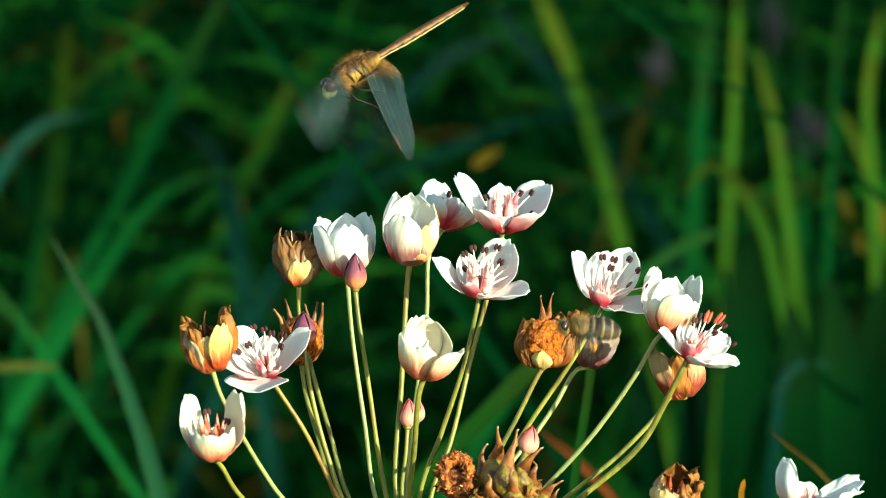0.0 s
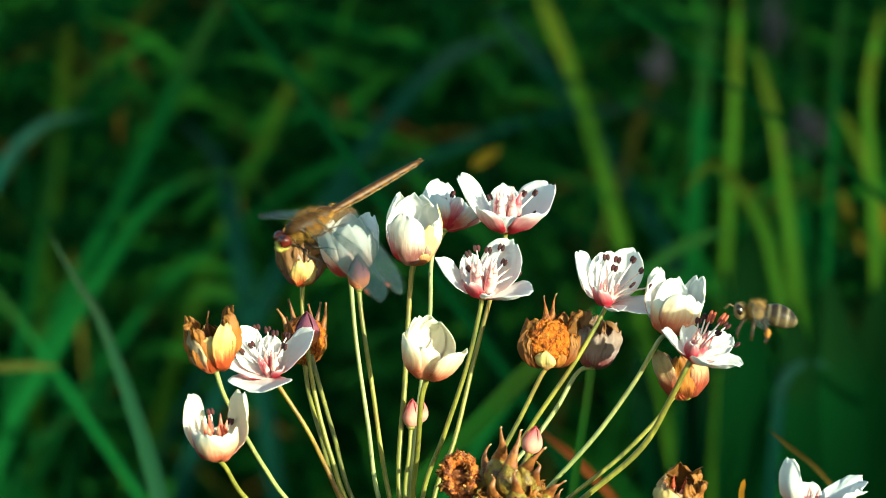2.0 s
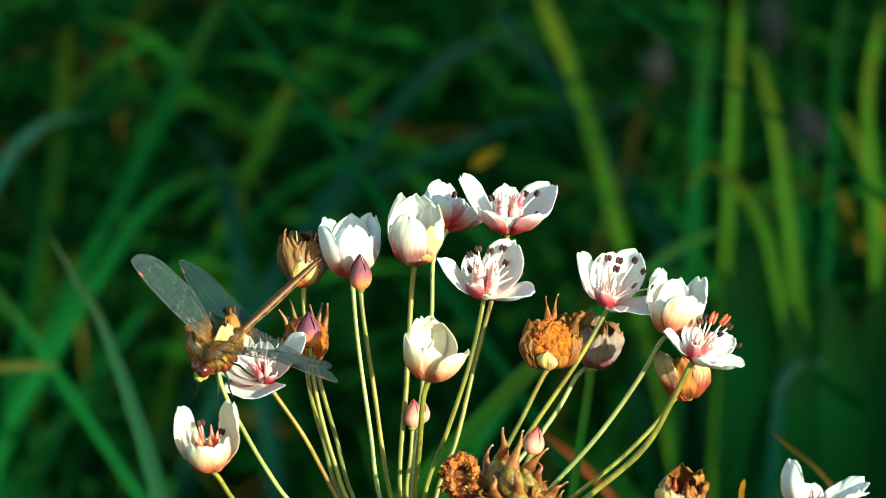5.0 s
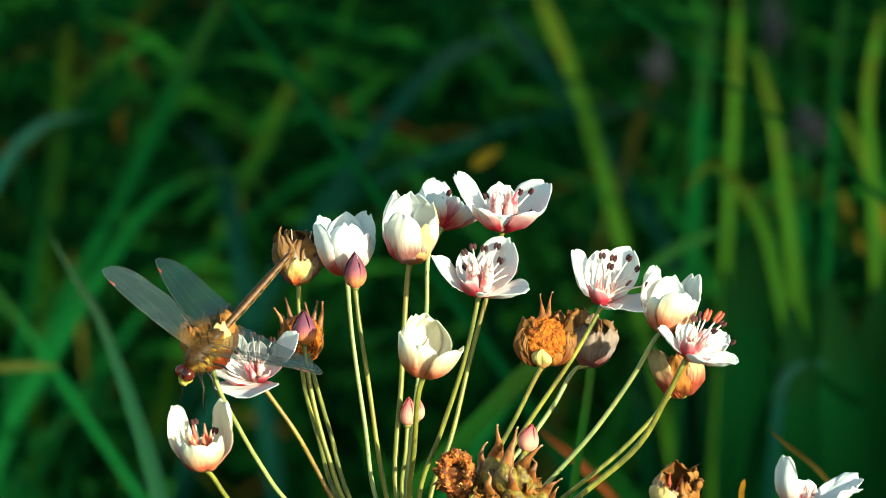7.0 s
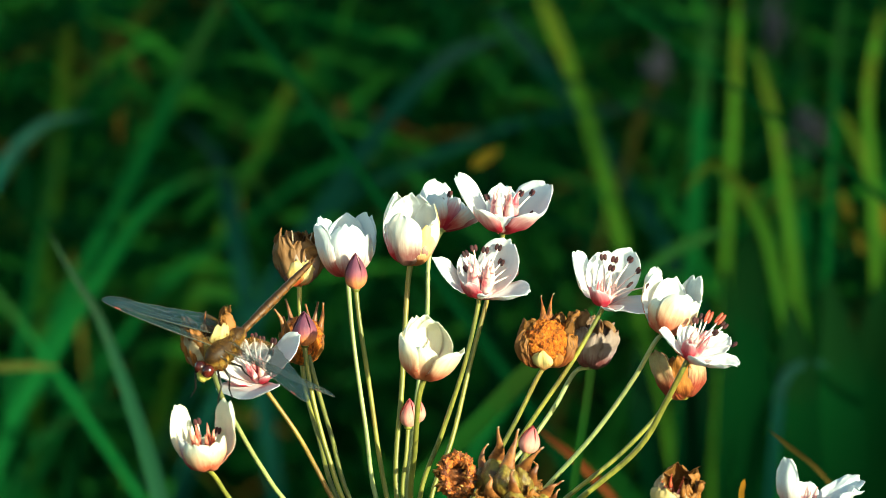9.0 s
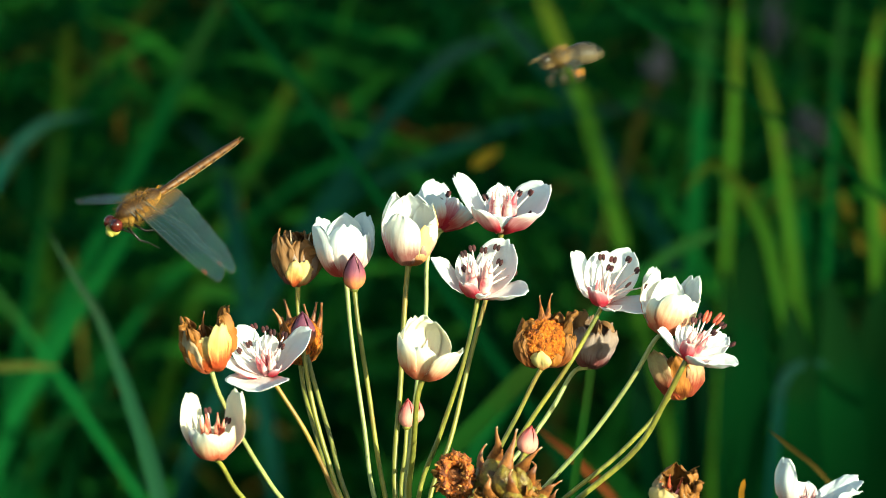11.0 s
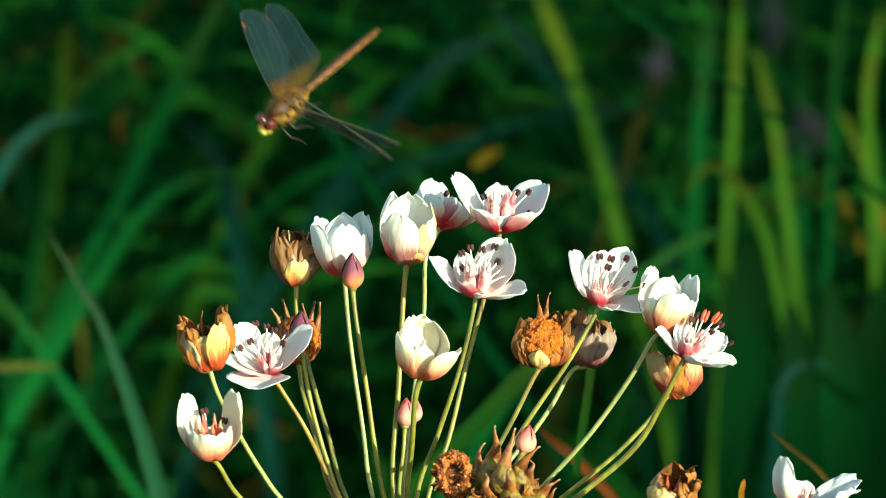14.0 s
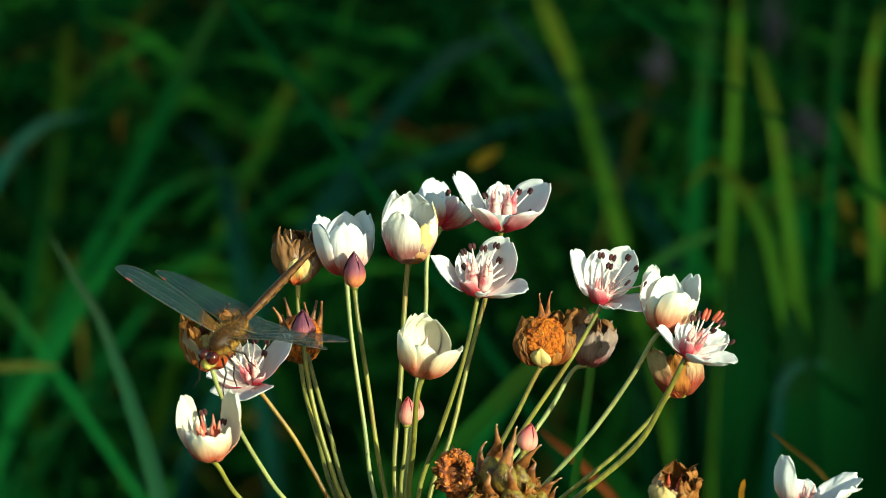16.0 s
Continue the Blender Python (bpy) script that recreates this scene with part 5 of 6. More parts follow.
petals(h, [(268, 15, 8, 92, -6, 1.0, 0.2, 0, M_ORANGE_DRY), (215, 17, 10, 90, -4, 1.0, 0.10, 0, M_STAINED), (328, 14.5, 9.5, 92, -2, 1.0, 0.09, 0, M_STAINED), (150, 13, 9, 88, -8, 1.0, 0.2, 0), (90, 11, 8, 88, -8, 1.0, 0.2, 0), (30, 12, 8, 88, -8, 1.0, 0.2, 0)], M_DRY_GREY, M_DRY_GREY, None, 191, k=1.04)
done(h)
# V: old open flower with red anthers
h = head("v", "open white flower with long orange-red anthers", (0.0607, -0.0263, 0.9774), [(0.0595, -0.0267, 0.9753), (0.0557, -0.0241, 0.9669), (0.0493, -0.0202, 0.9544), (0.0343, -0.0166, 0.9401)], 26, 16, 0.00082)
petals(h, [(345, 12, 9, 86, 52, 0.9, 0.10, 8), (300, 8, 8, 88, 46, 0.9, 0, 0), (185, 10, 6.5, 84, 58, 0.7, 0, 0), (50, 12, 9, 84, 46, 0.7, 0.12, 0), (120, 9, 7, 84, 40, 0.7, 0, 0), (238, 7.2, 5.5, 90, 10, 1.1, 0, 0, M_SEPAL_RED)], M_PETAL_OUT, M_PETAL_IN, M_PETAL_OUT, 201)
stamens_at(h, [(0.0653, -0.0246, 0.9869), (0.0680, -0.0247, 0.9865)], M_ANTHER_RED, 0.95, 2.0)
stamens_at(h, [(0.0695, -0.0229, 0.9850), (0.0672, -0.0272, 0.9840), (0.0717, -0.0287, 0.9813), (0.0642, -0.0236, 0.9873), (0.0623, -0.0247, 0.9866)])
carpels(h, 6, 0.0068, 0.0015, M_CARPEL, True, 0.001, 0.25, 15)
done(h)
# W, X: heads low at the side
h = head("w", "withered flower with orange-brown crumpled petals", (0.0563, -0.0444, 0.9437), [(0.0512, -0.0432, 0.9393), (0.0311, -0.0333, 0.9263)], 6, 24)
petals(h, [(a, 11.5 + math.sin(a), 9.5, 90, 4 + 8 * math.sin(a * 2), 1.0, 0.3, -24) for a in (270, 330, 210, 30, 150, 90)], M_DRY_OUT, M_CRISP, M_ORANGE_DRY, 211, k=1.05)
petals(h, [(300, 12, 5, 70, 2, 0.9, 0.7, -30), (350, 12.5, 6, 72, 6, 0.9, 0.7, 20), (30, 12, 5, 70, 0, 0.9, 0.7, 0), (240, 11, 4, 70, 4, 0.9, 0.6, 10)], M_ORANGE_DRY, M_CRISP, None, 212)
carpels(h, 6, 0.0070, 0.0016, M_CARPEL, True, 0.002, 0.3, 22, M_ANTHER_RED)
petals(h, [(232, 12.0, 10, 92, 2, 0.95, 0.16, -20, M_CREAM_TORN), (285, 10.5, 7, 92, 4, 0.95, 0.3, -20, M_ORANGE_DRY)], M_CREAM_TORN, M_CRISP, None, 213, k=1.08, power=1.7)
done(h)
h = head("x", "half-open white flower low at the side", (0.0879, -0.0408, 0.9415), [(0.0827, -0.0416, 0.9368), (0.0504, -0.0338, 0.9236)], 6, 10)
petals(h, [(222, 18.5, 8.5, 86, 2, 0.9, 0.02, -8), (335, 15, 11, 86, 34, 0.8, 0.2, 0), (275, 7, 7, 88, 20, 0.9, 0, 0), (25, 15, 10, 84, 46, 0.7, 0.12, 8), (140, 8, 6, 86, 14, 0.8, 0, 0), (90, 8, 7, 86, 24, 0.8, 0, 0)], M_PETAL_OUT, M_PETAL_IN, M_PETAL_OUT, 221, k=1.12)
carpels(h, 5, 0.0065, 0.0014, M_CARPEL, True, 0.0014, 0.25, 25)
done(h)


# ---- insects ----
def skin(name, top, side, under, rough=0.35, scale=700.0, bands=None, band_col=(0.02, 0.012, 0.006), cut=0.0004, spec=0.2, wide=0.08):
    """Insect shell: dark back, paler flanks and belly, dark rings along the body."""
    m = Mat(name, rough, spec)
    s = m.node("ShaderNodeSeparateXYZ")
    m.link(m.coord(), s.inputs[0])
    f = m.maths("ADD", m.maths("MULTIPLY", m.maths("SUBTRACT", s.outputs[2], cut), 420.0), m.maths("ADD", 0.5, m.maths("MULTIPLY", m.maths("SUBTRACT", m.noise(scale), 0.5), 0.5)))
    col = m.ramp(f, (0.12, under), (0.42, side), (0.62, top))
    if bands:
        k = m.maths("FRACT", m.maths("MULTIPLY", s.outputs[0], bands))
        col = m.mix(m.ramp(k, (0.0, (1, 1, 1)), (wide, (0, 0, 0)), (0.95, (0, 0, 0)), (1.0, (1, 1, 1))), col, band_col)
    m.colour(col)
    m.bump(m.noise(scale * 3), 0.0001, 0.5)
    return m.m


def wing_material(name, tint, amber, clear):
    m = Mat(name, rough=0.30, spec=0.35)
    out = next(n for n in m.t.nodes if n.type == "OUTPUT_MATERIAL")
    vor = m.node("ShaderNodeTexVoronoi", Scale=1900.0)
    vor.feature = "DISTANCE_TO_EDGE"
    m.link(m.coord(), vor.inputs["Vector"])
    vein = m.ramp(vor.outputs[0], (0.02, (1, 1, 1)), (0.09, (0, 0, 0)))
    u, v = m.uv()
    root = m.ramp(m.maths("ADD", v, m.maths("MULTIPLY", m.maths("SUBTRACT", m.noise(500.0), 0.5), 0.10)), (0.05, (1, 1, 1)), (0.22, (0, 0, 0)))
    col = m.mix(root, m.mix(vein, tint, (0.035, 0.065, 0.060)), amber)
    m.colour(col)
    m.bump(m.mix(0.5, vor.outputs[0], m.noise(700.0)), 0.0008, 0.8)
    tr = m.node("ShaderNodeBsdfTransparent")
    mx = m.node("ShaderNodeMixShader")
    f = m.maths("ADD", clear, m.maths("SUBTRACT", m.maths("MULTIPLY", vein, 0.16), m.maths("MULTIPLY", root, clear * 0.3)))
    m.link(f, mx.inputs[0])
    m.link(tr.outputs[0], mx.inputs[1])
    m.link(m.p.outputs[0], mx.inputs[2])
    m.link(mx.outputs[0], out.inputs[0])
    return m.m


def abdomen_material():
    """Ringed abdomen: dark line along the back, golden-brown sides, a black dashed line and a cream belly."""
    m = Mat("dragonfly_abdomen", 0.42, 0.3)
    x = m.node("ShaderNodeSeparateXYZ")
    m.link(m.coord(), x.inputs[0])
    w = m.maths("MULTIPLY", m.maths("ABSOLUTE", m.maths("ARCTAN2", x.outputs[1], m.maths("SUBTRACT", 0.0004, x.outputs[2]))), 0.3183)
    w = m.maths("ADD", w, m.maths("MULTIPLY", m.maths("SUBTRACT", m.noise(900.0), 0.5), 0.12))
    col = m.ramp(w, (0.0, (0.20, 0.13, 0.05)), (0.12, (0.62, 0.50, 0.23)), (0.32, (0.66, 0.54, 0.25)), (0.36, (0.030, 0.012, 0.004)), (0.43, (0.15, 0.060, 0.011)), (0.80, (0.095, 0.036, 0.008)), (0.93, (0.035, 0.016, 0.005)))
    seg = m.maths("FRACT", m.maths("MULTIPLY", x.outputs[0], 290.0))
    col = m.mix(m.ramp(seg, (0.0, (1, 1, 1)), (0.07, (0, 0, 0)), (0.94, (0, 0, 0)), (1.0, (1, 1, 1))), col, (0.022, 0.010, 0.004))
    dash = m.ramp(seg, (0.45, (0, 0, 0)), (0.60, (1, 1, 1)), (0.85, (1, 1, 1)), (0.93, (0, 0, 0)))
    side = m.ramp(w, (0.34, (0, 0, 0)), (0.40, (1, 1, 1)), (0.56, (1, 1, 1)), (0.62, (0, 0, 0)))
    col = m.mix(m.mix(1.0, dash, side, "MULTIPLY"), col, (0.028, 0.012, 0.004))
    m.colour(col)
    m.bump(m.noise(2600.0), 0.0001, 0.4)
    return m.m


M_ABDOMEN = abdomen_material()
M_THORAX = skin("dragonfly_thorax", (0.035, 0.015, 0.004), (0.17, 0.078, 0.013), (0.36, 0.22, 0.05), 0.5, 700.0, 330.0, (0.025, 0.014, 0.006), 0.0012)
M_HAIR = plain("golden_hair", (0.32, 0.17, 0.04), (0.16, 0.08, 0.02), 600.0, 0.7, 0.0001, 0.1)
M_FACE = skin("dragonfly_face", (0.20, 0.06, 0.02), (0.42, 0.34, 0.06), (0.50, 0.44, 0.10), 0.4)
M_EYE = plain("dragonfly_eye", (0.095, 0.012, 0.007), (0.028, 0.005, 0.004), 260.0, 0.18, 0.00003, 0.6)
M_LEG = plain("dark_leg", (0.008, 0.006, 0.005), (0.016, 0.010, 0.006), 900.0, 0.4)
M_SPOT = plain("wing_spot", (0.22, 0.035, 0.02), (0.14, 0.02, 0.012), 500.0, 0.5)
# teal tint puts the sky's reflection into the clear wing's colour
M_WING = wing_material("dragonfly_wing", (0.015, 0.040, 0.052), (0.32, 0.13, 0.015), 0.34)
M_WING_EDGE = plain("wing_edge", (0.05, 0.055, 0.035), (0.03, 0.03, 0.018), 900.0, 0.5)
M_FUR = plain("bee_fur", (0.25, 0.15, 0.045), (0.11, 0.062, 0.02), 500.0, 0.8, 0.0003, 0.2)
M_BEE_ABD = skin("bee_abdomen", (0.020, 0.014, 0.011), (0.028, 0.020, 0.014), (0.07, 0.05, 0.025), 0.45, 800.0, 440.0, (0.22, 0.18, 0.11), 0.0, wide=0.32)
M_POLLEN = plain("pollen", (0.42, 0.17, 0.02), (0.30, 0.11, 0.015), 500.0, 0.8)
M_BEE_LEG = plain("brown_leg", (0.06, 0.026, 0.008), (0.03, 0.014, 0.006), 500.0, 0.5)
M_BEE_HEAD = plain("bee_head", (0.12, 0.07, 0.025), (0.26, 0.17, 0.07), 500.0, 0.6)
M_BEE_EYE = plain("bee_eye", (0.012, 0.008, 0.006), (0.02, 0.012, 0.008), 400.0, 0.15)
M_BEE_WING = wing_material("bee_wing", (0.14, 0.15, 0.14), (0.20, 0.12, 0.05), 0.10)


def diag(x, y, z):
    return Matrix.Diagonal((x, y, z, 1))




def hairs(sh, centre, radii, n, length, seed, mat=0, thick=0.00006):
    """Fine stiff fur as thin spikes."""
    rng = random.Random(seed)
    for _ in range(n):
        d = Vector((rng.gauss(0, 1), rng.gauss(0, 1), rng.gauss(0, 1))).normalized()
        p = Vector(centre) + Vector((d.x * radii[0], d.y * radii[1], d.z * radii[2]))
        q = p + (d + Vector((rng.gauss(0, 0.35), rng.gauss(0, 0.35), rng.gauss(0, 0.35)))) * length * rng.uniform(0.5, 1.1)
        a = d.orthogonal().normalized() * thick
        b = d.cross(a)
        k = len(sh.v)
        sh.v += [tuple(p + a), tuple(p - a * 0.5 + b * 0.86), tuple(p - a * 0.5 - b * 0.86), tuple(q)]
        sh.uv += [(0, 0), (0, 0), (0, 0), (0, 1)]
        sh.f += [(k, k + 1, k + 3), (k + 1, k + 2, k + 3), (k + 2, k, k + 3)]
        sh.mi += [mat] * 3


dragonfly = tagged(new("dragonfly"), "brown and yellow darter dragonfly with clear amber-based wings", "dragonfly")
t = Shape()
t.blob(pose(-0.0006, 0, 0.0004, 0, 78, 0) @ diag(0.0033, 0.0029, 0.0056), 18, 14, 0, 0.06, 2.0, 1.0)
t.blob(pose(-0.0052, 0, 0.0006, 0, 90, 0) @ diag(0.0024, 0.0021, 0.0034), 12, 8, 0, 0.05, 2.0, 2.0)
for wx in (0.0002, -0.0036):
    for sy in (1, -1):
        t.blob(pose(wx, sy * 0.0013, 0.0026, 0, 0, sy * 20) @ diag(0.0011, 0.0009, 0.0006), 10, 7, 0, 0.2, 3.0, wx * 900)
for sx in (0.0016, -0.0010, -0.0030):
    for sy in (1, -1):
        t.tube(spline([(sx + 0.0010, sy * 0.0012, 0.0030), (sx, sy * 0.0029, 0.0010), (sx - 0.0008, sy * 0.0022, -0.0018)], 4), [0.0003] * 9, 6, 2, 0.4)
hairs(t, (-0.0008, 0, 0.0004), (0.0054, 0.0028, 0.0033), 1700, 0.0017, 5, 1, 0.000032)
part("thorax", t.mesh("thorax", [M_THORAX, M_HAIR, M_LEG]), dragonfly, "hairy olive-brown thorax")
t = Shape()
t.blob(pose(0.0066, 0, -0.0006, 0, 0, 0) @ diag(0.0017, 0.0021, 0.0019), 14, 10, 0, 0.03)
t.blob(pose(0.0078, 0, -0.0013, 0, 0, 0) @ diag(0.0009, 0.0013, 0.0011), 10, 8, 0, 0.03)
t.tube([(0.0040, 0, 0.0002), (0.0056, 0, 0)], [0.0009, 0.0009], 8)
dhead = part("head", t.mesh("head", [M_FACE]), dragonfly, "yellow-green face")
for sy in (1, -1):
    t = Shape()
    t.blob(pose(0.0063, sy * 0.00115, 0.0003, sy * -18, 0, 0) @ diag(0.0017, 0.0015, 0.0018), 16, 12, 0)
    part("eye", t.mesh("eye", [M_EYE]), dhead, "large dark red compound eye")
t = Shape()
xs = [-0.0058 - 0.0282 * i / 40 for i in range(41)]
rad = []
for i in range(41):
    s = i / 40
    r = 0.00110 - 0.00020 * math.sin(min(1, s / 0.35) * math.pi) + 0.00012 * math.sin(math.pi * s) - 0.00045 * s ** 3
    rad.append(r * (0.93 if i % 4 == 0 else 1.0) * (0.55 if i == 40 else 1.0))
t.tube([(x, 0, 0.0004) for x in xs], rad, 16)
for sy in (1, -1):
    t.tube([(-0.0335, sy * 0.0004, 0.0004), (-0.0352, sy * 0.0006, 0.0006)], [0.0003, 0.0001], 5)
part("abdomen", t.mesh("abdomen", [M_ABDOMEN]), dragonfly, "slender ringed brown abdomen with straw underside")


def wing_mesh(name, side, L, chord, hind, mat, edge, veins=True):
    """A stiff clear wing along y, its leading edge towards +x."""
    sh = Shape()
    rows, uvs = [], []
    n = 32
    lead = []
    for i in range(n + 1):
        s = 1 - (1 - i / n) ** 1.5
        tipf = math.sqrt(max(0.0, 1 - max(0.0, (s - 0.70) / 0.30) ** 2.0))
        c = chord * (((0.62 if hind else 0.30) + (0.38 if hind else 0.70) * min(1, s / (0.16 if hind else 0.42)) ** 0.8) * (1 - (0.62 if hind else 0.22) * max(0, s - 0.2)) * tipf + 0.005)
        if hind:
            c *= 1 + 0.05 * noise.noise(Vector((s * 16.0, side, 2.0)))
        full = c / (tipf + 0.005)
        x0 = 0.0006 + 0.0006 * math.sin(math.pi * s) - min(full, chord) * 0.18 * (1 - tipf)
        row = []
        for j in range(6):
            q = j / 5
            corr = 0.0002 * (1 if j % 2 else -1) * (1 - s)
            row.append(Vector((x0 - c * q, side * L * s, corr)))
        lead.append(row[0].copy())
        rows.append(row)
        uvs.append([(j / 5, s) for j in range(6)])
    sh.grid(rows, uvs, 0)
    sh.grid([[p + Vector((0, 0, -0.00004)) for p in r[::-1]] for r in rows], [u[::-1] for u in uvs], 0)
    sh.tube(lead, [0.00016 * (1 - 0.5 * i / n) for i in range(n + 1)], 5, 1)
    if veins:
        for q in (1, 2, 4):
            sh.tube([r[q] for r in rows[: n - 6]], 0.000032, 4, 1)
        sh.tube([r[5] for r in rows], 0.00004, 4, 1)
    return sh.mesh(name, [mat, edge])


dwings = []
for fore in (True, False):
    for side in (1, -1):
        L, chord = (0.0292, 0.0086) if fore else (0.0278, 0.0114)
        w = part("wing", wing_mesh("wing", side, L, chord, not fore, M_WING, M_WING_EDGE), dragonfly, "clear net-veined wing with amber base")
        t = Shape()
        t.blob(Matrix.Translation((0.0004, side * L * 0.86, 0.0)) @ diag(0.00032, 0.0011, 0.00012), 8, 6, 0)
        part("wing_spot", t.mesh("wing_spot", [M_SPOT]), w, "red spot near the wing tip")
        dwings.append((w, fore, side))
dlegs = []
for k, (x, fwd) in enumerate(((0.0034, 0.0042), (0.0018, 0.0016), (0.0002, -0.0028))):
    for side in (1, -1):
        t = Shape()
        pts = [(x, side * 0.0012, -0.0020), (x + fwd * 0.6, side * 0.0042, -0.0036), (x + fwd, side * 0.0036, -0.0074), (x + fwd * 1.35, side * 0.0046, -0.0098)]
        t.tube(pts, [0.00034, 0.00028, 0.00020, 0.00012], 6)
        for i in range(7):
            a = Vector(pts[1]).lerp(Vector(pts[2]), i / 7)
            t.tube([a, a + Vector((0.0005, 0, -0.0003))], [0.00004, 0.00002], 3)
        dlegs.append((part("leg", t.mesh("leg", [M_LEG]), dragonfly, "thin black bristly leg"), Vector(pts[0])))


def wing_pose(fore, side, up, sweep, twist):
    """Degrees: raised, swept back, leading edge turned down."""
    return pose(0.0002 if fore else -0.0036, side * 0.0013, 0.0026, 0, 0, side * sweep) @ pose(0, 0, 0, side * up, 0, 0) @ pose(0, 0, 0, 0, twist, 0)


bee = tagged(new("honey_bee"), "fuzzy brown honey bee with banded abdomen", "bee")
t = Shape()
t.blob(pose(0.0008, 0, 0.0002) @ diag(0.0020, 0.0019, 0.0019), 12, 9, 0, 0.06)
hairs(t, (0.0008, 0, 0.0002), (0.0019, 0.0018, 0.0018), 520, 0.0009, 3, 0, 0.00005)
part("thorax", t.mesh("thorax", [M_FUR]), bee, "furry golden-brown thorax")
t = Shape()
t.blob(pose(0.0038, 0, -0.0005, 0, 20, 0) @ diag(0.0011, 0.0015, 0.0016), 12, 9, 0, 0.04)
hairs(t, (0.0038, 0, -0.0003), (0.0010, 0.0013, 0.0014), 120, 0.0006, 4, 0, 0.00004)
for side in (1, -1):
    t.tube([(0.0046, side * 0.0004, 0.0), (0.0058, side * 0.0009, 0.0006), (0.0066, side * 0.0012, -0.0004)], [0.00014, 0.00012, 0.0001], 5)
bhead = part("head", t.mesh("head", [M_BEE_HEAD]), bee)
for side in (1, -1):
    t = Shape()
    t.blob(pose(0.0039, side * 0.0012, -0.0002, 0, 20, 0) @ diag(0.0007, 0.0005, 0.0011), 9, 7, 0)
    part("eye", t.mesh("eye", [M_BEE_EYE]), bhead, "glossy black eye")
t = Shape()
t.tube([(-0.0008 - 0.0062 * i / 18, 0, 0.0002 - 0.0012 * (i / 18) ** 2) for i in range(19)],
       [0.00018 + 0.00205 * math.sin(math.pi * min(1.0, 0.12 + i / 18 * 0.86)) ** 0.6 * (0.96 if i % 3 == 0 else 1) for i in range(19)], 14)
hairs(t, (-0.0034, 0, 0.0), (0.0028, 0.0019, 0.0018), 200, 0.0005, 6, 0, 0.00003)
part("abdomen", t.mesh("abdomen", [M_BEE_ABD]), bee, "dark abdomen with pale bands")
bwings = []
for side in (1, -1):
    bwings.append((part("wing", wing_mesh("wing", side, 0.0088, 0.0030, False, M_BEE_WING, M_WING_EDGE, False), bee, "clear wing"), side))
for x, fwd, fat in ((0.0022, 0.0014, 0.00012), (0.0008, 0.0, 0.00013), (-0.0006, -0.0016, 0.00022)):
    for side in (1, -1):
        t = Shape()
        t.tube([(x, side * 0.0010, -0.0014), (x + fwd * 0.5, side * 0.0019, -0.0022), (x + fwd, side * 0.0016, -0.0042), (x + fwd * 0.8, side * 0.0017, -0.0056)], [fat, fat * 1.2, fat * 1.4, fat * 0.5], 6)
        if x < 0:
            t.blob(pose(x + fwd * 0.9, side * 0.0019, -0.0036) @ diag(0.0005, 0.0004, 0.0009), 8, 6, 1, 0.15)
        part("leg", t.mesh("leg", [M_BEE_LEG, M_POLLEN]), bee, "brown leg with orange pollen" if x < 0 else "thin brown leg")
for ob in bee.children_recursive:
    ob.data.transform(Matrix.Scale(1.28, 4))


# ---- what moves ----
def sway(t, right, down):
    """The plant leans in the breeze about its foot: right, and towards the viewer."""
    return (t, Matrix.Translation(FOOT) @ pose(0, 0, 0, 0.046 * down, 0.008 * right, 0))


def nod(t, a):
    """A flower sinks on its stalk about the hub, by a degrees to the left."""
    return (t, Matrix.Translation(HUB - FOOT) @ pose(0, 0, 0, 0, a, 0))


FLIGHTS = ((-0.1, 2.27), (10.55, 12.07), (13.43, 14.68))


def flying(t):
    return any(a <= t <= b for a, b in FLIGHTS)


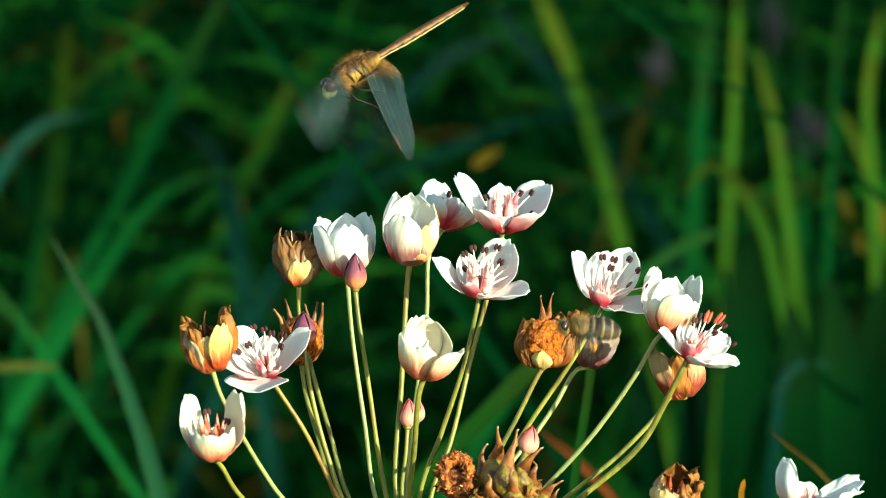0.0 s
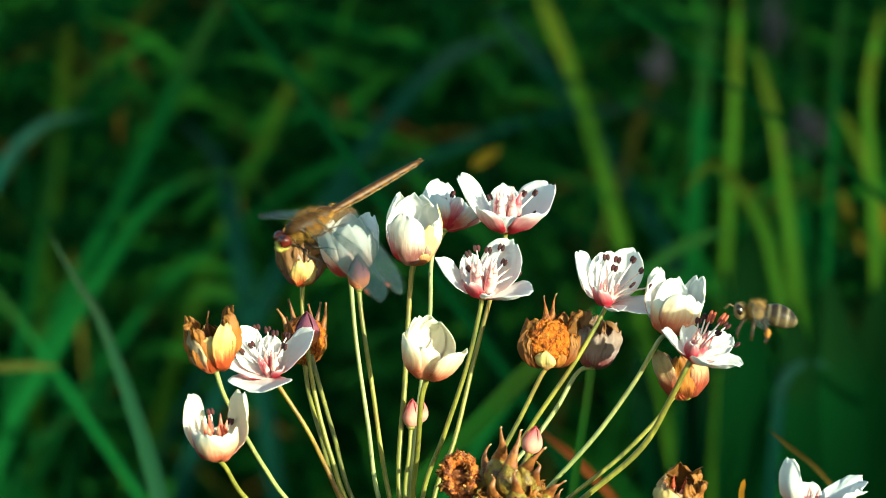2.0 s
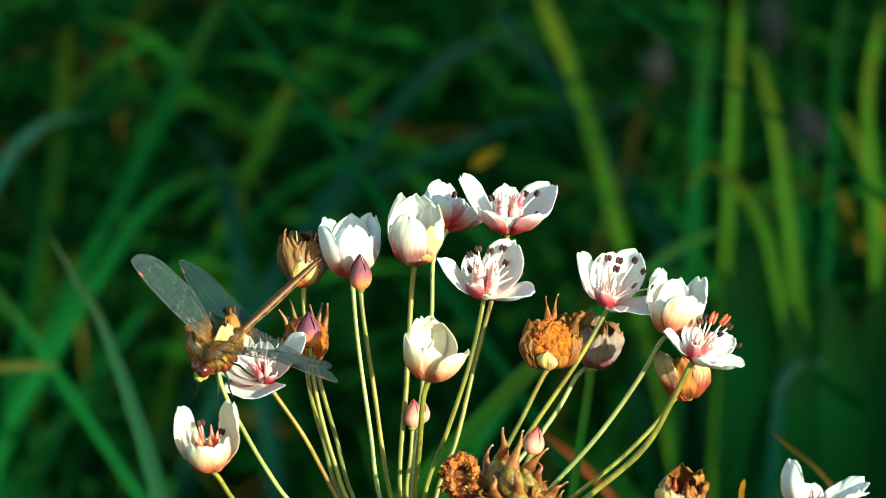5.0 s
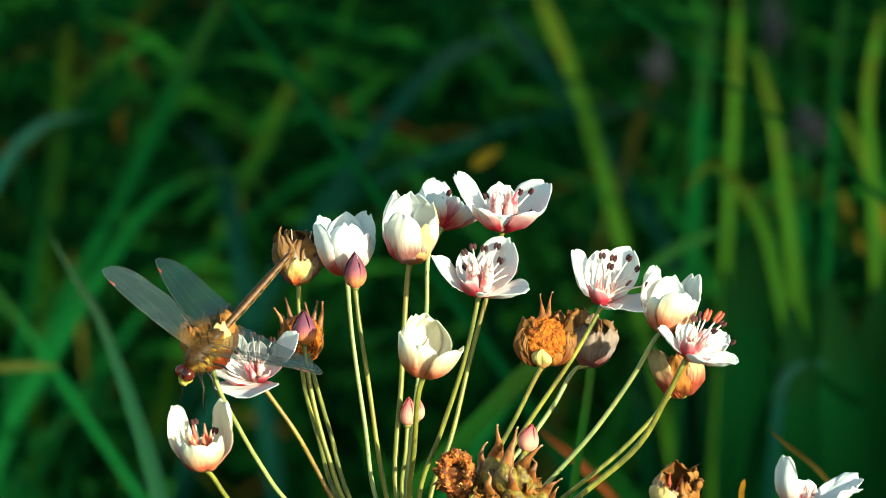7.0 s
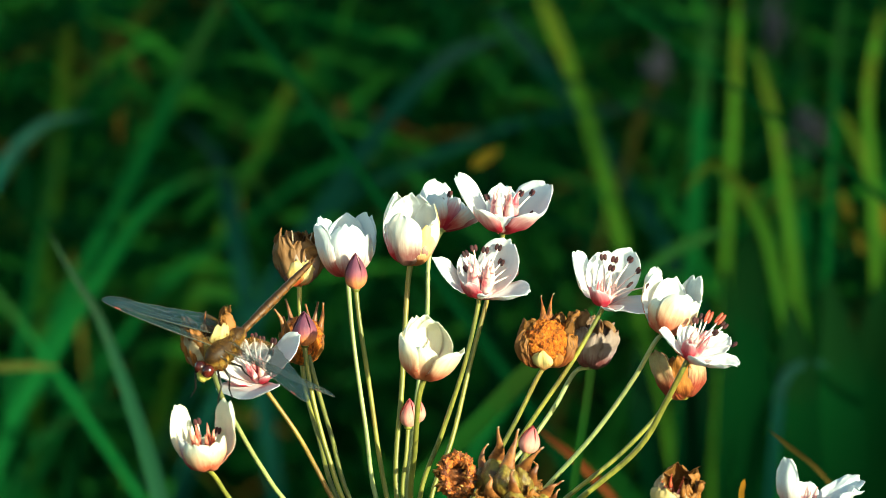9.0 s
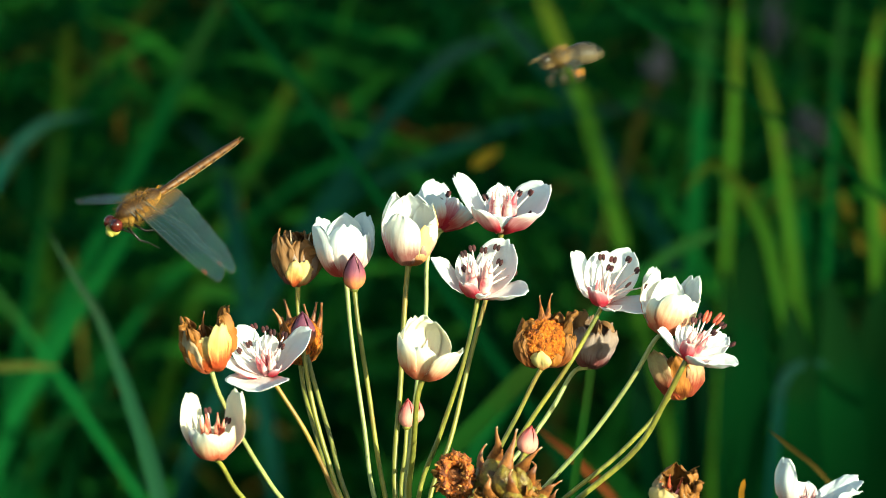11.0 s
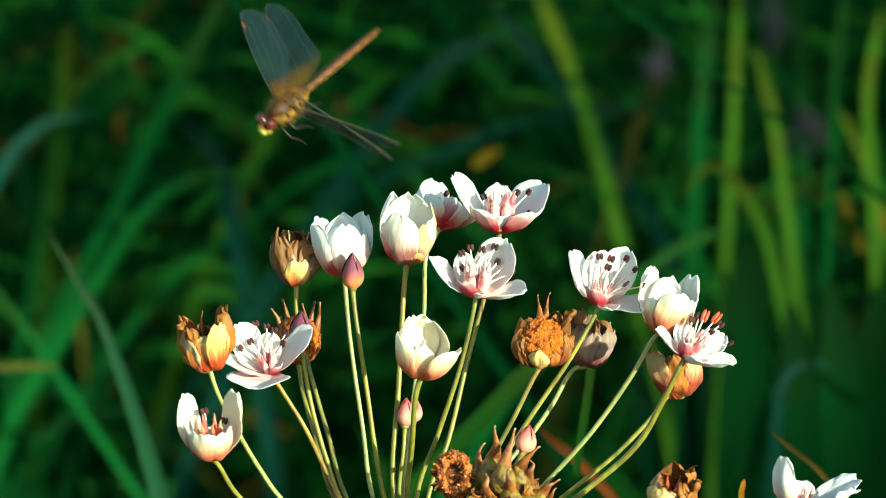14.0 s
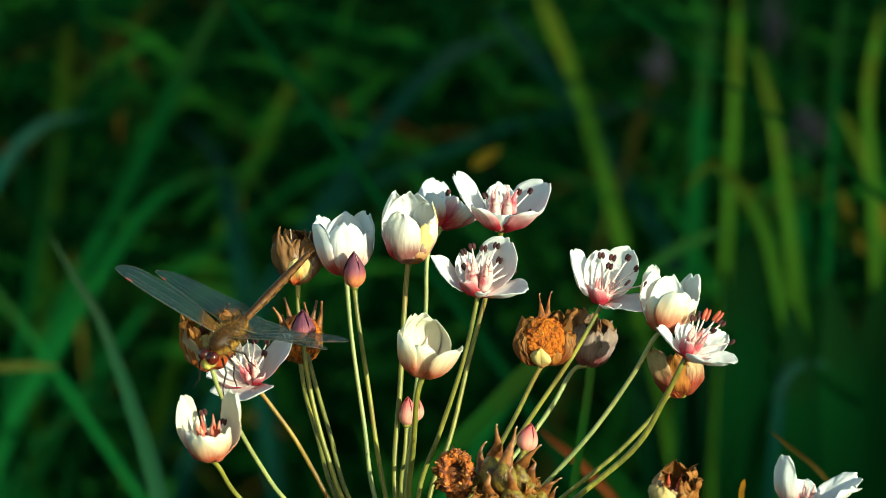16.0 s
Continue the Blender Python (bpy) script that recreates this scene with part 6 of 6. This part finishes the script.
def motions():
    walk(plant, [sway(*r) for r in ((0, -8, 0), (0.25, 2, 2), (0.5, 7, 4), (0.75, 9, 4), (1.0, 7.5, 4), (1.5, 0, 0), (2.0, -2, 0), (2.5, -1.5, 6), (3.0, -3.5, 3), (3.5, -4.5, -1), (4.0, -2, 3),
                                    (4.8, 2, 1), (5.6, -4, 2), (6.5, 4.5, 2), (7.0, -8.5, -2.5), (7.5, -2.5, 0), (8.0, 0, 3), (8.5, -1.5, 1), (9.0, -7, 0), (9.2, -13, -3), (10.0, -6, 0),
                                    (10.8, -10, 1), (11.5, -9, -3), (12.0, -9, -3), (12.5, -6, 0), (13.0, -9, -1), (13.5, -7, -6), (14.0, -13, -1), (14.5, -6, -4), (15.0, -9, -3), (15.5, -6, 0), (16.0, -10, -3))])
    walk(flowers["l"], [nod(*r) for r in ((0, 0), (2.2, 0), (2.4, -2.6), (3.0, -2.2), (3.5, -1.7), (4.0, -2.7), (6.5, -2.8), (7.0, -3.2), (8.0, -3.0), (9.0, -2.6), (9.2, -2.6), (10.4, -2.6), (10.8, 0.6), (11.3, 0), (12.0, 0.2), (12.5, -0.8), (13.3, -0.8), (13.6, 1.2), (14.0, 0), (14.5, 0.6), (14.8, -1.2), (15.5, -1.2), (16.0, -0.8))])
    walk(flowers["j"], [nod(*r) for r in ((0, 0), (2.2, 0), (2.4, -1.0), (3.5, -1.6), (4.0, -1.6), (6.5, -2.4), (7.0, -2.4), (9.0, -2.2), (9.2, -2.2), (10.4, -2.2), (10.8, 0.5), (11.3, 0), (12.0, -0.5), (12.3, -4.4), (13.3, -4.4), (13.5, 2.0), (13.7, -1.0), (14.0, 1.0), (14.5, -0.6), (14.8, -3.4), (15.5, -3.6), (16.0, -3.4))])
    walk(dragonfly, [
        (0.0, pose(-0.0222, -0.0222, 1.0468, 0.3, 25.5, -153.8)), (0.1, pose(-0.0199, -0.0223, 1.0465, 1.8, 31.7, -173.8)), (0.2, pose(-0.0280, -0.0201, 1.0586, 6.2, 30.3, -159.1)), (0.3, pose(-0.0241, -0.0156, 1.0842, 10.3, 24.1, -155.9)), (0.5, pose(-0.0159, -0.0148, 1.0891, 9.6, 19.1, -151.9)),
        (0.6, pose(-0.0134, -0.0171, 1.0759, 4.5, 20.8, -148.8)), (0.7, pose(-0.0121, -0.0210, 1.0536, -0.7, 19.6, -148.1)), (0.8, pose(-0.0009, -0.0312, 1.0245, -0.8, 10.7, -153.2)), (0.9, pose(-0.0123, -0.0322, 1.0188, -1.3, 8.9, -147.9)), (1.0, pose(-0.0127, -0.0286, 1.0392, -1.0, 11.6, -150.2)),
        (1.1, pose(-0.0172, -0.0210, 1.0826, 4.4, 16.8, -150.5)), (1.4, pose(-0.0185, -0.0188, 1.0949, 9.6, 19.1, -151.9)), (1.7, pose(-0.0155, -0.0228, 1.0721, -0.3, 28.9, -143.1)), (1.8, pose(-0.0031, -0.0279, 1.0433, -11.1, 26.4, -138.7)), (1.9, pose(-0.0204, -0.0323, 1.0186, -10.9, 20.2, -144.8)),
        (2.0, pose(-0.0333, -0.0336, 1.0109, -15.0, 23.6, -151.7)), (2.1, pose(-0.0401, -0.0330, 1.0147, -16.0, 18.4, -145.6)), (2.2, pose(-0.0419, -0.0358, 0.9984, -26.3, 17.2, -143.7)), (2.3, pose(-0.0495, -0.0393, 0.9788, -21.1, 17.1, -145.8)), (2.4, pose(-0.0531, -0.0392, 0.9791, -17.3, 25.8, -159.5)),
        (2.5, pose(-0.0541, -0.0393, 0.9789, -17.2, 26.2, -159.5)), (3.0, pose(-0.0527, -0.0393, 0.9787, -18.6, 22.0, -146.9)), (3.2, pose(-0.0528, -0.0392, 0.9791, -17.9, 30.5, -144.7)), (3.5, pose(-0.0534, -0.0389, 0.9812, -17.0, 35.3, -146.9)), (4.0, pose(-0.0541, -0.0388, 0.9814, -16.5, 35.6, -151.8)), (4.2, pose(-0.0538, -0.0388, 0.9814, -16.5, 35.9, -150.8)),
        (5.0, pose(-0.0537, -0.0388, 0.9814, -17.2, 34.7, -146.2)), (6.3, pose(-0.0546, -0.0388, 0.9813, -16.9, 37.3, -144.8)), (6.6, pose(-0.0554, -0.0389, 0.9811, -17.0, 37.6, -143.1)), (7.0, pose(-0.0580, -0.0389, 0.9809, -16.6, 39.8, -143.4)), (7.5, pose(-0.0568, -0.0389, 0.9809, -16.9, 37.9, -143.4)),
        (8.0, pose(-0.0555, -0.0389, 0.9810, -17.8, 35.3, -140.2)), (8.5, pose(-0.0548, -0.0389, 0.9812, -18.1, 34.1, -138.8)), (9.0, pose(-0.0533, -0.0388, 0.9813, -19.0, 32.5, -137.0)), (9.2, pose(-0.0542, -0.0387, 0.9818, -19.0, 32.5, -137.0)), (10.5, pose(-0.0536, -0.0388, 0.9816, -19.0, 32.5, -137.5)),
        (10.7, pose(-0.0574, -0.0365, 0.9945, -29.8, 29.5, -147.4)), (10.9, pose(-0.0710, -0.0335, 1.0114, -20.7, 24.4, -143.6)), (11.1, pose(-0.0752, -0.0328, 1.0156, -10.5, 26.6, -143.2)), (11.3, pose(-0.0687, -0.0329, 1.0151, -5.4, 27.3, -143.4)), (11.4, pose(-0.0582, -0.0315, 1.0230, -3.7, 27.6, -174.7)), (11.5, pose(-0.0301, -0.0287, 1.0386, -5.6, 8.2, -157.3)),
        (11.6, pose(-0.0218, -0.0233, 1.0693, -5.0, 13.9, -164.1)), (11.7, pose(-0.0086, -0.0271, 1.0477, -5.1, 17.1, -158.6)), (11.8, pose(-0.0185, -0.0289, 1.0376, -4.8, 14.9, -167.5)), (11.9, pose(-0.0274, -0.0322, 1.0187, -9.6, 23.0, -159.7)), (12.0, pose(-0.0503, -0.0364, 0.9949, -24.7, 25.7, -153.5)), (12.1, pose(-0.0568, -0.0386, 0.9829, -4.3, 42.6, -170.7)),
        (12.2, pose(-0.0544, -0.0383, 0.9842, -7.7, 32.6, -144.2)), (12.5, pose(-0.0543, -0.0382, 0.9850, -8.6, 30.0, -139.7)), (13.0, pose(-0.0539, -0.0382, 0.9848, -8.5, 30.5, -139.6)), (13.4, pose(-0.0542, -0.0382, 0.9848, -8.5, 30.5, -139.6)), (13.5, pose(-0.0704, -0.0347, 1.0050, -24.0, 34.5, -148.1)), (13.6, pose(-0.0828, -0.0258, 1.0551, -11.5, 29.6, -133.3)),
        (13.7, pose(-0.0769, -0.0199, 1.0884, -10.3, 30.9, -141.0)), (13.8, pose(-0.0663, -0.0204, 1.0858, -10.8, 30.4, -137.2)), (13.9, pose(-0.0571, -0.0249, 1.0604, -15.7, 30.3, -138.2)), (14.0, pose(-0.0383, -0.0286, 1.0392, -21.2, 27.7, -136.9)), (14.1, pose(-0.0350, -0.0306, 1.0283, -17.2, 45.0, -145.1)), (14.2, pose(-0.0374, -0.0345, 1.0059, -19.3, 36.6, -142.1)),
        (14.3, pose(-0.0503, -0.0346, 1.0053, -21.2, 17.9, -143.7)), (14.4, pose(-0.0616, -0.0336, 1.0113, -21.8, 12.0, -141.6)), (14.5, pose(-0.0536, -0.0329, 1.0148, -19.0, 34.5, -148.1)), (14.6, pose(-0.0491, -0.0356, 0.9996, -27.7, 12.5, -133.6)), (14.7, pose(-0.0551, -0.0389, 0.9812, -14.1, 43.0, -128.9)), (14.8, pose(-0.0557, -0.0388, 0.9814, -14.6, 40.6, -128.9)), (14.9, pose(-0.0526, -0.0388, 0.9817, -14.3, 40.1, -131.4)),
        (15.0, pose(-0.0527, -0.0385, 0.9833, -14.9, 35.3, -132.3)), (15.5, pose(-0.0521, -0.0383, 0.9844, -14.4, 34.1, -137.1)), (16.0, pose(-0.0524, -0.0383, 0.9842, -15.4, 31.0, -132.9))])
    # resting wings: raise, sweep and twist of the off and the near fore wing, then of the off and the near hind wing
    rest = [
        (2.3, (49, 66, 32), (45, -15, -56), (39, 25, 52), (16, -14, -64)),
        (2.5, (44, 1, 34), (-8, 37, -56), (17, 22, -16), (7, 24, 20)),
        (3, (49, -11, 1), (1, 27, -52), (21, 11, -14), (13, 11, 36)),
        (3.5, (57, -13, -10), (-1, 13, -60), (9, 20, -34), (-32, 29, -12)),
        (4, (64, -24, 4), (-6, 23, -36), (7, 13, -37), (-33, 28, -29)),
        (4.4, (62, -20, 2), (-6, 23, -36), (7, 15, -36), (-33, 28, -29)),
        (6.5, (52, -5, -16), (-8, 22, -40), (9, 29, -32), (-30, 25, -29)),
        (7, (34, 0, -16), (-9, 21, -42), (8, 23, -21), (-28, 24, -28)),
        (8, (39, -9, -4), (-10, 20, -44), (4, 15, -22), (-28, 23, -28)),
        (8.5, (40, -11, -14), (-9, 20, -44), (6, 11, -34), (-29, 22, -28)),
        (9, (29, -28, -24), (-20, 17, -45), (24, -32, -29), (-3, -12, -36)),
        (9.2, (29, -28, -24), (-20, 17, -45), (24, -32, -29), (-3, -12, -36)),
        (10.5, (29, -28, -24), (-20, 17, -45), (24, -32, -29), (-3, -12, -36)),
        (12.1, (42, -4, -28), (-40, 76, -28), (54, 66, -60), (-48, 71, -40)),
        (12.3, (52, -6, -20), (-15, 36, -22), (18, 19, -34), (-38, 48, -15)),
        (12.5, (54, -10, -19), (-18, 36, -20), (20, 17, -34), (-39, 47, -14)),
        (13, (40, 1, -24), (-18, 36, -20), (14, 12, -38), (-39, 47, -14)),
        (13.4, (40, 1, -24), (-18, 36, -20), (14, 12, -38), (-39, 47, -14)),
        (14.7, (26, 38, 48), (10, 6, -64), (6, 47, 32), (0, 1, -76)),
        (14.8, (-4, -37, -44), (-10, 34, -56), (-3, -35, -36), (-2, 21, -68)),
        (15, (28, -27, -34), (-8, 28, -28), (31, -22, -44), (-25, 40, -20)),
        (15.5, (38, -18, -18), (-10, 33, -30), (8, 10, -37), (-38, 54, -10)),
        (16, (36, -18, -18), (-11, 35, -30), (1, 11, -27), (-42, 58, -8)),
    ]
    # wing beats that are seen well, in the same order, then how much higher the wing is just before and just after
    beats = [
        (0, (-54, -15, -88), (-3, -53, -88), (-81, -16, -88), (-51, -20, -48), 60, 60),
        (1, (16, 15, 16), (-21, -11, -52), (13, 16, 12), (-31, -13, -52), 70, -70),
        (11.5, (-17, -55, -8), (-16, -24, -52), (-5, -73, -8), (-23, -24, -56), 45, 45),
        (12, (-7, 10, -4), (12, 10, -72), (-2, 10, -4), (9, -4, -76), 70, -70),
        (13.5, (-8, 8, -16), (17, -18, -72), (-4, 8, -20), (5, -25, -64), 70, -70),
        (14, (10, 30, 12), (-18, 28, -68), (9, 37, 28), (-27, 16, -64), -60, -60),
        (14.5, (47, 0, 68), (12, 2, -84), (49, 9, 56), (10, 8, -80), 70, -70),
    ]
    for w, fore, side in dwings:
        slot = (1 if fore else 3) if side < 0 else (2 if fore else 4)
        rows = []
        times = sorted({round(k / 30, 4) for k in range(0, 481) if flying(k / 30)} | {r[0] for r in rest if not flying(r[0])})
        for t in times:
            if flying(t):
                k = round(t * 30)
                swing = -58 + 20 * (k % 2) if t < 0.25 else (45 if k % 2 else -30) if t > 13 else (42 if k % 2 else -42)
                up = swing + (10 if fore else -6) + 6 * math.sin(k * 1.7)
                sweep, twist = 2 if fore else 16, 12 if k % 2 else -14
                for q in beats:
                    if abs(q[0] - t) < 0.04:
                        up, sweep, twist = q[slot]
                        up += 0 if abs(q[0] - t) < 0.01 else q[5] if t < q[0] else q[6]
                rows.append((t, wing_pose(fore, side, up, sweep, twist)))
            else:
                r = next(q for q in rest if q[0] == t)
                rows.append((t, wing_pose(fore, side, *r[slot])))
        if rows[-1][0] < 16:
            rows.append((16.0, rows[-1][1]))
        walk(w, rows)
    # legs fold back against the body in flight
    for leg, hip in dlegs:
        rows = []
        for t in sorted({0.0, 16.0} | {q for a, b in FLIGHTS for q in (a, a + 0.1, b - 0.1, b) if 0 <= q <= 16}):
            away = any(a + 0.05 <= t <= b - 0.05 for a, b in FLIGHTS)
            rows.append((t, Matrix.Translation(hip) @ pose(0, 0, 0, 0, 68 if away else 0, 0) @ Matrix.Translation(-hip)))
        walk(leg, rows)
    walk(bee, [
        (0.0, pose(0.0338, -0.0387, 0.9879, 9.9, -6.6, -171.0)), (0.1, pose(0.0273, -0.0400, 0.9807, 9.8, -10.2, -166.4)), (0.2, pose(0.0125, -0.0496, 0.9778, 10.8, -31.5, -162.6)), (0.3, pose(0.0022, -0.0510, 0.9699, 11.7, -54.1, 123.3)), (0.4, pose(-0.0066, -0.0495, 0.9784, 11.1, -47.7, -145.9)), (0.5, pose(-0.0229, -0.0501, 0.9752, 6.9, -27.8, 123.8)),
        (0.6, pose(-0.0261, -0.0509, 0.9704, 8.8, -19.9, 142.9)), (0.7, pose(-0.0360, -0.0515, 0.9672, 10.6, 19.7, -176.4)), (0.8, pose(-0.0360, -0.0525, 0.9612, 9.6, 14.9, -156.0)), (0.9, pose(-0.0193, -0.0613, 0.9401, 8.2, 58.4, -108.2)), (1.1, pose(0.0154, -0.0711, 0.9424, -9.6, 14.9, -24.0)), (1.2, pose(0.0380, -0.0681, 0.9592, -10.3, -17.6, 13.9)), (1.3, pose(0.0785, -0.0651, 0.9761, 7.3, -45.6, 115.1)), (1.4, pose(0.0980, -0.0481, 0.9864, 13.7, -50.2, -160.7)),
        (1.5, pose(0.1027, -0.0451, 0.9748, 10.8, -34.0, 147.4)), (1.6, pose(0.1034, -0.0471, 0.9634, 9.4, 5.8, -158.5)), (1.7, pose(0.1036, -0.0587, 0.9549, 10.0, -11.5, -171.7)), (1.8, pose(0.1013, -0.0581, 0.9586, 11.5, -29.5, 174.3)), (1.9, pose(0.0908, -0.0489, 0.9817, 10.6, -19.7, 176.4)), (2.0, pose(0.0759, -0.0420, 0.9920, 10.2, -9.8, 178.2)), (2.1, pose(0.0730, -0.0366, 0.9938, 9.9, -6.6, -171.0)),
        (2.2, pose(0.0541, -0.0289, 1.0091, 9.7, 6.9, -163.4)), (2.3, pose(0.0404, -0.0075, 1.0151, 9.4, -3.4, -160.3)), (2.4, pose(0.0137, 0.0278, 1.0140, 8.6, -0.7, -149.6)), (2.5, pose(0.0106, 0.0330, 1.0143, 9.4, 5.8, -158.5)), (2.6, pose(0.0045, 0.0358, 1.0073, 7.3, 21.9, -129.2)), (3.5, pose(0.0045, 0.0358, 1.0070, 6.9, 27.8, -123.8)), (3.7, pose(0.0040, 0.0361, 1.0091, 6.9, 27.8, -123.8)),
        (3.8, pose(0.0040, 0.0348, 1.0130, 7.3, 21.9, -129.2)), (3.9, pose(0.0023, 0.0331, 1.0147, 7.3, 21.9, -129.2)), (4.0, pose(0.0046, 0.0331, 1.0147, 7.4, 15.4, -133.5)), (4.1, pose(0.0040, 0.0309, 1.0139, 7.5, 8.4, -136.7)), (4.2, pose(0.0165, 0.0238, 1.0198, -3.9, -58.7, -75.2)), (4.5, pose(0.0722, 0.0059, 1.0332, -10.6, -19.7, 3.6)), (4.8, pose(0.1773, 0.0579, 1.0403, -10.2, -9.8, 1.8)), (7.5, pose(0.2754, 0.1101, 1.0485, 10.0, -0.0, 180.0)), (10.5, pose(0.1627, 0.0629, 1.0690, 10.0, -0.0, -180.0)), (11.0, pose(0.0302, 0.0083, 1.0470, 9.9, 7.9, -168.3)),
        (11.3, pose(-0.0074, 0.0046, 1.0263, 0.0, 20.0, -90.0)), (11.4, pose(-0.0069, 0.0088, 1.0210, 0.0, 30.0, -90.0)), (11.5, pose(-0.0143, 0.0134, 1.0186, 2.0, 18.2, -100.4)), (11.6, pose(-0.0143, 0.0177, 1.0139, 1.6, 29.4, -97.4)), (11.7, pose(-0.0006, 0.0234, 1.0176, -10.1, 23.8, -27.2)), (11.8, pose(0.0074, 0.0282, 1.0159, -9.4, 5.8, -21.5)), (11.9, pose(0.0045, 0.0343, 1.0102, 7.3, 45.6, -115.1)), (12.0, pose(0.0040, 0.0364, 1.0105, 6.1, 32.8, -117.1)),
        (12.1, pose(0.0016, 0.0364, 1.0105, 6.9, 27.8, -123.8)), (12.3, pose(0.0045, 0.0358, 1.0070, 6.9, 27.8, -123.8)), (13.0, pose(0.0045, 0.0358, 1.0070, 6.9, 27.8, -123.8)), (13.2, pose(0.0034, 0.0348, 1.0130, 6.9, 27.8, -123.8)), (13.3, pose(0.0023, 0.0331, 1.0147, 7.3, 21.9, -129.2)), (13.4, pose(0.0046, 0.0315, 1.0171, 7.5, 8.4, -136.7)), (13.5, pose(0.0316, 0.0249, 1.0261, -9.9, 7.9, -11.7)), (13.6, pose(0.0536, 0.0130, 1.0163, -10.3, 14.8, -2.7)),
        (13.7, pose(0.0741, 0.0007, 1.0040, -10.1, 22.1, 17.7)), (13.8, pose(0.1020, -0.0129, 0.9846, -10.8, 31.5, 17.4)), (13.9, pose(0.1299, -0.0175, 0.9581, -10.8, 31.5, 17.4)), (14.5, pose(0.2122, -0.0063, 0.9643, -10.6, 19.7, -3.6)), (16.0, pose(0.2542, -0.0039, 0.9781, -10.6, 19.7, -3.6))])
    for w, side in bwings:
        rows = []
        for k in range(0, 481):
            t = k / 30
            sitting = 2.6 < t < 3.75 or 12.1 < t < 13.15 or 4.9 < t < 10.4 or t > 14.0
            if sitting and k % 15:
                continue
            up, back = (55, 40) if sitting else ((42 if k % 2 else -34), 5)
            rows.append((t, pose(0.0013, side * 0.0012, 0.0023, side * up, -20 if k % 2 else 10, side * back)))
        walk(w, rows)


motions()
